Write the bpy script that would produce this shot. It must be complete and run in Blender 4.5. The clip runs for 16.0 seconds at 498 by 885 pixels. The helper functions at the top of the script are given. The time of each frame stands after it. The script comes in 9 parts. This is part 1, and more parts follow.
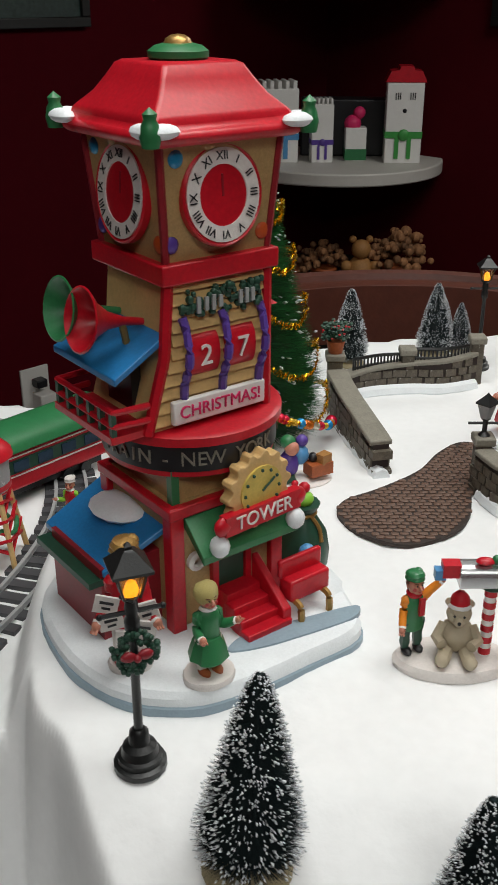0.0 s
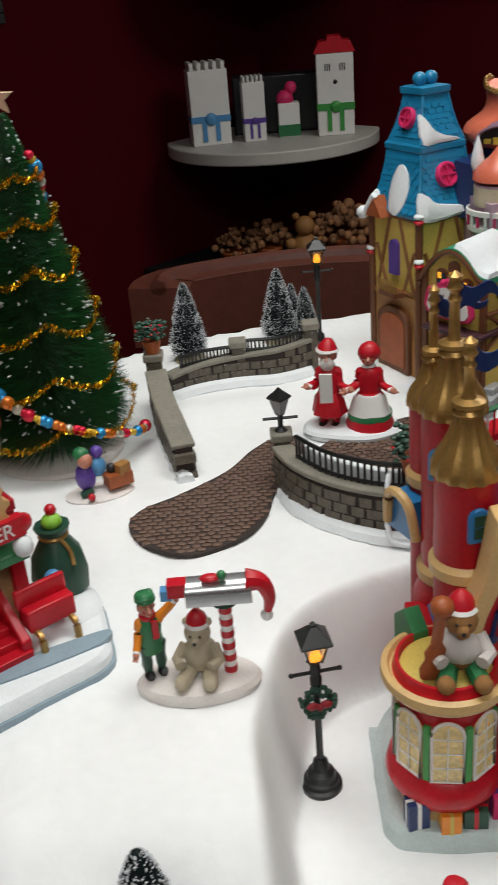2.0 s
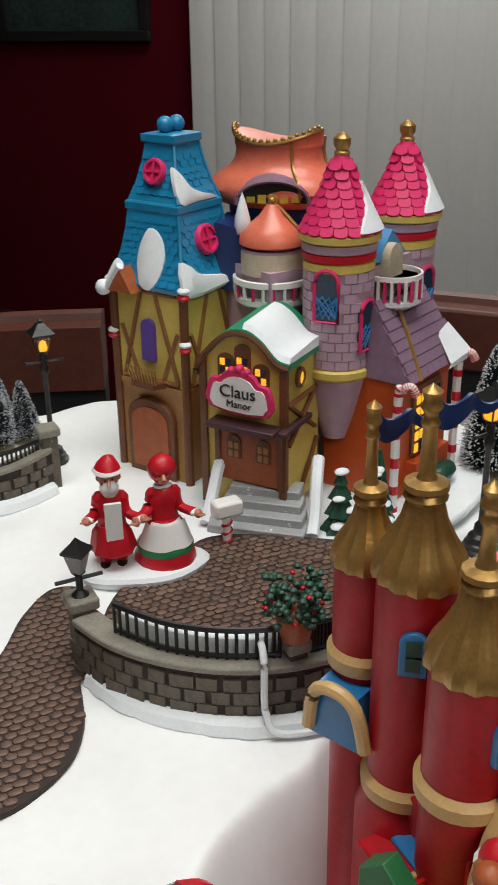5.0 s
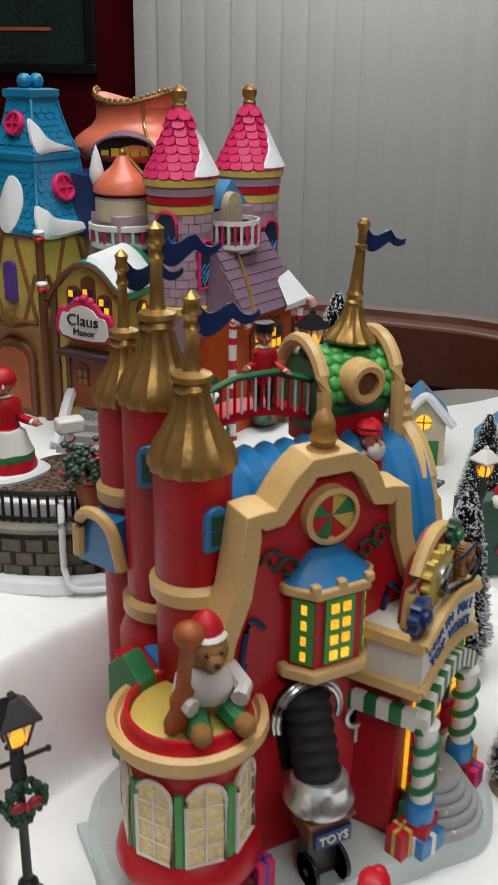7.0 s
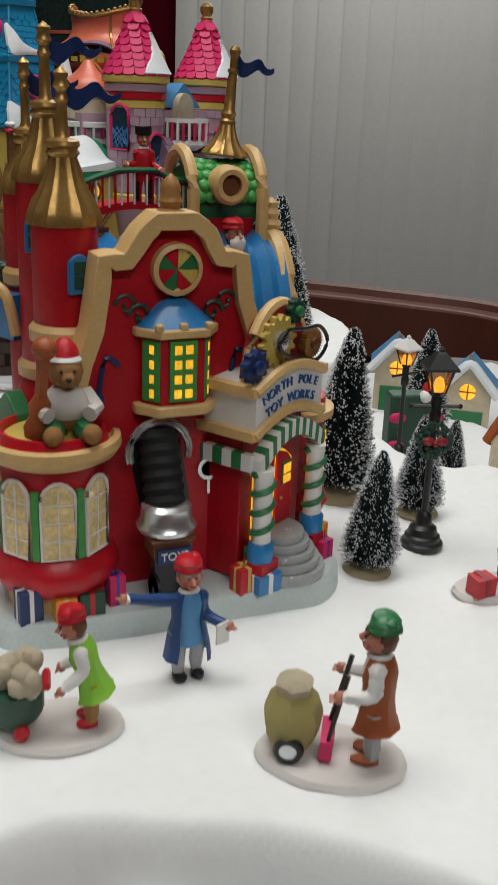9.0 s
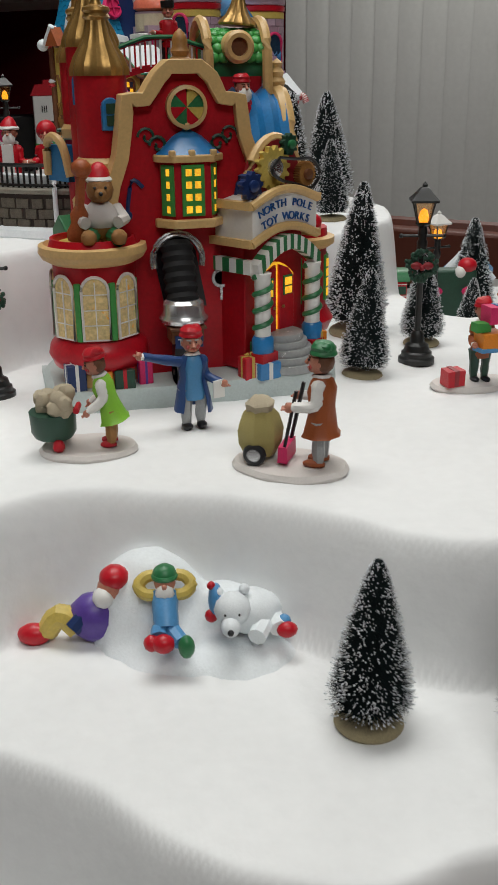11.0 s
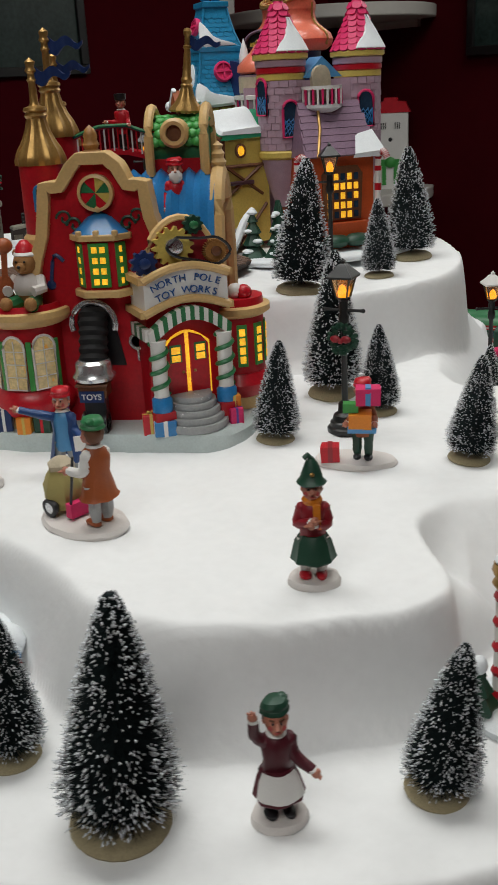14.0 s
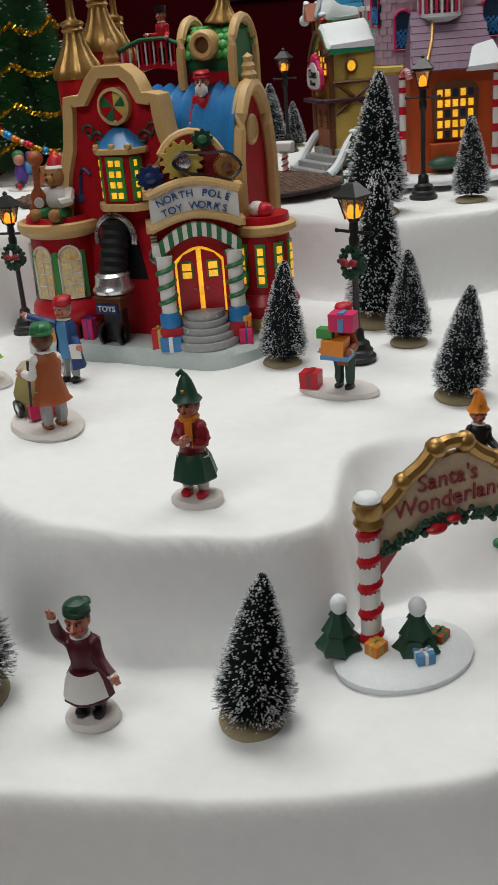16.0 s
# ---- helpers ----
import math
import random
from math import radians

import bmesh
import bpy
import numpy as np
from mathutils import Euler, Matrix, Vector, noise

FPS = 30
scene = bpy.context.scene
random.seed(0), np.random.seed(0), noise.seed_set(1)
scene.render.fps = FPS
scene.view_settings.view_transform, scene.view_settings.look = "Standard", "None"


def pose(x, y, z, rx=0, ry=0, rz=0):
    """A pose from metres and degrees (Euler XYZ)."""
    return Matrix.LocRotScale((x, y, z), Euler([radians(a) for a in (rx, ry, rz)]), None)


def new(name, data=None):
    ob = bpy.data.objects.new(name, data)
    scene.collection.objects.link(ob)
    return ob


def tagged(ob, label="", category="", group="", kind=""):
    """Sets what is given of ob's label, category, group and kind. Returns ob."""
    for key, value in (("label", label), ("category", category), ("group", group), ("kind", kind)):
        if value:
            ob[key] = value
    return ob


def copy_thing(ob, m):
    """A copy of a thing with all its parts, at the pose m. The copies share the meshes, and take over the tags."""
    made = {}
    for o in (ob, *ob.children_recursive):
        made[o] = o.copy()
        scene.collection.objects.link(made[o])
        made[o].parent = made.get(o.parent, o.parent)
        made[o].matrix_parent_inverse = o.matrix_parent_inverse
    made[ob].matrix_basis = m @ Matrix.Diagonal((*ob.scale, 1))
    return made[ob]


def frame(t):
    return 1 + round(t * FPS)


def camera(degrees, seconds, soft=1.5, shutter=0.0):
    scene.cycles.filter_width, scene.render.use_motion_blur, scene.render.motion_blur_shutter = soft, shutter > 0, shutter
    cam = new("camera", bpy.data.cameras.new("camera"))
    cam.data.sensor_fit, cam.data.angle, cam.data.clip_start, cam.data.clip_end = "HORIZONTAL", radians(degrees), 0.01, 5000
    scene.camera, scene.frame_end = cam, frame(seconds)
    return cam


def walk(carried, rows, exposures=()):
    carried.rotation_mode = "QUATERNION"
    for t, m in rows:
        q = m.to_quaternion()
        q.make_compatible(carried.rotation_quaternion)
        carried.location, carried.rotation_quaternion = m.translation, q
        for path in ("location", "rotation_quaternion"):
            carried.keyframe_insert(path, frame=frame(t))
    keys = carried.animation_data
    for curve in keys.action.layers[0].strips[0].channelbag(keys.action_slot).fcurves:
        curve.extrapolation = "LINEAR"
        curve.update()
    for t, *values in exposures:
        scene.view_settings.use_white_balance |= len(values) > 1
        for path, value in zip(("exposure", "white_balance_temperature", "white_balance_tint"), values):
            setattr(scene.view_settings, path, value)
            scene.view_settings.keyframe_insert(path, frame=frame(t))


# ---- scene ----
cam = camera(28.7, 16.0, shutter=0.35)
METRES, EYE, TILT, LEAN, TURN = 1.5, 1.3, -25.0, 0.0, 0.0
ROWS = [
    (0.0, 0.0, 0.0, 0.0, 0.0, 0.0, -0.0),
    (0.5, 0.0311, -0.0038, -0.0008, 2.6, -0.33, 0.5),
    (1.0, 0.0603, -0.0004, 0.0027, 3.88, -0.47, 1.49),
    (1.5, 0.0824, 0.0105, 0.0099, 2.27, -1.09, 3.28),
    (2.0, 0.1035, 0.02, 0.0086, -0.21, -1.12, 4.89),
    (2.5, 0.1121, 0.0307, 0.0143, -4.7, -1.89, 6.43),
    (3.0, 0.0984, 0.0575, 0.031, -11.5, -3.53, 7.83),
    (3.2, 0.094, 0.0644, 0.0378, -12.54, -2.72, 8.02),
    (5.3, 0.0455, 0.1605, 0.0479, -25.99, -1.56, 11.9),
    (5.5, 0.05, 0.1561, 0.0402, -27.62, -2.03, 12.26),
    (6.0, 0.0611, 0.1439, 0.0243, -29.05, -2.38, 12.57),
    (6.5, 0.066, 0.1254, 0.0047, -27.62, -0.67, 11.56),
    (7.0, 0.0747, 0.1001, -0.0153, -25.71, 1.06, 10.64),
    (7.5, 0.0835, 0.0817, -0.0386, -24.21, 1.08, 10.06),
    (8.0, 0.0947, 0.0696, -0.0583, -23.4, 2.2, 9.29),
    (8.5, 0.1025, 0.0541, -0.0814, -22.41, 2.75, 8.86),
    (9.0, 0.0968, 0.0386, -0.1106, -23.08, 3.22, 7.96),
    (9.2, 0.0928, 0.0295, -0.1217, -23.05, 2.7, 7.62),
    (11.3, 0.1187, -0.0591, -0.2005, -14.41, 3.21, 7.3),
    (11.5, 0.1291, -0.0692, -0.2007, -14.06, 3.47, 6.85),
    (12.0, 0.171, -0.0811, -0.2019, -10.24, 4.44, 6.04),
    (12.5, 0.2089, -0.085, -0.1971, -6.38, 4.21, 4.85),
    (13.0, 0.2469, -0.0927, -0.1974, -1.33, 4.7, 2.95),
    (13.5, 0.2858, -0.1045, -0.1925, 2.82, 5.03, 1.24),
    (14.0, 0.33, -0.0983, -0.1857, 6.69, 4.59, -0.04),
    (14.5, 0.3687, -0.0847, -0.1962, 9.49, 3.87, -1.62),
    (15.0, 0.3969, -0.0851, -0.2087, 12.62, 3.13, -2.47),
    (15.5, 0.4257, -0.0755, -0.1976, 17.56, 1.48, -3.99),
    (16.0, 0.4601, -0.061, -0.1837, 23.01, -0.24, -5.64),
]
walk(cam, [(t, pose(0, 0, EYE, TILT, LEAN, TURN) @ pose(METRES * x, METRES * y, METRES * z, 90 + pitch, roll, yaw)) for t, x, y, z, yaw, pitch, roll in ROWS],
     exposures=[(0.0, 0.08), (1.0, 0.06), (3.0, 0.05), (5.5, 0.14), (7.5, 0.08), (9.0, -0.12), (11.5, -0.1), (16.0, -0.12)])

# ---- light ----
Z1, Z2, Z3, ZT, ZB = 0.943, 0.862, 0.795, 0.90, 0.71   # snow terraces: village, works, front, track board, table
ROOM_TOP = 2.45
world = bpy.data.worlds.new("room_world")
world.use_nodes = True
world.node_tree.nodes["Background"].inputs[0].default_value = (0.5, 0.52, 0.55, 1)
world.node_tree.nodes["Background"].inputs[1].default_value = 0.02
scene.world = world


def ceiling_lamp(x, y, sx, sy, power, color):
    data = bpy.data.lights.new("ceiling_panel_light", "AREA")
    data.shape, data.size, data.size_y, data.energy, data.color = "RECTANGLE", sx, sy, power, color
    ob = new("ceiling_panel_light", data)
    ob.matrix_world = pose(x, y, ROOM_TOP - 0.03)
    return ob


ceiling_lamp(0.25, 0.55, 1.2, 0.6, 19, (1.0, 1.0, 0.965))
ceiling_lamp(0.2, -1.1, 1.2, 0.6, 17.5, (1.0, 1.0, 0.965))
ceiling_lamp(1.55, 2.45, 1.2, 0.6, 22, (1.0, 1.0, 0.965))

# ---- materials ----
def mat(name, color, rough=0.5, metal=0.0, var=0.12, scale=60.0, bump=0.0, bscale=None, emit=0.0, spec=0.5, coat=0.0, speck=0.0, speckcol=(0.9, 0.9, 0.9), island=0.0):
    """A painted or natural surface: two scales of colour variation, relief and some wear."""
    m = bpy.data.materials.new(name)
    m.use_nodes = True
    nt = m.node_tree
    b = nt.nodes["Principled BSDF"]
    def nd(kind, **kw):
        n = nt.nodes.new(kind)
        for k, v in kw.items():
            n.inputs[k].default_value = v
        return n
    tc = nd("ShaderNodeTexCoord")
    n1 = nd("ShaderNodeTexNoise", Scale=scale, Detail=5.0, Roughness=0.6)
    n2 = nd("ShaderNodeTexNoise", Scale=scale * 7.3, Detail=3.0)
    nt.links.new(tc.outputs["Object"], n1.inputs["Vector"])
    nt.links.new(tc.outputs["Object"], n2.inputs["Vector"])
    add = nt.nodes.new("ShaderNodeMath")
    add.operation = "ADD"
    nt.links.new(n1.outputs["Fac"], add.inputs[0])
    nt.links.new(n2.outputs["Fac"], add.inputs[1])
    rng = nt.nodes.new("ShaderNodeMapRange")
    rng.inputs["From Min"].default_value, rng.inputs["From Max"].default_value = 0.6, 1.4
    rng.inputs["To Min"].default_value, rng.inputs["To Max"].default_value = 1 - var, 1 + var
    nt.links.new(add.outputs[0], rng.inputs["Value"])
    mul = nt.nodes.new("ShaderNodeVectorMath")
    mul.operation = "SCALE"
    mul.inputs[0].default_value = color[:3]
    nt.links.new(rng.outputs[0], mul.inputs["Scale"])
    out = mul.outputs[0]
    if island:
        g = nt.nodes.new("ShaderNodeNewGeometry")
        r2 = nt.nodes.new("ShaderNodeMapRange")
        r2.inputs["To Min"].default_value, r2.inputs["To Max"].default_value = 1 - island, 1 + island
        nt.links.new(g.outputs["Random Per Island"], r2.inputs["Value"])
        m2 = nt.nodes.new("ShaderNodeVectorMath")
        m2.operation = "SCALE"
        nt.links.new(out, m2.inputs[0])
        nt.links.new(r2.outputs[0], m2.inputs["Scale"])
        out = m2.outputs[0]
    if speck:
        n3 = nd("ShaderNodeTexNoise", Scale=scale * 2.2, Detail=4.0, Roughness=0.7)
        nt.links.new(tc.outputs["Object"], n3.inputs["Vector"])
        r3 = nt.nodes.new("ShaderNodeMapRange")
        r3.inputs["From Min"].default_value, r3.inputs["From Max"].default_value = 0.68 - speck * 0.3, 0.74 - speck * 0.3
        nt.links.new(n3.outputs["Fac"], r3.inputs["Value"])
        mx = nt.nodes.new("ShaderNodeMix")
        mx.data_type = "RGBA"
        nt.links.new(r3.outputs[0], mx.inputs["Factor"])
        nt.links.new(out, mx.inputs["A"])
        mx.inputs["B"].default_value = (*speckcol, 1)
        out = mx.outputs["Result"]
    nt.links.new(out, b.inputs["Base Color"])
    b.inputs["Roughness"].default_value = rough
    b.inputs["Metallic"].default_value = metal
    b.inputs["Specular IOR Level"].default_value = spec
    b.inputs["Coat Weight"].default_value = coat
    b.inputs["Coat Roughness"].default_value = 0.12
    if emit:
        nt.links.new(out, b.inputs["Emission Color"])
        b.inputs["Emission Strength"].default_value = emit
    if bump:
        nb = nd("ShaderNodeTexNoise", Scale=bscale or scale * 5, Detail=4.0)
        nt.links.new(tc.outputs["Object"], nb.inputs["Vector"])
        bp = nd("ShaderNodeBump", Strength=0.6, Distance=bump)
        nt.links.new(nb.outputs["Fac"], bp.inputs["Height"])
        nt.links.new(bp.outputs["Normal"], b.inputs["Normal"])
    return m


SNOW = mat("snow_fleece", (0.82, 0.83, 0.83), 0.85, var=0.03, scale=18, bump=0.0005, bscale=140, spec=0.2)
SNOWP = mat("painted_snow", (0.78, 0.82, 0.84), 0.55, var=0.06, scale=90, bump=0.0004, bscale=900)
SNOWG = mat("cream_snow_base", (0.74, 0.695, 0.66), 0.6, var=0.08, scale=80, bump=0.0004, bscale=700)
ICE = mat("grey_blue_ice", (0.27, 0.36, 0.42), 0.45, var=0.1, scale=70)
PLATE = mat("grey_green_snow_base", (0.50, 0.57, 0.56), 0.5, var=0.1, scale=80, bump=0.0005, bscale=600)
RED = mat("red_paint", (0.43, 0.006, 0.014), 0.45, var=0.22, scale=45, bump=0.0004, bscale=260, spec=0.35, coat=0.06)
BRED = mat("bright_red_paint", (0.50, 0.007, 0.018), 0.38, var=0.18, scale=60, coat=0.1, spec=0.4, bump=0.0002, bscale=300)
DRED = mat("dark_red_paint", (0.26, 0.012, 0.02), 0.42, var=0.15, scale=70)
CREAM = mat("cream_trim_paint", (0.64, 0.42, 0.175), 0.42, var=0.12, scale=70, bump=0.0003)
TAN = mat("tan_brick_paint", (0.42, 0.27, 0.11), 0.5, var=0.2, scale=120, bump=0.0005, bscale=500)
YELLOW = mat("yellow_stucco_paint", (0.60, 0.45, 0.10), 0.5, var=0.15, scale=80)
GOLD = mat("gold_paint", (0.40, 0.235, 0.07), 0.34, 0.6, var=0.2, scale=90, bump=0.0003)
GREEN = mat("green_paint", (0.025, 0.17, 0.06), 0.4, var=0.15, scale=80)
LGREEN = mat("bright_green_paint", (0.05, 0.30, 0.06), 0.4, var=0.15, scale=80)
DGREEN = mat("dark_green_paint", (0.014, 0.06, 0.035), 0.45, var=0.2, scale=80)
LIME = mat("lime_paint", (0.25, 0.55, 0.05), 0.45, var=0.1)
BLUE = mat("blue_roof_paint", (0.02, 0.19, 0.46), 0.35, var=0.15, scale=80, coat=0.2)
TEAL = mat("turquoise_roof_paint", (0.012, 0.22, 0.42), 0.35, var=0.2, scale=90, bump=0.0004, coat=0.2)
NAVY = mat("navy_paint", (0.010, 0.030, 0.12), 0.4, var=0.15)
LBLUE = mat("light_blue_paint", (0.08, 0.27, 0.52), 0.4, var=0.12)
PURPLE = mat("purple_paint", (0.10, 0.05, 0.30), 0.4, var=0.15)
PINK = mat("hot_pink_paint", (0.64, 0.026, 0.13), 0.5, var=0.2, scale=90, spec=0.35)
LILAC = mat("lilac_brick_paint", (0.45, 0.31, 0.38), 0.5, var=0.14, scale=120, bump=0.0003, island=0.08)
CORAL = mat("coral_paint", (0.68, 0.16, 0.09), 0.38, var=0.14, scale=60, coat=0.15)
ORANGE = mat("orange_wall_paint", (0.50, 0.075, 0.012), 0.45, var=0.16, scale=80)
MAUVE = mat("purple_grey_shingle", (0.21, 0.13, 0.19), 0.5, var=0.25, scale=100, island=0.2)
WOODB = mat("brown_timber_paint", (0.14, 0.05, 0.018), 0.5, var=0.3, scale=80, bump=0.0004)
TIMBER = mat("tan_timber_paint", (0.24, 0.10, 0.03), 0.5, var=0.3, scale=80, bump=0.0004)
OCHRE = mat("ochre_wood_paint", (0.36, 0.17, 0.045), 0.48, var=0.25, scale=70, bump=0.0004)
SKIN = mat("painted_face", (0.50, 0.20, 0.13), 0.45, var=0.22, scale=260)
ROSE = mat("painted_cheek", (0.46, 0.07, 0.06), 0.45, var=0.15, scale=260)
WHITE = mat("white_paint", (0.78, 0.77, 0.74), 0.4, var=0.05)
BLACK = mat("black_paint", (0.012, 0.012, 0.014), 0.35, var=0.2, bump=0.0001)
RUBBER = mat("black_ribbed_rubber", (0.012, 0.012, 0.013), 0.7, var=0.2, spec=0.3)
IRON = mat("black_lamp_iron", (0.010, 0.011, 0.011), 0.38, var=0.3, scale=200, bump=0.0002)
GREY = mat("grey_paint", (0.33, 0.34, 0.34), 0.45, var=0.15, speck=0.15)
SILVER = mat("silver_paint", (0.62, 0.63, 0.64), 0.25, 0.8, var=0.08)
SACK = mat("burlap_sack_paint", (0.42, 0.35, 0.12), 0.65, var=0.2, scale=150, bump=0.0006)
FUR = mat("cream_fur_paint", (0.56, 0.48, 0.34), 0.7, var=0.2, scale=150, bump=0.0008)
BEARF = mat("brown_bear_paint", (0.36, 0.17, 0.05), 0.65, var=0.25, scale=150, bump=0.0006)
RUST = mat("rust_wood_paint", (0.33, 0.08, 0.02), 0.5, var=0.3, scale=120)
GIFTO = mat("orange_gift_paint", (0.75, 0.24, 0.02), 0.4)
OLDGOLD = mat("yellow_pane_paint", (0.52, 0.40, 0.05), 0.4, var=0.25, scale=150)
GLOW = mat("lit_window", (1.0, 0.50, 0.03), 0.4, var=0.45, scale=120, emit=0.75)
LAMPGLOW = mat("lamp_flame", (1.0, 0.48, 0.03), 0.4, var=0.3, scale=200, emit=1.5)
DGLASS = mat("dark_window", (0.02, 0.045, 0.08), 0.15, var=0.3)
STONE = mat("dark_stone", (0.105, 0.088, 0.065), 0.6, var=0.4, scale=120, bump=0.0012, bscale=350, speck=0.12, speckcol=(0.4, 0.4, 0.38))
STONEL = mat("grey_stone_cap", (0.22, 0.205, 0.165), 0.6, var=0.25, scale=100, bump=0.0006)
COBBLE = mat("brown_cobble", (0.125, 0.072, 0.05), 0.55, var=0.3, scale=110, bump=0.0004, island=0.3, speck=0.1, speckcol=(0.5, 0.48, 0.46))
JOINT = mat("cobble_joint", (0.035, 0.024, 0.02), 0.8, var=0.2)
NEEDLE = mat("dark_bristle", (0.006, 0.015, 0.016), 0.7, var=0.3, scale=80, island=0.5, spec=0.3)
NEEDLEG = mat("green_tinsel_needle", (0.012, 0.09, 0.022), 0.35, var=0.3, scale=80, island=0.6)
FROST = mat("white_frost", (0.72, 0.75, 0.78), 0.75, var=0.1, island=0.15)
TRUNK = mat("twisted_wire", (0.05, 0.05, 0.045), 0.5)
DISC = mat("tan_wooden_foot", (0.33, 0.275, 0.16), 0.75, var=0.3, scale=100, bump=0.0005)
TINSEL = mat("gold_tinsel", (0.75, 0.47, 0.02), 0.22, 0.9, var=0.3, scale=200, island=0.4)
BALLS = [mat("ornament_" + n, c, 0.2, 0.45, var=0.1) for n, c in (("red", (0.7, 0.02, 0.06)), ("gold", (0.75, 0.5, 0.06)), ("blue", (0.03, 0.3, 0.65)), ("orange", (0.75, 0.2, 0.03)), ("silver", (0.62, 0.6, 0.5)))]
WALLRED = mat("burgundy_wall_paint", (0.070, 0.0020, 0.006), 0.9, spec=0.08, var=0.08, scale=3, bump=0.0008, bscale=90)
BLIND = mat("grey_vertical_blind_fabric", (0.55, 0.55, 0.53), 0.8, var=0.05, scale=8, bump=0.0005, bscale=300)
CARPET = mat("grey_carpet", (0.10, 0.09, 0.09), 0.95, var=0.25, scale=30, bump=0.003, bscale=300)
CEIL = mat("white_ceiling_tile", (0.72, 0.71, 0.68), 0.9, var=0.06, scale=20)
LEATHER = mat("brown_leather", (0.11, 0.028, 0.015), 0.5, var=0.2, scale=6, bump=0.0015, bscale=90)
BLEATHER = mat("black_leather", (0.008, 0.008, 0.009), 0.6, var=0.2, scale=6, bump=0.0015, bscale=90)
SHELFM = mat("white_laminate_shelf", (0.52, 0.50, 0.46), 0.5, var=0.05, scale=10)
FRAMEB = mat("black_picture_frame", (0.012, 0.012, 0.012), 0.35)
ARTD = mat("dark_green_print", (0.025, 0.045, 0.04), 0.25, var=0.5, scale=9)
PLASTIC = mat("white_plastic", (0.72, 0.70, 0.66), 0.35, var=0.03)
DRIED = mat("dried_flowers", (0.26, 0.12, 0.05), 0.8, var=0.5, scale=30, island=0.4)
CLOTH = mat("white_table_cloth", (0.72, 0.72, 0.71), 0.85, var=0.05, scale=20, bump=0.001, bscale=60)

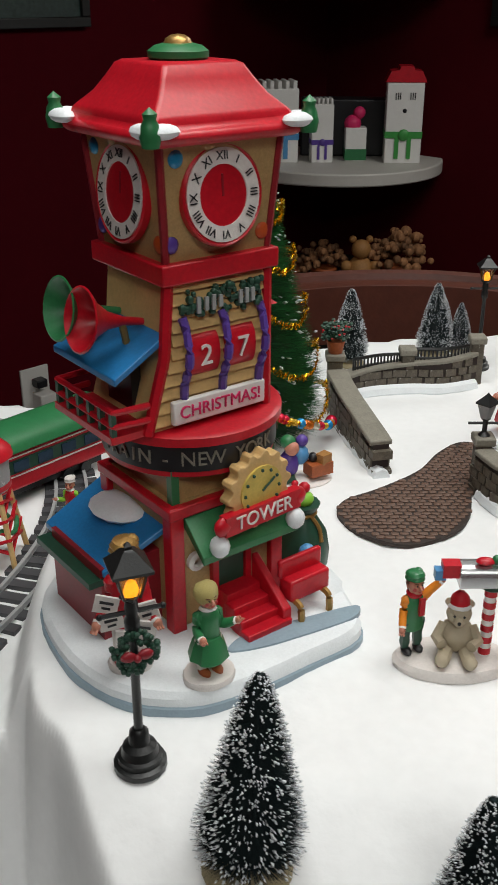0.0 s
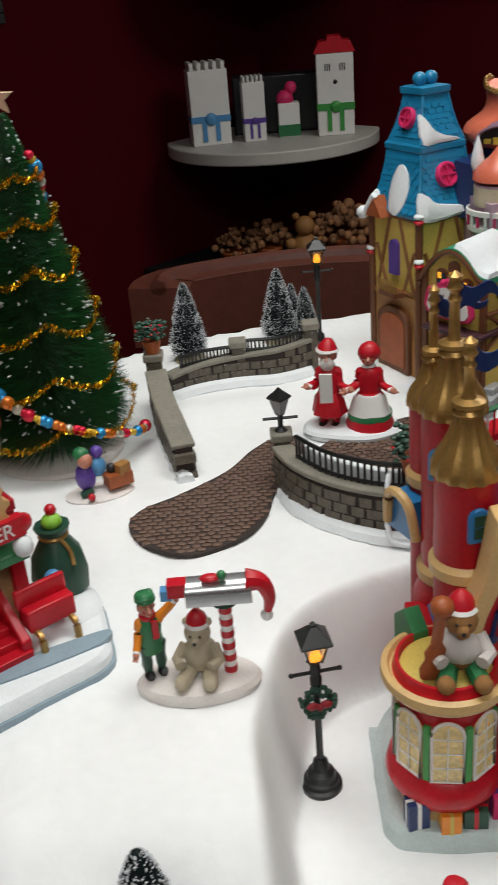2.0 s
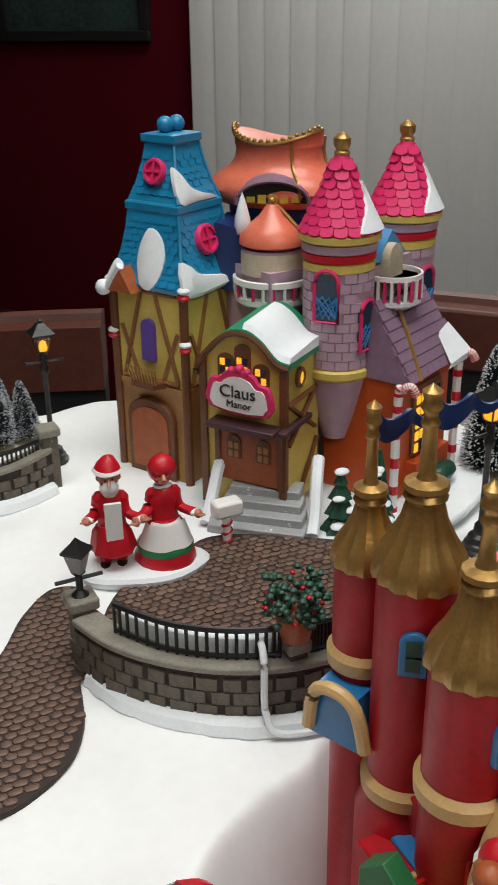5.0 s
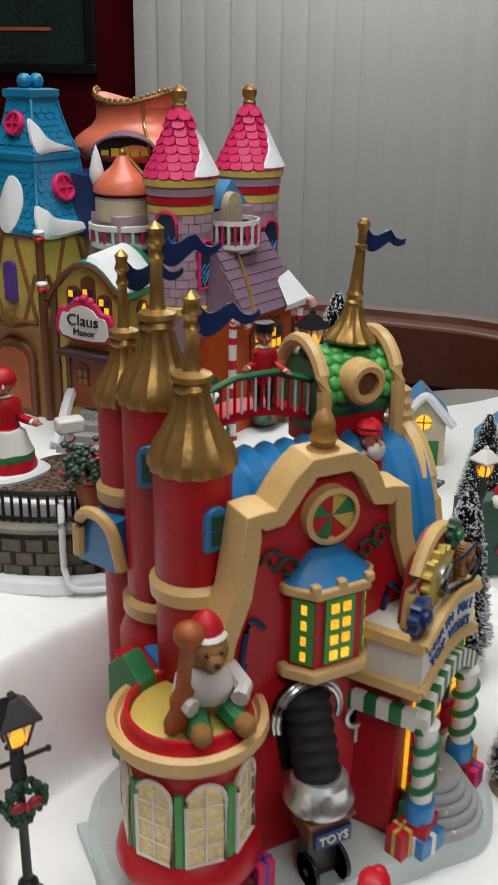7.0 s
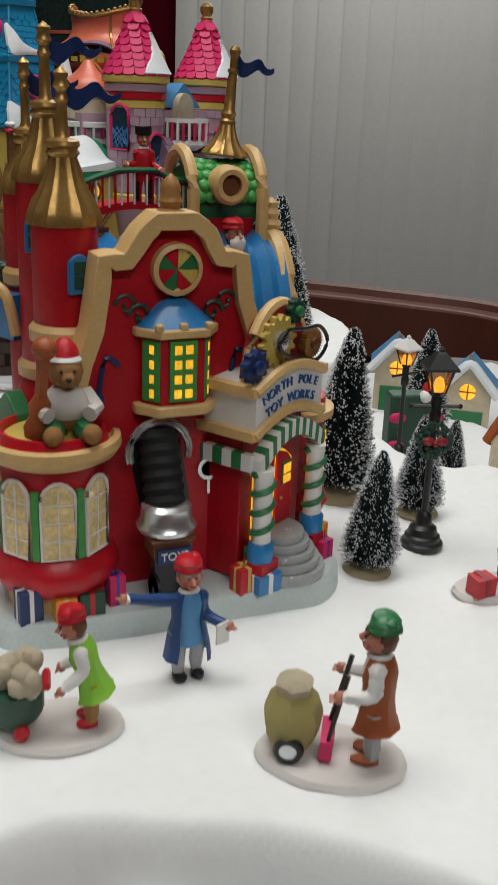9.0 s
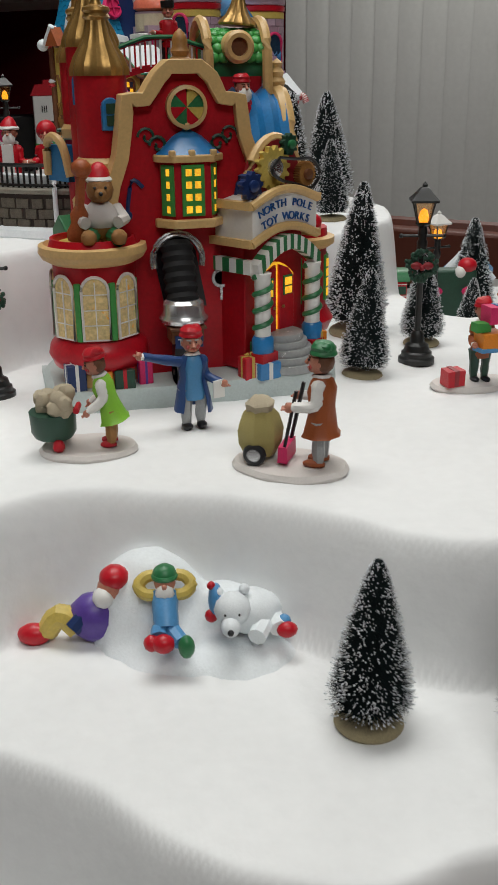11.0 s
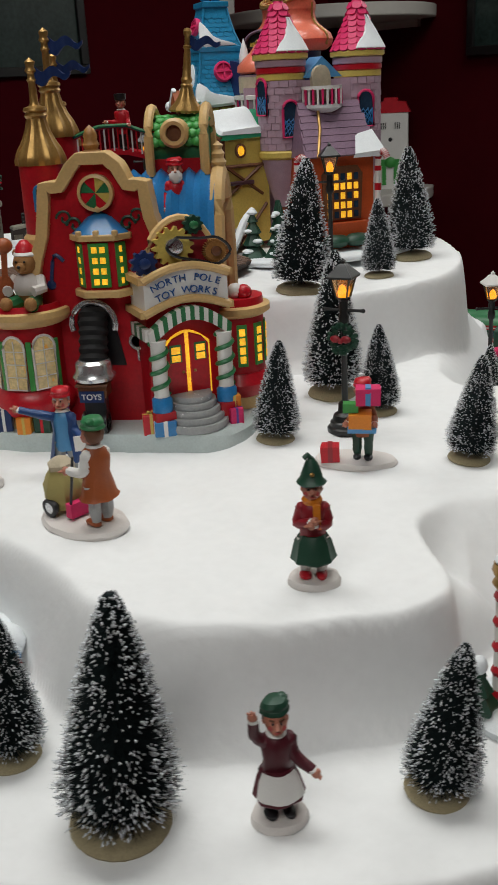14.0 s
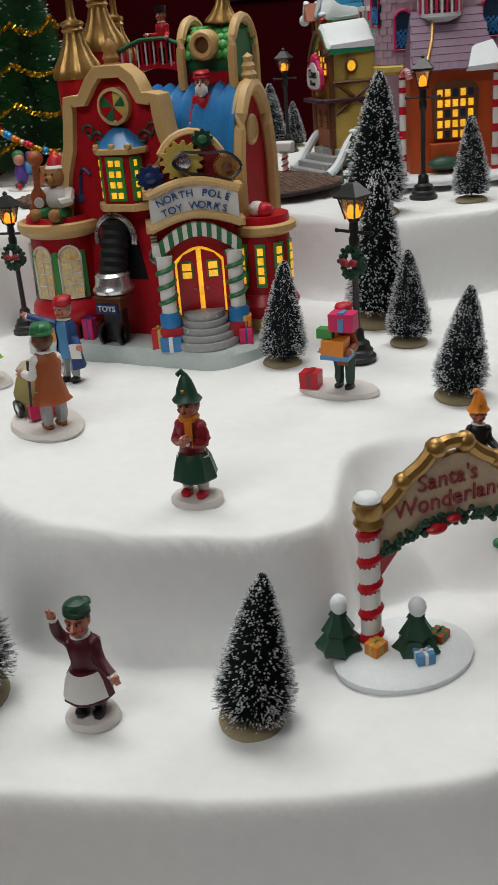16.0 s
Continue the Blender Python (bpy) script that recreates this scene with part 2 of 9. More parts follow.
# ---- builders ----
class Mesh:
    """Collects faces with their materials and turns them into one mesh object."""
    def __init__(self, *mats):
        self.v, self.f, self.mi, self.mats, self.m, self.x = [], [], [], list(mats), 0, Matrix()

    def use(self, material):
        if material not in self.mats:
            self.mats.append(material)
        self.m = self.mats.index(material)
        return self

    def at(self, m=None):
        self.x = m or Matrix()
        return self

    def put(self, verts, faces):
        k = len(self.v)
        self.v += [tuple(self.x @ Vector(p)) for p in verts]
        self.f += [tuple(k + i for i in f) for f in faces]
        self.mi += [self.m] * len(faces)
        return self

    def box(self, c, s, rz=0.0, taper=1.0):
        hx, hy, hz = s[0] / 2, s[1] / 2, s[2] / 2
        ca, sa = math.cos(radians(rz)), math.sin(radians(rz))
        vs = []
        for z, k in ((-hz, 1), (hz, taper)):
            for x, y in ((-hx, -hy), (hx, -hy), (hx, hy), (-hx, hy)):
                x, y = x * k, y * k
                vs.append((c[0] + x * ca - y * sa, c[1] + x * sa + y * ca, c[2] + z))
        return self.put(vs, [(3, 2, 1, 0), (4, 5, 6, 7), (0, 1, 5, 4), (1, 2, 6, 5), (2, 3, 7, 6), (3, 0, 4, 7)])

    def lathe(self, prof, seg=20, c=(0, 0, 0), a0=0.0, a1=360.0, sx=1.0, sy=1.0, flute=0.0, nf=8):
        full = a1 - a0 >= 359.9
        n = seg if full else seg + 1
        vs, fs = [], []
        for r, z in prof:
            for i in range(n):
                a = radians(a0 + (a1 - a0) * i / seg)
                q = r * (1 + flute * math.cos(nf * a))
                vs.append((c[0] + q * math.cos(a) * sx, c[1] + q * math.sin(a) * sy, c[2] + z))
        for j in range(len(prof) - 1):
            for i in range(seg):
                i2 = (i + 1) % n
                fs.append((j * n + i, j * n + i2, (j + 1) * n + i2, (j + 1) * n + i))
        if full:
            if prof[0][0] > 1e-5:
                fs.append(tuple(reversed(range(n))))
            if prof[-1][0] > 1e-5:
                fs.append(tuple(range((len(prof) - 1) * n, len(prof) * n)))
        return self.put(vs, fs)

    def ball(self, c, r, sx=1.0, sy=1.0, sz=1.0, seg=12):
        n = max(5, seg // 2)
        return self.lathe([(r * math.sin(math.pi * i / n), -r * sz * math.cos(math.pi * i / n)) for i in range(n + 1)], seg, c, sx=sx, sy=sy)

    def tube(self, pts, r, seg=8, r1=None):
        pts = [Vector(p) for p in pts]
        vs, fs = [], []
        for i, p in enumerate(pts):
            d = (pts[min(i + 1, len(pts) - 1)] - pts[max(i - 1, 0)]).normalized()
            u = d.cross(Vector((0, 0, 1)) if abs(d.z) < 0.95 else Vector((1, 0, 0))).normalized()
            w = d.cross(u)
            q = r if r1 is None else r + (r1 - r) * i / (len(pts) - 1)
            for k in range(seg):
                a = 2 * math.pi * k / seg
                vs.append(tuple(p + q * (math.cos(a) * u + math.sin(a) * w)))
        for i in range(len(pts) - 1):
            for k in range(seg):
                k2 = (k + 1) % seg
                fs.append((i * seg + k, (i + 1) * seg + k, (i + 1) * seg + k2, i * seg + k2))
        fs += [tuple(range(seg)), tuple(reversed(range((len(pts) - 1) * seg, len(pts) * seg)))]
        return self.put(vs, fs)

    def prism(self, poly, lo, hi, axis="z"):
        """A polygon pushed from lo to hi along an axis; for y the polygon is given in x and z."""
        n = len(poly)
        if axis == "z":
            vs = [(x, y, lo) for x, y in poly] + [(x, y, hi) for x, y in poly]
        else:
            vs = [(x, hi, z) for x, z in poly] + [(x, lo, z) for x, z in poly]
        fs = [tuple(reversed(range(n))), tuple(range(n, 2 * n))] + [(i, (i + 1) % n, n + (i + 1) % n, n + i) for i in range(n)]
        return self.put(vs, fs)

    def strip(self, pts, w, lo, hi):
        """A wall of width w along a line of plan points."""
        pts = [Vector((p[0], p[1])) for p in pts]
        L, R = [], []
        for i, p in enumerate(pts):
            d = (pts[min(i + 1, len(pts) - 1)] - pts[max(i - 1, 0)]).normalized()
            nrm = Vector((-d.y, d.x)) * w / 2
            L.append(p + nrm)
            R.append(p - nrm)
        n = len(pts)
        los = lo if isinstance(lo, list) else [lo] * n
        his = hi if isinstance(hi, list) else [hi] * n
        vs = []
        for i in range(n):
            vs += [(*L[i], los[i]), (*R[i], los[i]), (*R[i], his[i]), (*L[i], his[i])]
        fs = []
        for i in range(n - 1):
            for k in range(4):
                k2 = (k + 1) % 4
                fs.append((4 * i + k, 4 * i + k2, 4 * i + 4 + k2, 4 * i + 4 + k))
        fs += [(3, 2, 1, 0), (4 * n - 4, 4 * n - 3, 4 * n - 2, 4 * n - 1)]
        return self.put(vs, fs)

    def mesh(self, name, smooth=True, angle=38):
        me = bpy.data.meshes.new(name)
        me.from_pydata(self.v, [], self.f)
        for m in self.mats:
            me.materials.append(m)
        me.polygons.foreach_set("material_index", self.mi)
        if smooth:
            me.polygons.foreach_set("use_smooth", [True] * len(self.f))
            me.set_sharp_from_angle(angle=radians(angle))
        me.update()
        return me


def part(name, g, parent=None, label="", bevel=0.0, angle=38):
    """Links what g has collected as one mesh object, under a thing or a part."""
    ob = new(name, g.mesh(name, angle=angle))
    if parent is not None:
        ob.parent = parent
    if label:
        tagged(ob, label)
    if bevel:
        md = ob.modifiers.new("bevel", "BEVEL")
        md.width, md.segments, md.limit_method, md.angle_limit = bevel, 2, "ANGLE", radians(35)
    return ob


def thing(name, m, label, category, group="", kind=""):
    ob = new(name)
    ob.empty_display_size = 0.02
    ob.matrix_basis = m
    return tagged(ob, label, category, group, kind)


def single(name, g, m, label, category, group="", kind="", bevel=0.0, angle=38):
    """A thing that is one mesh."""
    ob = part(name, g, None, "", bevel, angle)
    ob.matrix_basis = m
    return tagged(ob, label, category, group, kind)


def lettering(text, size, material, m, parent, name="lettering", depth=0.0004):
    cu = bpy.data.curves.new(name, "FONT")
    cu.body, cu.size, cu.extrude, cu.align_x, cu.align_y = text, size, depth, "CENTER", "CENTER"
    tmp = bpy.data.objects.new(name, cu)
    me = bpy.data.meshes.new_from_object(tmp)
    bpy.data.objects.remove(tmp)
    me.materials.clear()
    me.materials.append(material)
    ob = new(name, me)
    ob.parent = parent
    ob.matrix_basis = m
    return ob


def spline(pts, n=8, closed=False):
    out, k = [], len(pts)
    for i in range(k if closed else k - 1):
        p = [pts[(i + j) % k] if closed else pts[min(max(i + j, 0), k - 1)] for j in (-1, 0, 1, 2)]
        for s in range(n):
            t = s / n
            out.append(tuple(0.5 * (2 * p[1][a] + (p[2][a] - p[0][a]) * t + (2 * p[0][a] - 5 * p[1][a] + 4 * p[2][a] - p[3][a]) * t * t + (3 * p[1][a] - p[0][a] - 3 * p[2][a] + p[3][a]) * t ** 3) for a in range(len(pts[0]))))
    if not closed:
        out.append(tuple(pts[-1]))
    return out

# ---- room ----
CX, CY = 0.353, 4.696                       # the far corner of the room
RX, RY, LX, LY = 0.682, -0.731, -0.731, -0.682   # along the right wall and along the left wall


FLOOR = -0.45
RZ = math.degrees(math.atan2(RY, RX))
ROOM = pose(CX, CY, 0, 0, 0, RZ)          # x along the right wall, -y along the left wall
WH, WM = ROOM_TOP - FLOOR, (ROOM_TOP + FLOOR) / 2
single("floor", Mesh(CARPET).box((2.6, -2.8, FLOOR - 0.05), (6.0, 7.2, 0.1)), ROOM, "dark grey carpeted office floor", "floor", kind="structure")
single("ceiling", Mesh(CEIL).box((2.6, -2.8, ROOM_TOP + 0.05), (6.0, 7.2, 0.1)), ROOM, "white tiled ceiling", "ceiling", kind="structure")
single("wall_left", Mesh(WALLRED).box((-0.06, -3.0, WM), (0.12, 6.2, WH)), ROOM, "burgundy painted wall", "wall", kind="structure")
single("wall_right", Mesh(WALLRED).box((2.7, 0.06, WM), (5.4, 0.12, WH)), ROOM, "burgundy painted wall", "wall", kind="structure")
single("wall_far_right", Mesh(WALLRED).box((5.46, -3.0, WM), (0.12, 6.2, WH)), ROOM, "burgundy painted wall", "wall", kind="structure")
single("wall_back", Mesh(WALLRED).box((2.7, -6.06, WM), (5.4, 0.12, WH)), ROOM, "burgundy painted wall", "wall", kind="structure")

# vertical blinds on the right wall
blinds = thing("vertical_blinds", ROOM, "closed grey fabric vertical blinds on the wall", "blinds")
part("head_rail", Mesh(PLASTIC).box((3.3, -0.05, 2.3), (3.6, 0.05, 0.05)), blinds)
slat = None
for i in range(38):
    if slat is None:
        g = Mesh(BLIND)
        prof = spline([(-0.048, 0.0015), (0.0, -0.0015), (0.048, 0.0015)], 4)
        g.strip([(x, y) for x, y in prof], 0.0015, -0.35, 2.28)
        slat = part("slat", g, blinds)
        ob = slat
    else:
        ob = new("slat", slat.data)
        ob.parent = blinds
    ob.matrix_basis = pose(1.675 + i * 0.088, -0.05, 0, 0, 0, 3 + 1.2 * math.sin(i * 2.3))


def picture(m, w, h, label, glint):
    t = thing("framed_picture", m, label, "picture")
    g = Mesh(FRAMEB)
    b = 0.035
    for c, s in (((0, 0, h / 2 - b / 2), (w, 0.025, b)), ((0, 0, -h / 2 + b / 2), (w, 0.025, b)), ((-w / 2 + b / 2, 0, 0), (b, 0.025, h - 2 * b)), ((w / 2 - b / 2, 0, 0), (b, 0.025, h - 2 * b))):
        g.box(c, s)
    part("frame", g, t, bevel=0.003)
    part("print", Mesh(ARTD).box((0, 0.004, 0), (w - 2 * b, 0.008, h - 2 * b)), t)
    if glint:
        # a thin coral bar laid across the lower part of the print
        part("printed_stripe", Mesh(CORAL).box((0.02, -0.002, -h * 0.27), (w * 0.35, 0.003, 0.012)), t)
    return t


picture(ROOM @ pose(1.165, -0.02, 1.17 + 0.32), 0.60, 0.64, "black framed dark print hung on burgundy wall", True)
picture(ROOM @ pose(0.02, -1.55, 1.175 + 0.28, 0, 0, 90), 0.53, 0.56, "black framed dark green print on burgundy wall", False)

outlet = thing("wall_outlet", ROOM @ pose(0.004, -1.64, -0.14, 0, 0, 90) @ Matrix.Scale(1.3, 4), "white plastic wall outlet with plugged-in adapter", "outlet")
part("cover_plate", Mesh(PLASTIC).box((0, 0, 0), (0.095, 0.008, 0.15)), outlet, bevel=0.002)
part("adapter", Mesh(PLASTIC).box((0.012, -0.03, -0.025), (0.055, 0.05, 0.05)), outlet, bevel=0.004)
part("plug", Mesh(BLACK).box((0.005, -0.02, 0.03), (0.035, 0.035, 0.025)), outlet, bevel=0.003)
part("cord", Mesh(BLACK).tube(spline([(0.02, -0.05, -0.04), (0.03, -0.06, -0.1), (0.05, -0.03, -0.2), (0.06, -0.02, -0.38)], 5), 0.003), outlet)


def corner_shelf(z, r, label):
    """A board with a half-round front, carried into the corner of the room."""
    t = thing("corner_shelf", pose(0.372, 4.25, z), label, "shelf")
    poly = [(r * math.cos(radians(a)), r * math.sin(radians(a))) for a in range(180, 361, 6)] + [(CX - 0.372, CY - 4.25 - 0.004)]
    part("shelf_board", Mesh(SHELFM).prism(poly, -0.05, 0), t, bevel=0.006)
    part("cleat", Mesh(SHELFM).box((0.24, 0.16, -0.065), (0.4, 0.025, 0.03), -47), t)
    return t


corner_shelf(0.655, 0.443, "white half-round corner shelf holding paper boxes")
corner_shelf(1.38, 0.443, "white half-round corner shelf fixed above another")
thermo = thing("thermostat", ROOM @ pose(0.008, -0.60, 1.45, 0, 0, 90), "small white plastic thermostat on burgundy wall", "thermostat")
part("housing", Mesh(PLASTIC).box((0, 0, 0), (0.10, 0.016, 0.12)), thermo, bevel=0.004)
part("dial_window", Mesh(GREY).box((0, -0.009, 0.02), (0.06, 0.004, 0.03)), thermo)


def paper_box(x, y, w, h, kind, rz=0):
    t = thing("gift_box", pose(x, y, 0.655, 0, 0, rz), {"house": "white paper box with red roof and green ribbon", "tall": "white paper box with blue ribbon", "tube": "white paper tube with purple ribbon", "doll": "small pink and green paper box"}[kind], "box", "paper boxes on the shelf")
    if kind == "doll":
        part("body", Mesh(WHITE).box((0, 0, h * 0.3), (w, w * 0.8, h * 0.6)), t, bevel=0.003)
        part("band", Mesh(GREEN).box((0, 0, h * 0.12), (w * 1.03, w * 0.84, h * 0.2)), t)
        part("lid", Mesh(PINK).ball((-w * 0.15, 0, h * 0.66), w * 0.42).ball((w * 0.15, 0, h * 0.85), w * 0.3), t, "pink lid")
        return t
    part("body", Mesh(WHITE).box((0, 0, h * 0.42), (w, w * 0.8, h * 0.84)), t, bevel=0.003)
    rib = {"house": LGREEN, "tall": LBLUE, "tube": PURPLE}[kind]
    part("ribbon", Mesh(rib).box((0, 0, h * 0.3), (w * 1.03, w * 0.84, h * 0.07)).ball((0, -w * 0.43, h * 0.3), w * 0.16, sy=0.4).box((-w * 0.18, -w * 0.42, h * 0.17), (w * 0.12, 0.004, h * 0.24), 0).box((w * 0.16, -w * 0.42, h * 0.17), (w * 0.12, 0.004, h * 0.24)), t)
    if kind == "house":
        part("roof", Mesh(BRED).prism([(-w * 0.56, h * 0.84), (w * 0.56, h * 0.84), (w * 0.42, h * 0.95), (w * 0.2, h * 0.96), (w * 0.18, h), (-w * 0.18, h), (-w * 0.2, h * 0.96), (-w * 0.42, h * 0.95)], -w * 0.42, w * 0.42, "y"), t, "red roof")
        g = Mesh(BLACK)
        for sx in (-0.2, 0.2):
            for k in (-0.06, 0.0, 0.06):
                g.box((sx * w + k * w, -w * 0.405, h * 0.70), (0.004, 0.003, h * 0.07))
        g.ball((0, -w * 0.4, h * 0.55), w * 0.06, sy=0.3)
        part("drawn_marks", g, t)
    else:
        g = Mesh(WHITE)
        for k in range(5):
            g.box((-w * 0.4 + k * w * 0.2, 0, h * 0.88), (w * 0.1, w * 0.8, h * 0.09))
        part("crimped_top", g, t, bevel=0.002)
    return t


paper_box(0.114, 4.14, 0.155, 0.34, "tall", 8)
paper_box(0.294, 4.12, 0.088, 0.27, "tube", 5)
paper_box(0.437, 4.16, 0.085, 0.22, "doll")
paper_box(0.625, 4.13, 0.145, 0.37, "house", -4)

# plain black box filling the dark area behind the paper boxes
single("speaker_box", Mesh(BLACK).box((0, 0, 0.115), (0.36, 0.12, 0.23)), pose(0.40, 4.32, 0.655, 0, 0, -3), "black box standing behind the paper boxes", "box", bevel=0.008)
# low corner cabinet behind the sofa, with dried arrangements on it
single("corner_cabinet", Mesh(BLEATHER).prism([(0.01, -0.01), (0.01, -0.8), (0.5, -0.75), (0.75, -0.5), (0.8, -0.01)], FLOOR, 0.16), ROOM, "low black cabinet standing in the room corner", "cabinet", bevel=0.006)


def dried_bunch(x, y, z, r, n, material, label, seed):
    rnd = random.Random(seed)
    t = thing("dried_arrangement", pose(x, y, z), label, "decoration")
    part("pot", Mesh(RUST).lathe([(r * 0.4, 0), (r * 0.55, r * 0.5), (r * 0.5, r * 0.55)], 14), t)
    g = Mesh(material)
    for _ in range(n):
        a, e, q = rnd.uniform(0, 6.28), rnd.uniform(0.1, 1.5), r * rnd.uniform(0.5, 1.0)
        p = (q * math.cos(a) * math.cos(e), q * math.sin(a) * math.cos(e), r * 0.5 + q * math.sin(e))
        g.ball(p, r * rnd.uniform(0.06, 0.16), seg=6)
    part("flower_mass", g, t)
    return t


dried_bunch(0.17, 4.10, 0.16, 0.10, 90, DRIED, "bunch of dried brown flowers in a pot", 1)
dried_bunch(0.32, 4.10, 0.16, 0.11, 90, DRIED, "bunch of dried brown flowers in a pot", 2)
dried_bunch(0.64, 4.08, 0.16, 0.15, 130, DRIED, "bunch of dried brown seed heads in a pot", 3)
g = Mesh(BEARF).ball((0, 0, 0.06), 0.06).ball((0, -0.01, 0.15), 0.042).ball((-0.035, 0, 0.19), 0.016).ball((0.035, 0, 0.19), 0.016).ball((-0.06, -0.02, 0.08), 0.025).ball((0.06, -0.02, 0.08), 0.025)
single("teddy_bear", g, pose(0.47, 4.05, 0.16), "small light brown plush bear sitting on the cabinet", "toy")


def sofa(pts, label):
    """A low sofa seen from behind: its padded leather top roll runs along a curved line."""
    t = thing("sofa", pose(0, 0, 0), label, "sofa")
    line = spline(pts, 6)
    g = Mesh(LEATHER)
    g.strip(line, 0.13, 0.585, 0.715)
    part("back_panel", g, t, bevel=0.02)
    g2 = Mesh(BLEATHER).strip(line, 0.10, FLOOR + 0.12, 0.585)
    part("lower_back", g2, t)
    g3 = Mesh(LEATHER).tube([(x, y, 0.715) for x, y in line], 0.018, 8)
    part("piping", g3, t)
    seat = [(x + 0.05, y + 0.34) for x, y in line]
    part("seat", Mesh(LEATHER).strip(seat, 0.5, FLOOR + 0.15, FLOOR + 0.45), t, bevel=0.03)
    for k in (0, len(line) - 1):
        part("leg", Mesh(BLACK).lathe([(0.02, 0), (0.03, 0.125)], 10, (line[k][0], line[k][1], FLOOR)), t)
    return t


sofa([(0.0, 1.98), (0.03, 2.06), (0.21, 2.12), (0.42, 2.12), (0.62, 2.05)], "brown leather sofa with black base, backed to the table")
sofa([(1.155, 1.985), (1.20, 1.93), (1.27, 1.86), (1.36, 1.76), (1.46, 1.63), (1.54, 1.40), (1.59, 1.10)], "curved brown leather sofa with black base")

# ---- table and snow ----
TABLE = [(-0.55, 0.16), (0.1, 0.03), (0.3, -0.06), (0.55, -0.06), (0.85, 0.05), (1.2, 0.35), (1.25, 1.3), (0.66, 1.28), (0.52, 1.10), (0.2, 1.07), (-0.15, 1.0), (-0.55, 0.97)]
tb = thing("display_table", pose(0, 0, 0), "large display table under a white floor-length cloth", "table")
part("tabletop", Mesh(OCHRE).prism(TABLE, ZB - 0.04, ZB - 0.012), tb)
for x, y in ((-0.45, 0.25), (0.45, 0.08), (1.1, 0.45), (1.1, 1.2), (-0.45, 0.9)):
    part("leg", Mesh(OCHRE).box((x, y, (ZB - 0.04 + FLOOR) / 2), (0.05, 0.05, ZB - 0.04 - FLOOR)), tb)
edge = spline(TABLE, 24, True)
g = Mesh(CLOTH)
n = len(edge)
vs, fs = [], []
for j, z in enumerate((ZB - 0.011, ZB - 0.1, 0.1, FLOOR + 0.02)):
    for i, (x, y) in enumerate(edge):
        wv = (0.0, 0.004, 0.018, 0.03)[j] * math.sin(i * 1.9) + 0.004
        dx, dy = x - 0.35, y - 0.6
        d = math.hypot(dx, dy)
        vs.append((x + dx / d * wv, y + dy / d * wv, z))
for j in range(3):
    for i in range(n):
        i2 = (i + 1) % n
        fs.append((j * n + i2, j * n + i, (j + 1) * n + i, (j + 1) * n + i2))
g.put(vs, fs)
single("table_skirt", g, pose(0, 0, 0), "white cloth skirt hanging from the table edge", "cloth")


def signed(px, py, poly):
    """Distance to a closed polygon, positive inside."""
    inside = np.zeros(px.shape, bool)
    best = np.full(px.shape, 1e9)
    k = len(poly)
    for i in range(k):
        (x0, y0), (x1, y1) = poly[i], poly[(i + 1) % k]
        dx, dy = x1 - x0, y1 - y0
        t = np.clip(((px - x0) * dx + (py - y0) * dy) / (dx * dx + dy * dy + 1e-12), 0, 1)
        best = np.minimum(best, np.hypot(px - x0 - t * dx, py - y0 - t * dy))
        cross = ((y0 > py) != (y1 > py))
        with np.errstate(divide="ignore", invalid="ignore"):
            xs = x0 + (py - y0) * dx / (dy if abs(dy) > 1e-12 else 1e-12)
        inside ^= cross & (px < xs)
    return np.where(inside, best, -best)


FRONT = [(-0.12, 0.36), (-0.06, 0.28), (0.04, 0.22), (0.12, 0.19), (0.181, 0.146), (0.213, 0.097), (0.242, 0.07), (0.281, 0.052), (0.327, 0.056), (0.38, 0.049), (0.412, 0.038), (0.48, 0.054), (0.547, 0.073), (0.611, 0.105), (0.645, 0.13), (0.72, 0.2), (0.79, 0.35), (0.82, 0.6), (0.80, 0.80), (0.72, 0.87), (0.64, 0.93), (0.6, 1.12), (-0.1, 1.1), (-0.15, 0.7)]
WORKS = [(-0.16, 0.56), (-0.125, 0.475), (-0.097, 0.42), (-0.064, 0.34), (-0.03, 0.27), (0.04, 0.245), (0.12, 0.25), (0.193, 0.28), (0.231, 0.273), (0.28, 0.25), (0.307, 0.23), (0.33, 0.205), (0.35, 0.181), (0.373, 0.164), (0.41, 0.156), (0.453, 0.159), (0.507, 0.173), (0.533, 0.188), (0.542, 0.208), (0.535, 0.245), (0.53, 0.28), (0.555, 0.305), (0.60, 0.32), (0.635, 0.37), (0.64, 0.47), (0.62, 0.55), (0.57, 0.60), (0.56, 1.0), (-0.12, 1.05)]
VILLAGE = [(0.268, 0.567), (0.254, 0.556), (0.22, 0.546), (0.189, 0.529), (0.166, 0.495), (0.155, 0.452), (0.148, 0.418), (0.15, 0.36), (0.148, 0.30), (0.12, 0.268), (0.05, 0.258), (-0.02, 0.272), (-0.052, 0.302), (-0.079, 0.347), (-0.10, 0.397), (-0.122, 0.428), (-0.135, 0.49), (-0.14, 0.6), (-0.11, 0.75), (-0.06, 0.90), (0.05, 1.0), (0.2, 1.05), (0.45, 1.06), (0.56, 0.98), (0.598, 0.85), (0.598, 0.76), (0.58, 0.70), (0.56, 0.665), (0.525, 0.632), (0.478, 0.602), (0.42, 0.60), (0.36, 0.60), (0.31, 0.585)]
BOARD = [(-0.5, 0.42), (-0.16, 0.44), (-0.12, 0.55), (-0.1, 0.9), (-0.14, 0.93), (-0.5, 0.95)]


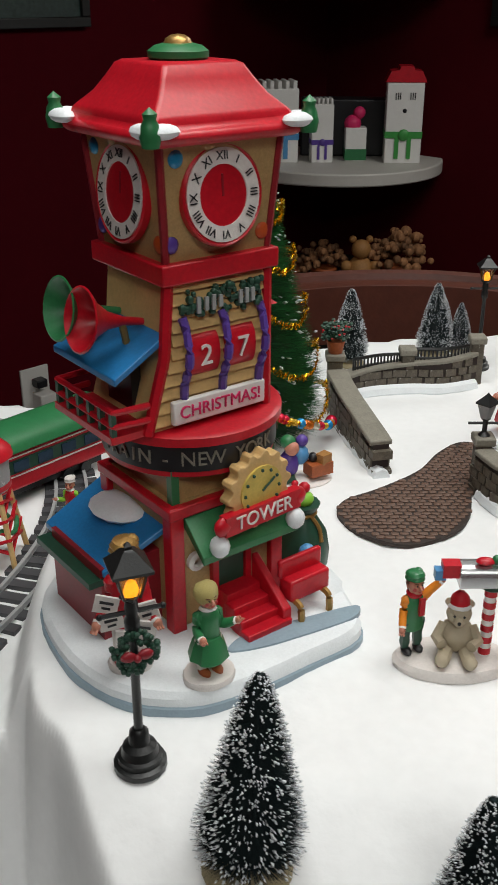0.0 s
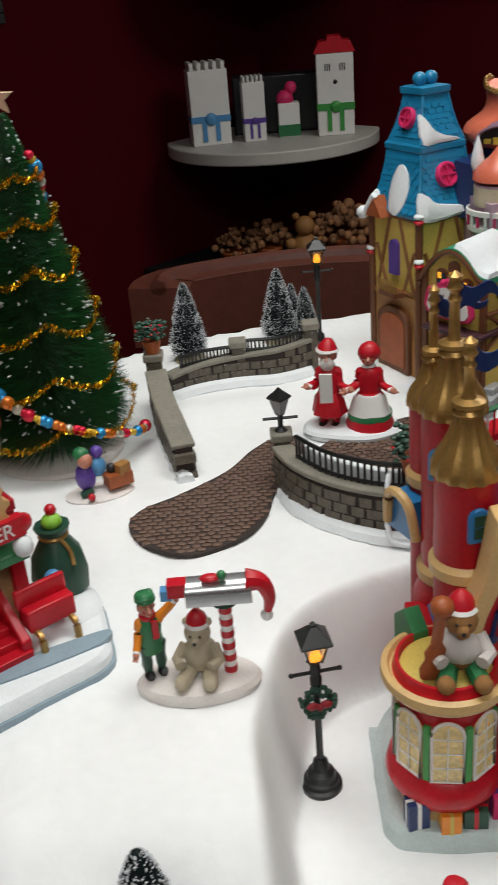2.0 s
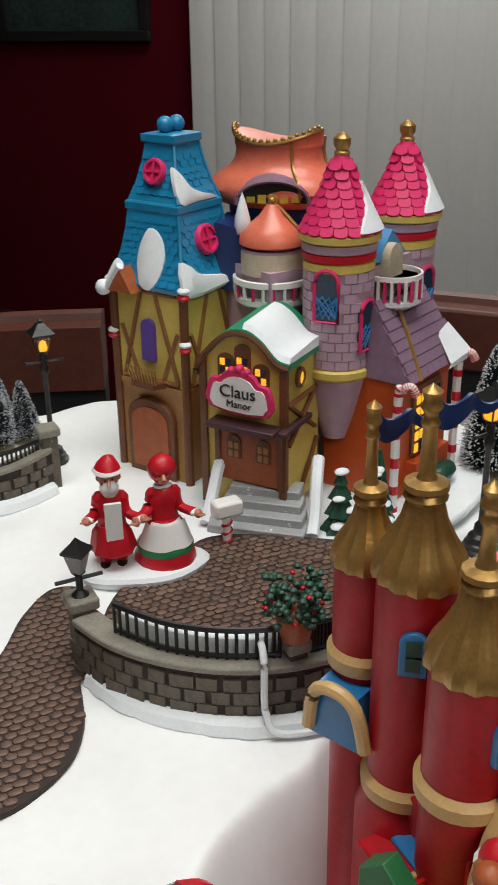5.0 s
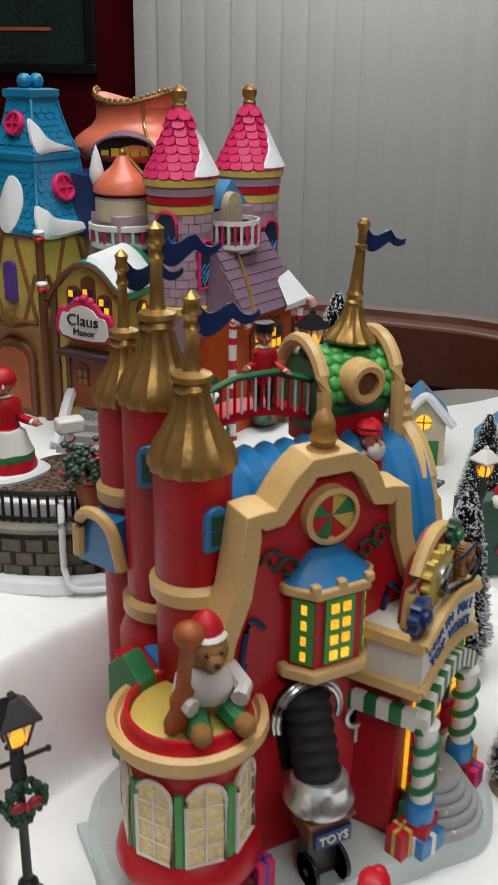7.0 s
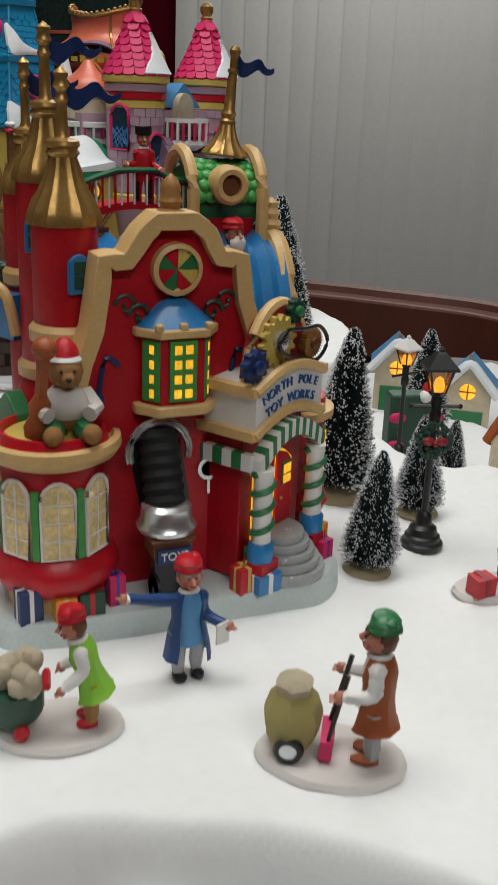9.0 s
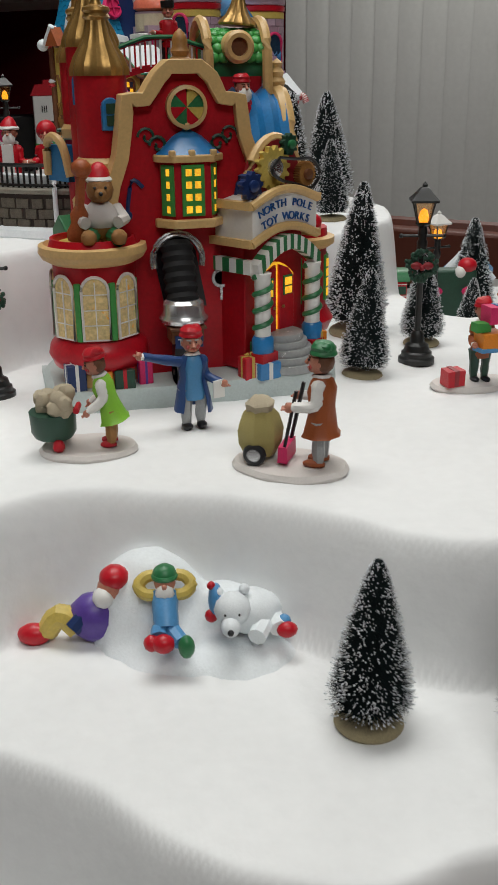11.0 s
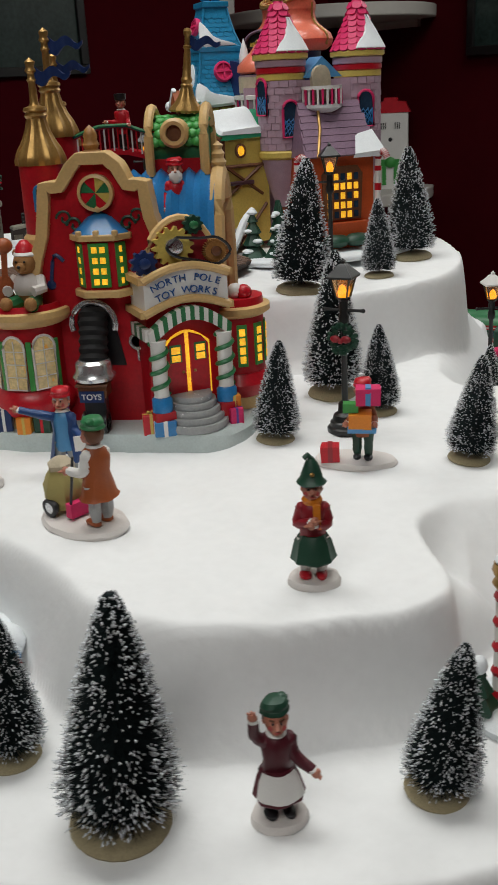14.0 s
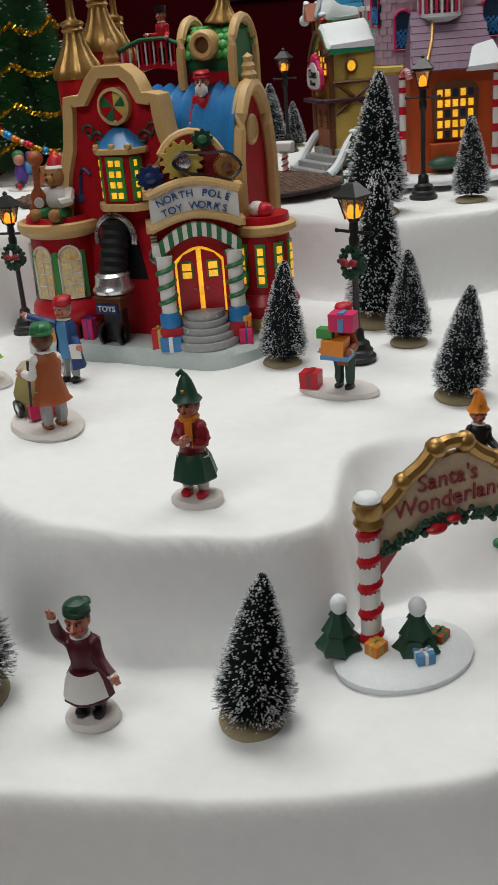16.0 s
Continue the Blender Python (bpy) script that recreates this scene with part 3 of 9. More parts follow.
def snow_height(x, y):
    h = np.full(x.shape, ZB)
    def step(poly, z, w):
        nonlocal h
        s = signed(x, y, spline(poly, 5, True))
        k = np.clip((s + w * 0.75) / w, 0, 1)
        cut = np.clip((x - 0.34) / 0.08, 0, 1) * 0.25
        soft_edge = 0.55 * (k ** 0.8) ** 2 * (3 - 2 * k ** 0.8) + 0.45 * np.sin(k * math.pi / 2)
        k = (1 - cut) * soft_edge + cut * np.clip(1.22 * k ** 1.15, 0, 1)
        lift = np.maximum(h, np.where(s > -w, h + (z - h) * k, h))
        h = lift
    step(BOARD, ZT, 0.012)
    step(FRONT, Z3, 0.022)
    step(WORKS, Z2, 0.022 - 0.009 * np.clip((x - 0.42) / 0.06, 0, 1) + 0.058 * np.clip((x - 0.522) / 0.035, 0, 1) * np.clip((y - 0.222) / 0.04, 0, 1))
    u = np.clip((0.377 - y) / 0.11, 0, 1) * (x < 0.2)
    v = np.clip((x - 0.3) / 0.14, 0, 1)
    step(VILLAGE, Z1 - 0.055 * u * u * (3 - 2 * u) - 0.013 * v * v * (3 - 2 * v), 0.02 - 0.008 * np.clip((x - 0.35) / 0.06, 0, 1))
    return h


def axis(lo, a, b, hi):
    """Grid lines, close together from a to b."""
    return np.concatenate([np.arange(lo, a, 0.008), np.arange(a, b, 0.0026), np.arange(b, hi, 0.008)])


xs, ys = axis(-0.54, -0.16, 0.66, 1.2), axis(-0.02, 0.0, 0.72, 1.28)
gx, gy = np.meshgrid(xs, ys)
gz = snow_height(gx, gy)
nz = np.array([noise.noise((a * 11, b * 11, 0.3)) * 0.0024 + noise.noise((a * 34, b * 34, 7.3)) * 0.0014 + noise.noise((a * 90, b * 90, 2.3)) * 0.0006 for a, b in zip(gx.ravel(), gy.ravel())]).reshape(gx.shape)
gz = gz + nz
ny, nx = gx.shape
verts = np.stack([gx.ravel(), gy.ravel(), gz.ravel()], 1)
keep = signed(gx, gy, edge)
ii = np.arange(ny * nx).reshape(ny, nx)
quads = np.stack([ii[:-1, :-1], ii[:-1, 1:], ii[1:, 1:], ii[1:, :-1]], -1)
quads = quads[keep[:-1, :-1] > -0.008].reshape(-1, 4)
me = bpy.data.meshes.new("snow_terraces")
me.from_pydata(verts.tolist(), [], quads.tolist())
me.materials.append(SNOW)
me.polygons.foreach_set("use_smooth", [True] * len(quads))
me.update()
tagged(new("ground_snow", me), "stepped white fleece snow laid over display terraces", "snow", kind="structure")


def ground(x, y):
    return float(snow_height(np.array([x]), np.array([y]))[0])


# ---- bottle-brush trees ----
def bristles(seed, n, needles, frost, height=1.0, radius=0.26, droop=0.0, tip=0.35, width=0.006, power=0.9, bottom=0.10, flock=1.0):
    """Thin spikes round a stem; the outer ends of some are white."""
    rnd = random.Random(seed)
    a, b = Mesh(needles), Mesh(frost)
    for i in range(n):
        u = rnd.random() ** 1.35
        z = bottom + (height - bottom) * u
        full = radius * (1 - u) ** power * (0.80 + 0.24 * rnd.random()) * (0.82 + 0.18 * min(1, u / 0.10)) + 0.02 * height
        an = rnd.uniform(0, 2 * math.pi)
        el = rnd.uniform(-0.12, 0.5) - droop + 0.25 * max(0, 0.25 - u)
        d = Vector((math.cos(an) * math.cos(el), math.sin(an) * math.cos(el), math.sin(el)))
        side = Vector((-math.sin(an), math.cos(an), 0))
        up = d.cross(side)
        p0 = Vector((0, 0, z)) + d * full * 0.12
        p1 = Vector((0, 0, z)) + d * full
        w = width * rnd.uniform(0.7, 1.3)
        a.put([tuple(p0 + side * w), tuple(p0 - side * w * 0.5 + up * w * 0.8), tuple(p0 - side * w * 0.5 - up * w * 0.8), tuple(p1)], [(0, 1, 3), (1, 2, 3), (2, 0, 3)])
        patch = noise.noise((math.cos(an) * 3.2 + seed, math.sin(an) * 3.2, z / height * 13)) + 0.5 * noise.noise((math.cos(an) * 9, math.sin(an) * 9 + seed, z / height * 34))
        if rnd.random() < tip * (2.0 if patch > 0.10 else 0.40):
            q0 = p0.lerp(p1, rnd.uniform(0.80, 0.95))
            q1 = p1 + d * 0.003 * height
            w2 = w * flock * rnd.uniform(0.6, 1.5)
            b.put([tuple(q0), tuple(q0.lerp(q1, 0.5) + side * w2), tuple(q0.lerp(q1, 0.5) - side * w2 * 0.5 + up * w2), tuple(q0.lerp(q1, 0.5) - side * w2 * 0.5 - up * w2), tuple(q1)], [(0, 2, 1), (0, 3, 2), (0, 1, 3), (1, 2, 4), (2, 3, 4), (3, 1, 4)])
    return a, b


def brush_tree(seed, radius, tip):
    t = thing("bottle_brush_tree", pose(0, 0, -3), "small dark bottle-brush fir tree with frosted tips on tan foot", "tree", "bottle-brush trees")
    a, b = bristles(seed, 12500, NEEDLE, FROST, 1.0, radius, tip=tip, width=0.0034, power=0.72, flock=1.5)
    part("needles", a, t, angle=180)
    part("frosting", b, t, "white frosted tips", angle=180)
    part("stem", Mesh(TRUNK).tube([(0, 0, 0.0), (0, 0, 0.98)], 0.012, 6), t)
    r = radius * 0.74
    part("foot", Mesh(DISC).lathe([(r, -0.002), (r * 1.04, 0.012), (r * 0.98, 0.035), (r * 0.8, 0.055), (r * 0.4, 0.065), (0, 0.068)], 24), t)
    return t


PROTO = [brush_tree(11, 0.254, 0.17), brush_tree(12, 0.222, 0.17), brush_tree(13, 0.265, 0.18)]
# plan place, height, kind and lean of each tree
TREES = [(-0.001, 0.332, 0.112, 0, 3), (0.10, 0.298, 0.102, 0, 0), (0.470, 0.531, 0.120, 1, 2), (0.431, 0.422, 0.075, 0, 4), (0.440, 0.628, 0.117, 0, 4),
         (0.512, 0.690, 0.073, 0, -1), (0.547, 0.787, 0.112, 0, -2), (0.3835, 0.0970, 0.121, 0, 3.5), (0.316, 0.1415, 0.080, 0, 1.5), (0.528, 0.1255, 0.081, 0, 8),
         (0.567, 0.380, 0.073, 2, 6), (0.508, 0.485, 0.070, 2, 0), (0.603, 0.58, 0.06, 2, 2), (0.723, 0.788, 0.112, 0, 0), (0.80, 0.72, 0.100, 0, 1),
         (0.105, 0.962, 0.080, 2, 0), (0.199, 0.993, 0.078, 2, 0), (0.228, 1.0, 0.055, 2, -2), (0.215, 1.03, 0.05, 2, 0)]
for k, (x, y, h, kind, lean) in enumerate(TREES):
    m = pose(x, y, ground(x, y) - 0.0005, (k * 37 % 5 - 2) * 0.7, lean) @ pose(0, 0, 0, 0, 0, k * 71) @ Matrix.Diagonal((h, h, h, 1))
    copy_thing(PROTO[kind], m)
for p in PROTO:
    for o in (*p.children_recursive, p):
        bpy.data.objects.remove(o)


# ---- street lamps ----
def street_lamp(x, y, h, rz, wreath, snowy=False):
    s = h / 0.12
    t = thing("street_lamp", pose(x, y, ground(x, y), 0, 0, rz) @ Matrix.Diagonal((s, s, s, 1)), "black old-fashioned street lamp with lit amber lantern" + (" and wreath" if wreath else ""), "lamp", "street lamps")
    part("base", Mesh(IRON).lathe([(0.0125, 0), (0.0125, 0.003), (0.0105, 0.004), (0.0105, 0.007), (0.009, 0.008), (0.008, 0.012), (0.005, 0.014), (0.0045, 0.02), (0.0028, 0.022)], 18), t)
    part("post", Mesh(IRON).lathe([(0.0022, 0.02), (0.002, 0.075), (0.0034, 0.077), (0.0036, 0.082), (0.0026, 0.084), (0.0032, 0.088), (0.0028, 0.092)], 12), t)
    part("cross_bar", Mesh(IRON).tube([(-0.014, 0, 0.086), (0.014, 0, 0.086)], 0.0011, 6).ball((-0.014, 0, 0.086), 0.0016, seg=6).ball((0.014, 0, 0.086), 0.0016, seg=6), t)
    lan = part("lantern", Mesh(IRON).lathe([(0.003, 0.092), (0.005, 0.0935), (0.005, 0.095)], 4), t)
    g = Mesh(IRON)
    for k in range(4):
        a = radians(45 + 90 * k)
        g.tube([(0.005 * math.cos(a), 0.005 * math.sin(a), 0.0945), (0.0095 * math.cos(a), 0.0095 * math.sin(a), 0.1085)], 0.0007, 5)
    part("glazing_grid", g, lan)
    part("glow", Mesh(LAMPGLOW).lathe([(0.0028, 0.095), (0.0036, 0.098), (0.0022, 0.103), (0, 0.1045)], 10), lan, "amber glowing flame")
    part("glass", Mesh(AMBER).lathe([(0.0045, 0.0948), (0.0086, 0.1082)], 4, a0=0), lan, "amber tinted glass").rotation_euler = (0, 0, radians(45))
    part("roof", Mesh(WHITE if snowy else IRON).lathe([(0.0125, 0.108), (0.0128, 0.1095), (0.007, 0.114), (0.0045, 0.1165), (0.002, 0.1175), (0.0022, 0.119), (0, 0.121)], 4), t).rotation_euler = (0, 0, radians(45))
    if wreath:
        g = Mesh(DGREEN)
        rnd = random.Random(5)
        for k in range(110):
            a = rnd.uniform(0, 6.28)
            q = 0.0078 + rnd.uniform(-0.0026, 0.0026)
            g.ball((q * math.cos(a), -0.003 + rnd.uniform(-0.0018, 0.0018), 0.0665 + q * math.sin(a)), 0.0016, seg=5)
        w = part("wreath", g, t, "dark green wreath with red bow")
        part("bow", Mesh(DRED).ball((-0.0038, -0.0066, 0.0672), 0.0038, sy=0.5, sz=0.7, seg=8).ball((0.0038, -0.0066, 0.0672), 0.0038, sy=0.5, sz=0.7, seg=8).ball((0, -0.0072, 0.066), 0.002, seg=8), w)
    return t


AMBER = mat("amber_glass", (0.9, 0.55, 0.25), 0.15, var=0.05)
AMBER.node_tree.nodes["Principled BSDF"].inputs["Transmission Weight"].default_value = 0.9
for a in ((-0.055, 0.379, 0.130, 20, True), (0.182, 0.458, 0.118, 8, True), (0.482, 0.441, 0.128, -20, True), (0.466, 0.70, 0.124, 10, False), (0.617, 0.674, 0.122, 10, False, True), (0.237, 0.95, 0.118, 0, False)):
    street_lamp(*a)

# ---- toy works ----
PALE = mat("pale_lit_glass", (0.60, 0.46, 0.22), 0.12, var=0.4, scale=60, emit=0.13, speck=0.22, speckcol=(0.80, 0.36, 0.04))
TW = thing("toy_works_building", pose(0.3095, 0.4325, Z2 + 0.0015), "red ceramic toy factory with gold turrets and cream trim", "building")
# local: x right, -y forward, z up from the snow
outline = [(-0.097, 0.0), (-0.095, -0.018), (-0.08, -0.028), (-0.02, -0.033), (0.05, -0.036), (0.078, -0.036), (0.098, -0.018), (0.106, 0.012), (0.1, 0.06), (0.05, 0.09), (-0.05, 0.095), (-0.09, 0.06)]
g = Mesh(PLATE)
ol = spline(outline, 4, True)
nn = len(ol)
vs = [(x, y, -0.004) for x, y in ol] + [(x * 0.99, y * 0.99, 0.008) for x, y in ol] + [(x * 0.95, y * 0.95, 0.0115) for x, y in ol]
g.put(vs, [(i, (i + 1) % nn, nn + (i + 1) % nn, nn + i) for i in range(nn)] + [(nn + i, nn + (i + 1) % nn, 2 * nn + (i + 1) % nn, 2 * nn + i) for i in range(nn)] + [tuple(range(2 * nn, 3 * nn))])
part("snow_base", g, TW, "grey-white painted snow base")
B0 = 0.0105
wall = [(-0.052, B0), (0.055, B0), (0.055, 0.118), (0.044, 0.145), (0.036, 0.182), (0.026, 0.184), (0.019, 0.197), (0.010, 0.202), (-0.008, 0.202), (-0.014, 0.196), (-0.024, 0.183), (-0.036, 0.184), (-0.042, 0.150), (-0.052, 0.118)]
part("facade_wall", Mesh(RED).prism(wall, 0.0, 0.014, "y"), TW, bevel=0.001)
part("rear_hall", Mesh(RED).box((0.01, 0.052, 0.066), (0.125, 0.076, 0.111)), TW, bevel=0.001)
# cream coping that follows the gable
cop = [(-0.052, 0.095), (-0.0515, 0.118), (-0.047, 0.136), (-0.041, 0.152), (-0.038, 0.170), (-0.036, 0.186), (-0.024, 0.186), (-0.0155, 0.198), (-0.0085, 0.2045), (0.011, 0.2045), (0.019, 0.198), (0.025, 0.186), (0.037, 0.185), (0.040, 0.163), (0.047, 0.143), (0.056, 0.128), (0.058, 0.118)]
line = []
for (x0, z0), (x1, z1) in zip(cop[:-1], cop[1:]):
    line += [(x0, z0), ((x0 + x1) / 2, (z0 + z1) / 2)]
line.append(cop[-1])
g = Mesh(CREAM)
vs, fs = [], []
for i, (x, z) in enumerate(line):
    (xa, za), (xb, zb) = line[max(i - 1, 0)], line[min(i + 1, len(line) - 1)]
    d = Vector((xb - xa, zb - za)).normalized()
    nx, nz_ = -d.y, d.x
    for o, y in ((-0.0055, -0.006), (0.003, -0.006), (0.003, 0.012), (-0.0055, 0.012)):
        vs.append((x + nx * o, y, z + nz_ * o))
for i in range(len(line) - 1):
    for k in range(4):
        k2 = (k + 1) % 4
        fs.append((4 * i + k, 4 * i + k2, 4 * i + 4 + k2, 4 * i + 4 + k))
fs += [(3, 2, 1, 0), tuple(4 * (len(line) - 1) + k for k in range(4))]
g.put(vs, fs)
part("gable_coping", g, TW, "cream gable coping", bevel=0.0012)
part("finial", Mesh(CREAM).use(OCHRE).lathe([(0.007, 0.2105), (0.007, 0.2145), (0.0045, 0.216), (0.006, 0.219), (0.0045, 0.222), (0.005, 0.225), (0.0035, 0.229), (0, 0.232)], 12, (0.0005, 0.003, -0.007)), TW)
# round window
rw = part("round_window", Mesh(CREAM).at(pose(0.002, 0, 0.180, 90)).lathe([(0.0128, 0), (0.0128, 0.005), (0.0105, 0.006), (0.0105, 0.002)], 28), TW, "round window with coloured wedges")
for k, mt in enumerate((GREEN, YELLOW, BRED, GREEN, BRED, GREEN, BRED, YELLOW)):
    a0, a1 = radians(k * 45), radians(k * 45 + 43)
    part("pane", Mesh(mt).at(pose(0.002, 0, 0.180, 90)).prism([(0, 0)] + [(0.0105 * math.cos(a0 + (a1 - a0) * j / 4), 0.0105 * math.sin(a0 + (a1 - a0) * j / 4)) for j in range(5)], 0.001, 0.004), rw)
# painted scrolls beside the round window
for sx in (-1, 1):
    sp = [(0.003 + sx * (0.019 + 0.006 * math.cos(a) * (1 - a / 9)), -0.0008, 0.158 + 0.006 * math.sin(a) * (1 - a / 9)) for a in np.linspace(0, 7, 16)]
    part("painted_scroll", Mesh(DGREEN).tube(sp, 0.0011, 6).tube([(p[0] + sx * 0.007, p[1], p[2] + 0.005) for p in sp], 0.0009, 6), TW)
    note = [(-0.038 if sx < 0 else 0.032, -0.0008, 0.116), (-0.034 if sx < 0 else 0.036, -0.0008, 0.137), (-0.027 if sx < 0 else 0.042, -0.0008, 0.133)]
    part("painted_note", Mesh(NAVY).tube(spline(note, 4), 0.0014, 6).ball(note[0], 0.0035, sy=0.3), TW)
# bay window with blue roof
bay = part("bay_window", Mesh(RED).prism([(-0.016, 0.001), (-0.016, -0.003), (-0.009, -0.012), (0.014, -0.012), (0.020, -0.003), (0.020, 0.001)], 0.113, 0.150), TW)
part("sill", Mesh(CREAM).prism([(-0.020, 0.001), (-0.020, -0.004), (-0.0105, -0.0155), (0.0155, -0.0155), (0.0245, -0.004), (0.0245, 0.001)], 0.108, 0.1135), bay, "cream sill", bevel=0.001)
part("cornice", Mesh(CREAM).prism([(-0.020, 0.001), (-0.020, -0.004), (-0.0105, -0.0155), (0.0155, -0.0155), (0.0245, -0.004), (0.0245, 0.001)], 0.148, 0.1525), bay, bevel=0.001)
rf = [(-0.018, 0.001), (-0.018, -0.004), (-0.0095, -0.0135), (0.0145, -0.0135), (0.0225, -0.004), (0.0225, 0.001)]
g = Mesh(BLUE)
g.put([(x, y, 0.1525) for x, y in rf] + [(0.002 + (x - 0.002) * 0.45, y * 0.35, 0.163) for x, y in rf] + [(0.002, 0.0, 0.168)], [(i, i + 1, 7 + i, 6 + i) for i in range(5)] + [(6 + i, 7 + i, 12) for i in range(5)])
part("bay_roof", g, bay, "blue ribbed bay roof")
part("roof_finial", Mesh(CREAM).ball((0.002, -0.002, 0.169), 0.0028), bay)
for x in (-0.0105, 0.002, 0.0155):
    part("cornice_knob", Mesh(CREAM).box((x, -0.0135, 0.1535), (0.004, 0.004, 0.004)), bay, bevel=0.0008)
for x0, x1, y0, y1 in ((-0.0155, -0.0095, -0.0035, -0.0115), (-0.0048, 0.0096, -0.0122, -0.0122), (0.0145, 0.0195, -0.0115, -0.0035)):
    win = part("window", Mesh(LGREEN).strip([(x0, y0 - 0.0004), (x1, y1 - 0.0004)], 0.0015, 0.1155, 0.1465), bay, "green framed lit window")
    for r in range(4):
        for cpos in ((0.3, 0.7) if abs(x1 - x0) > 0.01 else (0.5,)):
            x, y = x0 + (x1 - x0) * cpos, y0 + (y1 - y0) * cpos - 0.0012
            part("pane", Mesh(GLOW).box((x, y, 0.1195 + r * 0.0075), (0.0024 if abs(x1 - x0) < 0.01 else 0.0037, 0.0014, 0.0042), math.degrees(math.atan2(y1 - y0, x1 - x0))), win)
# chute with barrel
hole = [(0.014 * math.cos(a) - 0.008, 0.088 + 0.014 * math.sin(a)) for a in np.linspace(0, math.pi, 12)] + [(-0.016, 0.055), (0.012, 0.055)]
# no hole is cut: a black panel paints the dark inside it
part("chute_opening", Mesh(BLACK).prism(hole, -0.0012, 0.004, "y"), TW, "black arched panel for the dark chute opening")
arch = [(0.0155 * math.cos(a) - 0.008, -0.008, 0.088 + 0.0155 * math.sin(a)) for a in np.linspace(-0.3, math.pi + 0.3, 14)]
part("chute_rim", Mesh(SILVER).tube(arch, 0.0015, 8).tube([(p[0] + (p[0] + 0.008) * 0.12, p[1] + 0.0008, p[2] + (p[2] - 0.088) * 0.12) for p in arch], 0.0011, 8), TW)
g = Mesh(RUBBER).at(pose(-0.008, -0.019, 0.058, -20))
g.lathe([(0.0096 if k % 2 else 0.0110, k * 0.0033) for k in range(13)] + [(0.008, 0.0435), (0, 0.045)], 22)
ch = part("chute", g, TW, "black ribbed chute with silver mouth")
part("chute_mouth", Mesh(SILVER).lathe([(0.0105, 0.006), (0.0130, 0.004), (0.0134, -0.003), (0.0158, -0.006), (0.0150, -0.0085)], 20, (-0.008, -0.019, 0.059)), ch, "silver chute mouth")
trol = part("toy_trolley", Mesh(WOODB).box((-0.008, -0.022, 0.043), (0.021, 0.016, 0.009)).box((-0.008, -0.022, 0.048), (0.024, 0.019, 0.002)), TW, "small loaded toy trolley on black wheels", bevel=0.0006)
part("trolley_sign", Mesh(NAVY).box((-0.008, -0.0315, 0.040), (0.018, 0.002, 0.008)), trol)
lettering("TOYS", 0.006, WHITE, pose(-0.008, -0.0328, 0.040, 90), trol)
for sx in (-0.016, 0.000):
    part("wheel", Mesh(BLACK).at(pose(sx, -0.026, 0.019, 0, 90)).lathe([(0.0085, -0.001), (0.0085, 0.001), (0.0065, 0.001), (0.0065, -0.001), (0.0085, -0.001)], 18).lathe([(0.002, -0.0015), (0.002, 0.0015)], 8), trol)
part("undercarriage", Mesh(BLACK).box((-0.008, -0.021, 0.026), (0.016, 0.008, 0.026)), trol)
for k, (dx, mt) in enumerate(((-0.006, BEARF), (0.0, RUST), (0.006, BEARF))):
    part("toy", Mesh(mt).ball((dx - 0.008, -0.022, 0.051), 0.0038), trol)
# red-white round corner bay with the seated bear
cb = part("corner_bay", Mesh(RED).lathe([(0.031, 0.030), (0.031, 0.036), (0.0275, 0.037), (0.0275, 0.095), (0.031, 0.098)], 40, (-0.062, 0.002, 0)), TW)
part("lower_band", Mesh(BRED).lathe([(0.024, 0.020), (0.031, 0.024), (0.0345, 0.032), (0.033, 0.038), (0.0285, 0.043)], 40, (-0.062, 0.002, 0)), cb)
part("bay_foot", Mesh(CREAM).lathe([(0.026, B0), (0.026, 0.022)], 30, (-0.062, 0.002, 0)), cb)
part("cream_rim", Mesh(CREAM).lathe([(0.0285, 0.092), (0.034, 0.095), (0.0365, 0.099), (0.036, 0.1035), (0.0325, 0.1045), (0.031, 0.1015)], 40, (-0.062, 0.002, 0)), cb, "cream parapet rim")
part("red_ring", Mesh(BRED).lathe([(0.031, 0.099), (0.029, 0.104), (0.028, 0.108), (0.0262, 0.108), (0.0262, 0.100), (0.001, 0.0995)], 40, (-0.062, 0.002, 0)), cb)
part("platform", Mesh(YELLOW).lathe([(0.026, 0.1005), (0.0255, 0.1035), (0.024, 0.1045), (0.0, 0.105)], 36, (-0.062, 0.002, 0)), cb, "cream platform")
for a in (-193, -146, -99, -52):
    c0, s0 = math.cos(radians(a)), math.sin(radians(a))
    m = pose(-0.062 + 0.0277 * c0, 0.002 + 0.0277 * s0, 0.045, 0, 0, a + 90)
    arch = [(0.0088 * math.cos(q), 0.0325 + 0.0088 * math.sin(q)) for q in np.linspace(0, math.pi, 10)] + [(-0.0088, 0.0), (0.0088, 0.0)]
    win = part("arched_window", Mesh(PALE).at(m).prism([(x * 0.93, z * 0.99) for x, z in arch], -0.0004, 0.004, "y"), cb, "arched window glowing amber")
    fr = [(x, -0.001, z) for x, z in arch] + [(arch[0][0], -0.001, arch[0][1])]
    part("window_frame", Mesh(SNOWG).at(m).tube(fr, 0.0011, 6), win, "cream arched frame")
    gg = Mesh(WHITE).at(m)
    gg.box((0, -0.0012, 0.019), (0.0007, 0.0008, 0.038))
    for z in (0.010, 0.020, 0.030):
        gg.box((0, -0.0012, z), (0.0168, 0.0008, 0.0006))
    part("glazing_grid", gg, win)
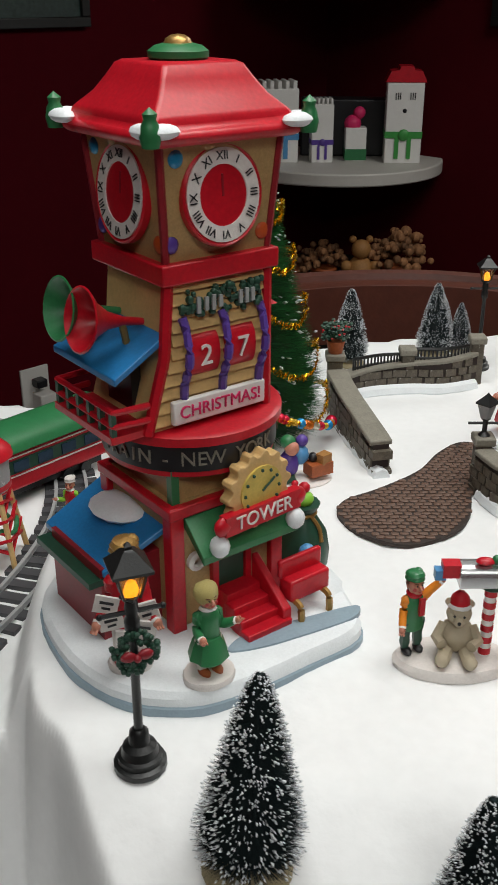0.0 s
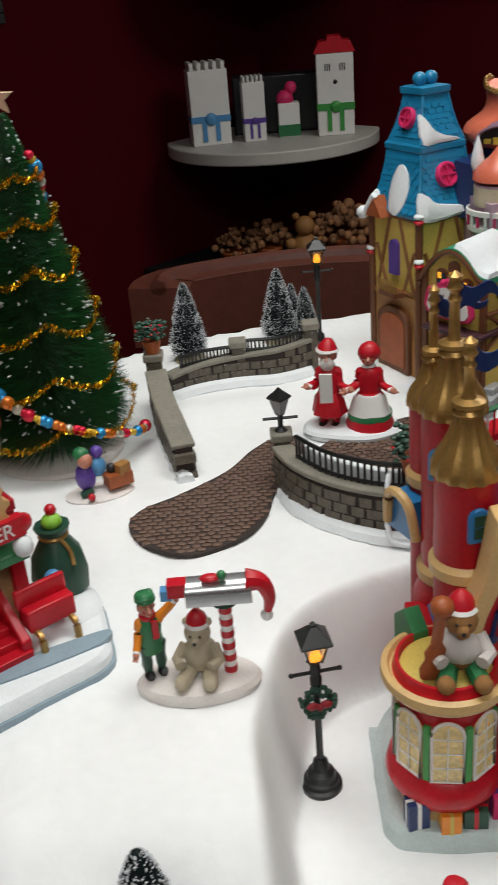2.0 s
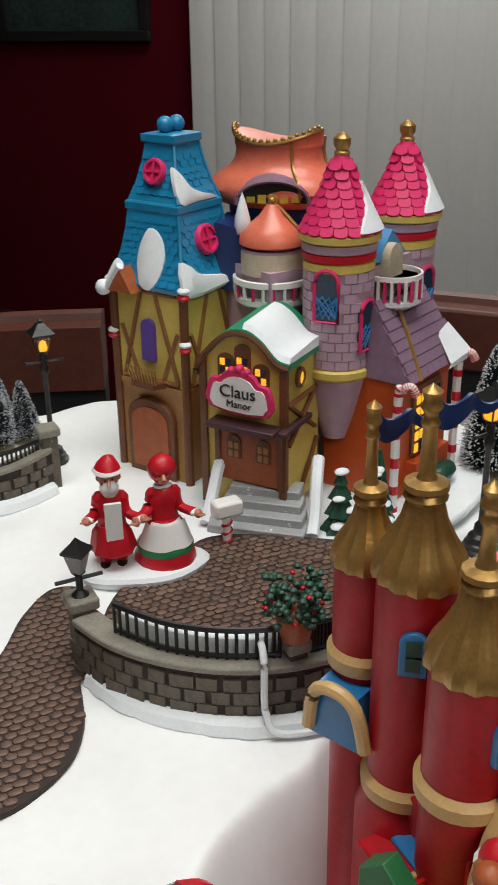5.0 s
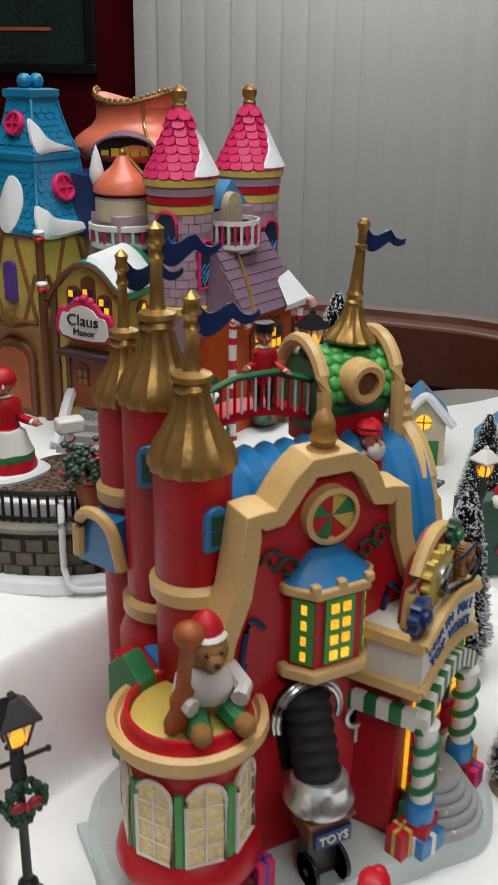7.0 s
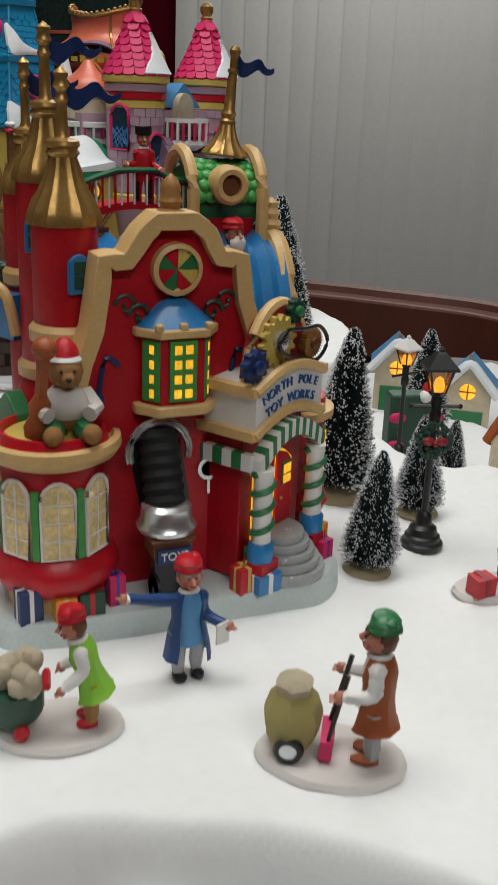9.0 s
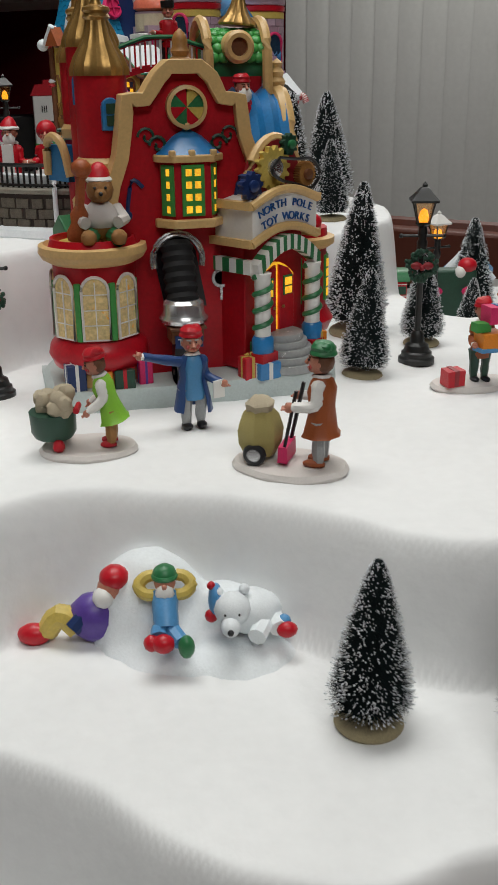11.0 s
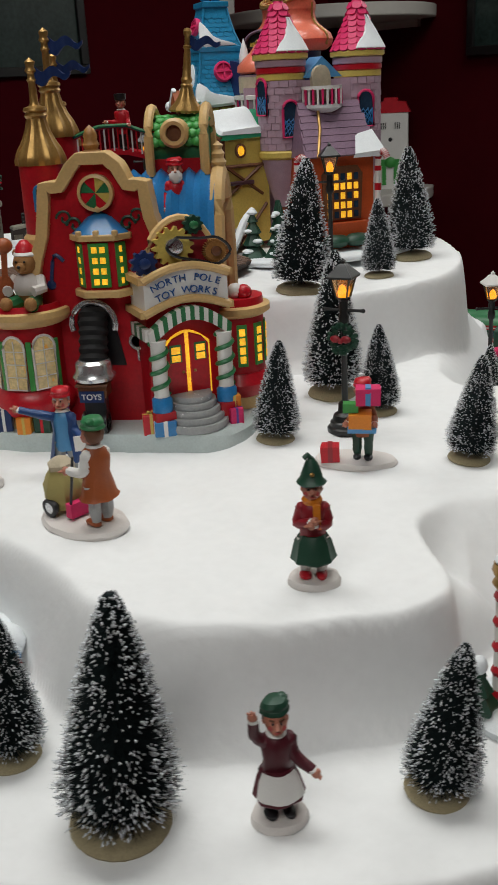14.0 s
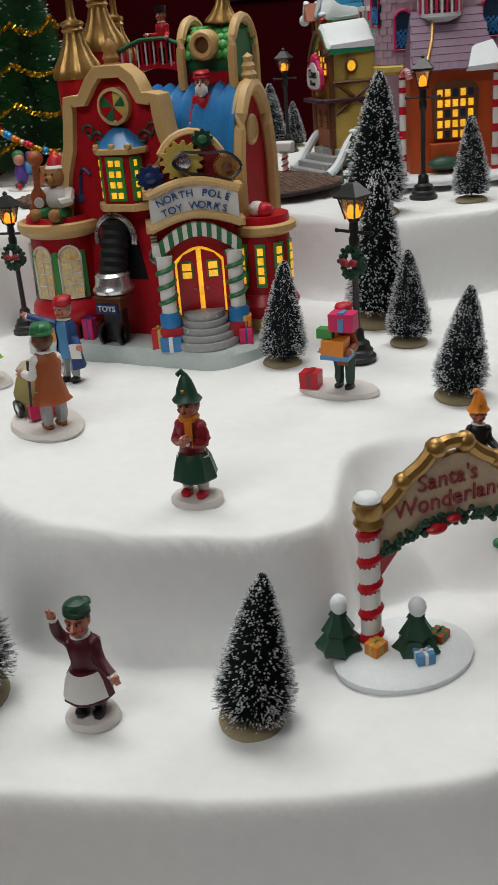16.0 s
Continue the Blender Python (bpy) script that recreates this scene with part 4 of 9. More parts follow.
for a in (-169.5, -122.5, -75.5, -30):
    c0, s0 = math.cos(radians(a)), math.sin(radians(a))
    part("shutter", Mesh(LGREEN).box((-0.062 + 0.0282 * c0, 0.002 + 0.0282 * s0, 0.063), (0.0042, 0.003, 0.038), a + 90), cb, "green shutter", bevel=0.0005)
cb.matrix_basis = pose(-0.0605, 0.003, 0) @ Matrix.Diagonal((0.94, 0.94, 0.965, 1)) @ pose(0.062, -0.002, 0)
# towers with gold cone roofs
def turret(x, y, r, z0, zr, ztip, zpole, flag):
    t = part("turret", Mesh(RED).lathe([(r * 0.96, z0), (r, z0 + 0.01), (r, zr)], 28, (x, y, 0)), TW)
    part("cream_collar", Mesh(CREAM).lathe([(r * 0.9, z0 - 0.004), (r * 1.14, z0 - 0.002), (r * 1.16, z0 + 0.004), (r, z0 + 0.007)], 28, (x, y, 0)), t, "cream collar")
    H = ztip - zr
    part("cone_roof", Mesh(GOLD).lathe([(r * 1.0, zr - 0.004), (r * 1.09, zr - 0.0045), (r * 1.10, zr - 0.001), (r * 1.04, zr + H * 0.07), (r * 0.94, zr + H * 0.22), (r * 0.73, zr + H * 0.42), (r * 0.52, zr + H * 0.70), (r * 0.40, ztip)], 56, (x, y, 0), flute=0.045, nf=14), t, "fluted gold cone roof")
    part("finial", Mesh(GOLD).lathe([(r * 0.42, ztip - 0.001), (r * 0.52, ztip + 0.001), (r * 0.44, ztip + 0.003), (r * 0.53, ztip + 0.0045), (r * 0.50, ztip + 0.0065), (r * 0.24, ztip + 0.008), (r * 0.19, ztip + 0.010), (r * 0.16, zpole - 0.012), (r * 0.22, zpole - 0.010), (r * 0.16, zpole - 0.008), (r * 0.16, zpole - 0.006), (r * 0.25, zpole - 0.004), (r * 0.18, zpole - 0.001), (r * 0.23, zpole + 0.002), (0, zpole + 0.005)], 12, (x, y, 0)), t, "gold flag pole")
    if flag:
        g = Mesh(NAVY)
        pts = [(x + r * 0.15 + 0.0019 * k, y + 0.0016 * math.sin(k * 0.8)) for k in range(15)]
        wv = [0.0024 * math.sin(k * 0.72 + 2.6) for k in range(15)]
        g.strip(pts, 0.0016, [zpole - 0.0135 + w + 0.0004 * k for k, w in enumerate(wv)], [zpole - 0.002 + w - 0.00025 * k for k, w in enumerate(wv)])
        part("flag", g, t, "dark blue flag")
    return t


tA = turret(-0.045, 0.030, 0.0165, 0.143, 0.203, 0.231, 0.266, True)
tB = turret(-0.044, 0.067, 0.0165, 0.115, 0.220, 0.2475, 0.287, True)
tC = turret(-0.048, 0.097, 0.0135, 0.16, 0.211, 0.233, 0.271, True)
part("tower_shaft", Mesh(RED).lathe([(0.021, B0), (0.021, 0.10), (0.0165, 0.112)], 26, (-0.044, 0.067, 0)), TW)
part("corner_shaft", Mesh(RED).lathe([(0.016, 0.10), (0.0165, 0.15)], 26, (-0.045, 0.030, 0)).lathe([(0.0125, B0), (0.0135, 0.162)], 20, (-0.048, 0.097, 0)), TW)
for (x, y, z, a) in ((-0.045, 0.030, 0.176, -82), (-0.044, 0.067, 0.190, -128)):
    c0, s0 = math.cos(radians(a)), math.sin(radians(a))
    m = pose(x + 0.0163 * c0, y + 0.0163 * s0, z, 0, 0, a + 90)
    w = part("turret_window", Mesh(BLUE).at(m).prism([(-0.0055, -0.0095), (0.0055, -0.0095)] + [(0.0055 * math.cos(q), 0.0045 + 0.0055 * math.sin(q)) for q in np.linspace(0, math.pi, 9)], -0.0022, 0.003, "y"), TW, "blue framed arched window", bevel=0.0006)
    part("pane", Mesh(DGREEN).at(m).box((0, -0.0024, -0.0035), (0.0058, 0.001, 0.006)), w)
    part("pane", Mesh(DGREEN).at(m).box((0, -0.0024, 0.0035), (0.0058, 0.001, 0.006)), w)
side = part("side_gable", Mesh(CREAM).at(pose(-0.058, 0.088, 0.150, 0, 0, -65)).tube(spline([(-0.014, -0.012, -0.016), (-0.010, -0.014, 0.004), (0.0, -0.015, 0.010), (0.010, -0.014, 0.004), (0.014, -0.012, -0.016)], 5), 0.003, 8), TW, "cream arched side gable")
part("side_awning", Mesh(BLUE).at(pose(-0.060, 0.090, 0.142, 0, 0, -65)).prism([(-0.010, 0.012), (0.010, 0.012), (0.013, -0.012), (-0.013, -0.012)], -0.010, 0.004, "y"), side, "blue side roof")
part("side_door", Mesh(GREEN).at(pose(-0.0715, 0.036, 0.094, 0, 0, -72)).prism([(-0.011, -0.04), (0.011, -0.04), (0.011, 0.01), (0.0, 0.02), (-0.011, 0.01)], -0.006, 0.004, "y"), TW, "green side door", bevel=0.0008)
part("side_pane", Mesh(GLOW).at(pose(-0.0715, 0.036, 0.094, 0, 0, -72)).box((0.0, -0.0065, -0.006), (0.006, 0.002, 0.009)), TW, "small lit window")
part("side_wall", Mesh(RED).box((-0.058, 0.032, 0.055), (0.028, 0.056, 0.09)), TW, bevel=0.001)
part("lean_to_roof", Mesh(BLUE).at(pose(-0.052, 0.040, 0.1015, 0, -8)).box((0, 0, 0), (0.016, 0.026, 0.004)), TW, "blue lean-to roof", bevel=0.001)
part("side_path", Mesh(PLATE).prism([(-0.096, 0.02), (-0.088, 0.008), (-0.07, 0.01), (-0.075, 0.06), (-0.094, 0.062)], 0.0, 0.006), TW)
# ribbed blue barrel roof behind, with cream hoop gables
def barrel(x0, x1, y, r, z, mt, ribs):
    g = Mesh(mt)
    n = ribs * 4
    vs, fs = [], []
    for i in range(n + 1):
        x = x0 + (x1 - x0) * i / n
        q = r * (1 + 0.035 * math.cos(i * math.pi / 2))
        for k in range(17):
            a = math.pi * k / 16
            vs.append((x, y - q * math.cos(a), z + q * math.sin(a) * 2.0))
    for i in range(n):
        for k in range(16):
            fs.append((i * 17 + k, (i + 1) * 17 + k, (i + 1) * 17 + k + 1, i * 17 + k + 1))
    return g.put(vs, fs)


part("barrel_roof", barrel(-0.036, 0.080, 0.056, 0.034, 0.120, BLUE, 11), TW, "blue ribbed barrel roof")
for x in (0.081,):
    hoop = [(x, 0.058 - 0.031 * math.cos(a), 0.120 + 0.066 * math.sin(a)) for a in np.linspace(0, math.pi, 17)]
    hoop = [(x, 0.027, 0.09)] + hoop + [(x, 0.089, 0.09)]
    part("hoop_gable", Mesh(CREAM).tube(hoop, 0.006, 8), TW, "cream hoop gable")
    part("end_wall", Mesh(RED).box((0.0755, 0.058, 0.09), (0.004, 0.060, 0.08)).at(pose(0.073, 0.058, 0.120, 0, 90)).lathe([(0.030, 0), (0.030, 0.006)], 28, sx=2.1), TW)
    part("end_medallion", Mesh(CREAM).at(pose(0.079, 0.058, 0.155, 0, 90)).lathe([(0.011, 0), (0.011, 0.002), (0.009, 0.003), (0.008, 0.0015), (0, 0.0015)], 22), TW, "cream round medallion")
    part("hoop_finial", Mesh(CREAM).lathe([(0.005, 0), (0.006, 0.003), (0.004, 0.006), (0.005, 0.009), (0.003, 0.012), (0.004, 0.015), (0, 0.018)], 12, (x, 0.058, 0.190)), TW)
# ridge cupola with green tiles
cu = part("cupola", Mesh(RED).box((0.0525, 0.052, 0.196), (0.037, 0.030, 0.040)), TW, bevel=0.001)
cu.location = (-0.001, 0.020, 0.003)
tiled = part("tiled_roof", Mesh(GREEN).at(pose(0.0525, 0.052, 0.203, 0, 90)).lathe([(0.0178, -0.020), (0.0178, 0.020)], 24), cu, "bright green scalloped roof")
tile = Mesh(LGREEN).ball((0, 0, 0), 0.0044, sy=0.55, sz=0.95, seg=8).mesh("tile")
for sy in (-1, 1):
    for r in range(5):
        for k in range(6):
            a = radians(8 + r * 18)
            o = new("tile", tile)
            o.parent = tiled
            o.matrix_basis = pose(0.0365 + k * 0.0062 + 0.0031 * (r % 2), 0.052 + sy * 0.0185 * math.cos(a), 0.203 + 0.0195 * math.sin(a), sy * (math.degrees(a) + 12))
for x in (0.032, 0.073):
    hp = [(x, 0.052 - 0.021 * math.cos(a), 0.203 + 0.026 * math.sin(a)) for a in np.linspace(0, math.pi, 13)]
    part("cream_hoop", Mesh(CREAM).tube([(x, 0.031, 0.182)] + hp + [(x, 0.073, 0.182)], 0.0036, 8), cu)
part("oculus", Mesh(CREAM).at(pose(0.052, 0.033, 0.212, 90)).lathe([(0.0105, -0.003), (0.0105, 0.006), (0.0085, 0.008), (0.0058, 0.0078), (0.0058, 0.004)], 24), cu, "cream round oculus frame")
part("oculus_glass", Mesh(WOODB).at(pose(0.052, 0.033, 0.212, 90)).lathe([(0.0058, 0.0), (0.0058, 0.005)], 18), cu)
SPM = pose(0.058, 0.052, 0.2255, 0, 5, 0) @ Matrix.Diagonal((0.95, 0.95, 0.84, 1))          # the spire leans a little
part("cupola_spire", Mesh(GOLD).at(SPM).lathe([(0.0125, 0), (0.0132, 0.0015), (0.0122, 0.0035), (0.0085, 0.008), (0.0058, 0.014), (0.0042, 0.021)], 40, flute=0.06, nf=12), cu, "fluted gold spire skirt")
part("spire_pole", Mesh(GOLD).at(SPM).lathe([(0.0045, 0.0205), (0.0048, 0.0225), (0.0038, 0.024), (0.0046, 0.027), (0.0034, 0.030), (0.0030, 0.041), (0.0024, 0.052), (0.0032, 0.0525), (0.0032, 0.0545), (0.0022, 0.055), (0.0022, 0.062), (0.0030, 0.0635), (0.0034, 0.066), (0.0022, 0.0685), (0, 0.069)], 16), cu, "gold flag pole")
g = Mesh(NAVY).at(SPM)
pts = [(0.002 + 0.0018 * k, 0.0014 * math.sin(k * 0.8)) for k in range(14)]
wv = [0.0022 * math.sin(k * 0.75 + 2.4) for k in range(14)]
part("spire_flag", g.strip(pts, 0.0016, [0.0515 + w + 0.0004 * k for k, w in enumerate(wv)], [0.0625 + w - 0.0002 * k for k, w in enumerate(wv)]), cu, "dark blue flag")
# bridge with rails between the roofs
br = part("bridge", Mesh(BRED).strip([(-0.04 + 0.0105 * k, 0.072) for k in range(9)], 0.016, [0.189 + 0.012 * math.sin(math.pi * k / 8) for k in range(9)], [0.193 + 0.012 * math.sin(math.pi * k / 8) for k in range(9)]), TW, "arched red bridge")
rail = [(-0.04 + 0.0105 * k, 0.064, 0.208 + 0.013 * math.sin(math.pi * k / 8)) for k in range(9)]
part("rail", Mesh(BRED).tube(rail, 0.0012, 6), br)
part("garland", Mesh(GREEN).tube([(x, y - 0.0015, z + 0.0012 + 0.0008 * math.sin(i * 3)) for i, (x, y, z) in enumerate(rail)], 0.0014, 6), br, "green garland")
for k in range(25):
    x = -0.04 + 0.084 * k / 24
    zz = 0.013 * math.sin(math.pi * (x + 0.04) / 0.084)
    part("baluster", Mesh(BRED if k % 2 else WHITE).tube([(x, 0.064, 0.192 + zz * 0.9), (x, 0.064, 0.2085 + zz)], 0.0007, 5), br)
# arched porch, turned to the right
PO = TW.matrix_basis.inverted() @ pose(0.3645, 0.4335, Z2 + 0.004, 0, 0, 30) @ Matrix.Diagonal((1.12, 1, 1, 1))
porch = part("porch", Mesh(RED).at(PO).box((0, 0.012, 0.058), (0.051, 0.036, 0.096)), TW, "red porch with arched sign", bevel=0.001)
sg = [(-0.028, 0.100)] + [(x, 0.118 + 0.009 * math.cos(x / 0.028 * 1.45)) for x in np.linspace(-0.028, 0.028, 13)] + [(0.028, 0.100)] + [(x, 0.095 + 0.009 * math.cos(x / 0.028 * 1.45)) for x in np.linspace(0.028, -0.028, 13)]
part("sign_board", Mesh(WHITE).at(PO).prism(sg, -0.016, 0.028, "y"), porch, "white curved sign board")
for zb in (0.118, 0.0945):
    arc = [(x, -0.016, zb + 0.009 * math.cos(x / 0.028 * 1.45)) for x in np.linspace(-0.029, 0.029, 13)]
    g = Mesh(CREAM).at(PO)
    g.tube(arc, 0.003, 8)
    g.box((-0.029, 0.006, zb + 0.0011), (0.005, 0.046, 0.005)).box((0.029, 0.006, zb + 0.0011), (0.005, 0.046, 0.005))
    part("sign_moulding", g, porch, "cream moulding")
def arched_text(text, zc, size, spacing):
    n = len(text)
    for i, chr_ in enumerate(text):
        if chr_ == " ":
            continue
        x = (i - (n - 1) / 2) * spacing
        z = zc + 0.009 * (math.cos(x / 0.028 * 1.45) - 1)
        lettering(chr_, size, NAVYL, PO @ pose(x, -0.0168, z, 90) @ pose(0, 0, 0, 0, 0, -math.degrees(math.atan(0.466 * math.sin(x / 0.028 * 1.45)))), porch, "letter")


NAVYL = mat("blue_letter_paint", (0.012, 0.085, 0.28), 0.5)
arched_text("NORTH POLE", 0.1185, 0.0070, 0.0047)
arched_text("TOY WORKS", 0.1100, 0.0070, 0.0047)
ap = [(x, -0.0165, 0.074 + 0.020 * math.cos(x / 0.027 * 1.35)) for x in np.linspace(-0.027, 0.027, 19)]
for i in range(18):
    (x0, y0, z0), (x1, y1, z1) = ap[i], ap[i + 1]
    part("candy_stripe", Mesh(GREEN if i % 2 else WHITE).at(PO).prism([(x0, z0 - 0.005), (x1, z1 - 0.005), (x1 * 1.04, z1 + 0.0045), (x0 * 1.04, z0 + 0.0045)], -0.0205, -0.013, "y"), porch)
for k in range(7):
    part("candy_stripe", Mesh(GREEN if k % 2 else WHITE).at(PO).box((-0.0275, -0.012 + k * 0.0062, 0.0805), (0.004, 0.0062, 0.009)), porch)
for sx in (-0.0225, 0.0225):
    col = part("column", Mesh(WHITE).at(PO).lathe([(0.0052, 0.034), (0.005, 0.040), (0.005, 0.074), (0.0056, 0.077)], 16, (sx, -0.0185, 0)), porch, "white column with green spiral stripe")
    part("plinth", Mesh(BLUE).at(PO).lathe([(0.0068, 0.025), (0.0068, 0.034), (0.0055, 0.036)], 16, (sx, -0.0185, 0)), col)
    part("plinth_foot", Mesh(RED).at(PO).box((sx, -0.0185, 0.018), (0.0135, 0.0135, 0.014)), col)
    sp = [(sx + 0.0050 * math.cos(a), -0.0185 + 0.0050 * math.sin(a), 0.037 + 0.0385 * a / 22) for a in np.linspace(0, 22, 70)]
    part("spiral_stripe", Mesh(GREEN).at(PO).tube(sp, 0.0019, 6), col)
dr = [(x, 0.066 + 0.013 * math.cos(x / 0.016 * 1.3)) for x in np.linspace(-0.016, 0.016, 11)] + [(0.016, 0.03), (-0.016, 0.03)]
part("door_recess", Mesh(GLOW).at(PO).prism(dr, -0.0075, -0.004, "y"), porch, "amber light in the doorway")
for sx in (-1, 1):
    dd = part("door", Mesh(BRED).at(PO).prism([(sx * 0.0016, 0.03), (sx * 0.0145, 0.03), (sx * 0.0145, 0.068), (sx * 0.010, 0.074), (sx * 0.0016, 0.0775)], -0.0095, -0.0065, "y"), porch, "red door slightly ajar", bevel=0.0004)
    part("door_window", Mesh(GREEN).at(PO).box((sx * 0.0085, -0.0098, 0.063), (0.008, 0.001, 0.013)), dd)
    part("pane", Mesh(GLOW).at(PO).box((sx * 0.0085, -0.0104, 0.0655), (0.0058, 0.001, 0.005)), dd)
    part("pane", Mesh(GLOW).at(PO).box((sx * 0.0085, -0.0104, 0.0595), (0.0058, 0.001, 0.0045)), dd)
    part("door_knob", Mesh(GOLD).at(PO).ball((sx * 0.004, -0.0105, 0.049), 0.0011, seg=8), dd)
for k in range(5):
    r = 0.030 - k * 0.0032
    part("step", Mesh(GREY).at(PO).lathe([(r, 0.0), (r + 0.0006, 0.003), (r, 0.0052), (0, 0.0054)], 30, (0.0, -0.010, 0.0095 + k * 0.0046), sx=0.78), porch)
# gears above the sign
gc = [(0.001 + 0.023 * math.cos(a), 0.122 + 0.036 * math.sin(a)) for a in np.linspace(0, math.pi, 15)]
gb = part("gear_arch", Mesh(DRED).at(PO).prism(gc, -0.008, 0.0, "y"), porch, "arched gear panel")
part("gear_arch_rim", Mesh(CREAM).at(PO).tube([(x, -0.005, z) for x, z in gc], 0.0034, 8), gb, "cream rim")
def gear(x, z, r, teeth, mt, hub, y=-0.0115):
    prof = []
    for k in range(teeth * 4):
        a = 2 * math.pi * k / (teeth * 4)
        q = r if k % 4 in (0, 1) else r * 0.8
        prof.append((x + q * math.cos(a), z + q * math.sin(a)))
    o = part("gear", Mesh(mt).at(PO).prism(prof, y, y + 0.0045, "y"), gb)
    part("gear_hub", Mesh(hub).at(PO @ pose(x, y, z, 90)).lathe([(r * 0.42, -0.002), (r * 0.42, 0.002), (r * 0.2, 0.003), (0, 0.003)], 14), o)


gear(-0.005, 0.140, 0.0138, 14, YELLOW, SILVER)
gear(-0.0255, 0.131, 0.0088, 9, NAVY, NAVY, -0.014)
gear(0.009, 0.1535, 0.0068, 9, DGREEN, GREEN)
gear(0.0225, 0.134, 0.0082, 30, OCHRE, WOODB, -0.013)
belt = [(-0.004, -0.0155, 0.1465), (0.011, -0.0155, 0.1445), (0.0235, -0.0155, 0.1435), (0.0315, -0.0155, 0.134), (0.0235, -0.0155, 0.1255), (0.010, -0.0155, 0.129), (-0.005, -0.0155, 0.1335), (-0.0105, -0.0155, 0.140), (-0.004, -0.0155, 0.1465)]
part("drive_belt", Mesh(BLACK).at(PO).tube(spline(belt, 4), 0.0011, 6), gb)
# right round bay
rb = part("right_bay", Mesh(RED).lathe([(0.021, 0.035), (0.021, 0.085)], 30, (0.090, 0.040, 0)), TW)
part("right_bay_rim", Mesh(CREAM).lathe([(0.022, 0.083), (0.0265, 0.086), (0.0265, 0.0905), (0.022, 0.0915)], 30, (0.090, 0.040, 0)), rb, "cream rim")
part("right_bay_top", Mesh(BRED).lathe([(0.0215, 0.0915), (0.021, 0.097), (0.0, 0.098)], 30, (0.090, 0.040, 0)), rb)
part("right_bay_band", Mesh(BRED).lathe([(0.018, 0.020), (0.023, 0.024), (0.0265, 0.032), (0.022, 0.040)], 30, (0.090, 0.040, 0)), rb)
part("right_bay_foot", Mesh(CREAM).lathe([(0.019, B0), (0.019, 0.022)], 24, (0.090, 0.040, 0)), rb)
for a in (-110, -72, -34, 4):
    c0, s0 = math.cos(radians(a)), math.sin(radians(a))
    m = pose(0.090 + 0.0212 * c0, 0.040 + 0.0212 * s0, 0.062, 0, 0, a + 90)
    w = part("bay_window_light", Mesh(LGREEN).at(m).box((0, 0, 0), (0.0075, 0.002, 0.032)), rb, "green framed lit window")
    for z in (-0.0105, -0.0035, 0.0035, 0.0105):
        part("pane", Mesh(GLOW).at(m).box((0, -0.0012, z), (0.0042, 0.001, 0.0052)), w)
for k, (dx, dz, mt) in enumerate(((-0.008, 0.104, PURPLE), (0.004, 0.103, WHITE), (0.010, 0.102, BRED))):
    part("rooftop_toy", Mesh(mt).ball((0.088 + dx, 0.03, dz - 0.001), 0.0065, sz=0.9), rb)
part("gold_key", Mesh(SILVER).at(pose(0.022, -0.0015, 0.073, 90)).lathe([(0.0065, -0.001), (0.0065, 0.001), (0.0045, 0.001), (0.0045, -0.001), (0.0065, -0.001)], 16).box((0, -0.010, 0), (0.0016, 0.009, 0.0016)), TW, "silver key ornament")
# gifts on the base
def gift(name, x, y, z, s, rz, mt, rib, parent=None, label=""):
    m = pose(x, y, z, 0, 0, rz)
    o = part(name, Mesh(mt).at(m).box((0, 0, s[2] / 2), s), parent, label, bevel=0.0006)
    part("ribbon", Mesh(rib).at(m).box((0, 0, s[2] / 2), (s[0] * 1.03, s[1] * 0.18, s[2] * 1.03)).box((0, 0, s[2] / 2), (s[0] * 0.18, s[1] * 1.03, s[2] * 1.03)).ball((-s[0] * 0.13, 0, s[2] * 1.08), s[0] * 0.12, sy=0.6, seg=6).ball((s[0] * 0.13, 0, s[2] * 1.08), s[0] * 0.12, sy=0.6, seg=6), o)
    return o


for a in ((-0.080, -0.0195, 0.0105, (0.012, 0.010, 0.018), 8, NAVY, WHITE), (-0.063, -0.024, 0.0105, (0.011, 0.010, 0.013), 0, GIFTO, YELLOW), (-0.049, -0.022, 0.0105, (0.013, 0.011, 0.013), -6, DGREEN, BRED), (-0.035, -0.018, 0.0105, (0.009, 0.008, 0.017), 5, PINK, PURPLE),
          (0.033, -0.028, 0.0105, (0.012, 0.010, 0.015), 15, BRED, YELLOW), (0.044, -0.031, 0.0105, (0.016, 0.011, 0.011), 14, BLUE, WHITE), (0.0425, -0.024, 0.0215, (0.012, 0.010, 0.012), 20, GREEN, BRED), (0.092, -0.006, 0.0105, (0.010, 0.010, 0.012), 25, PINK, PURPLE), (0.090, -0.002, 0.0225, (0.010, 0.010, 0.009), 25, GIFTO, YELLOW)):
    gift("gift", a[0], a[1], a[2], a[3], a[4], a[5], a[6], TW)

# ---- the manor ----
ZM = 0.936
MN = thing("manor_building", pose(0.40, 0.80, ZM), "ceramic storybook manor with turquoise mansard and pink turrets", "building")
WM_ = pose(-0.40, -0.80, -ZM)            # plan places to the manor's own


def wx(x, y, z=0.0, rz=0.0):
    return WM_ @ pose(x, y, z, 0, 0, rz)


base = spline([(0.24, 0.86), (0.265, 0.80), (0.30, 0.765), (0.35, 0.735), (0.42, 0.715), (0.50, 0.745), (0.55, 0.80), (0.55, 0.88), (0.47, 0.955), (0.36, 0.97), (0.27, 0.94)], 4, True)
part("snow_base", Mesh(SNOWP).at(WM_).prism(base, ZM, ZM + 0.006), MN, "painted snow base", bevel=0.002)
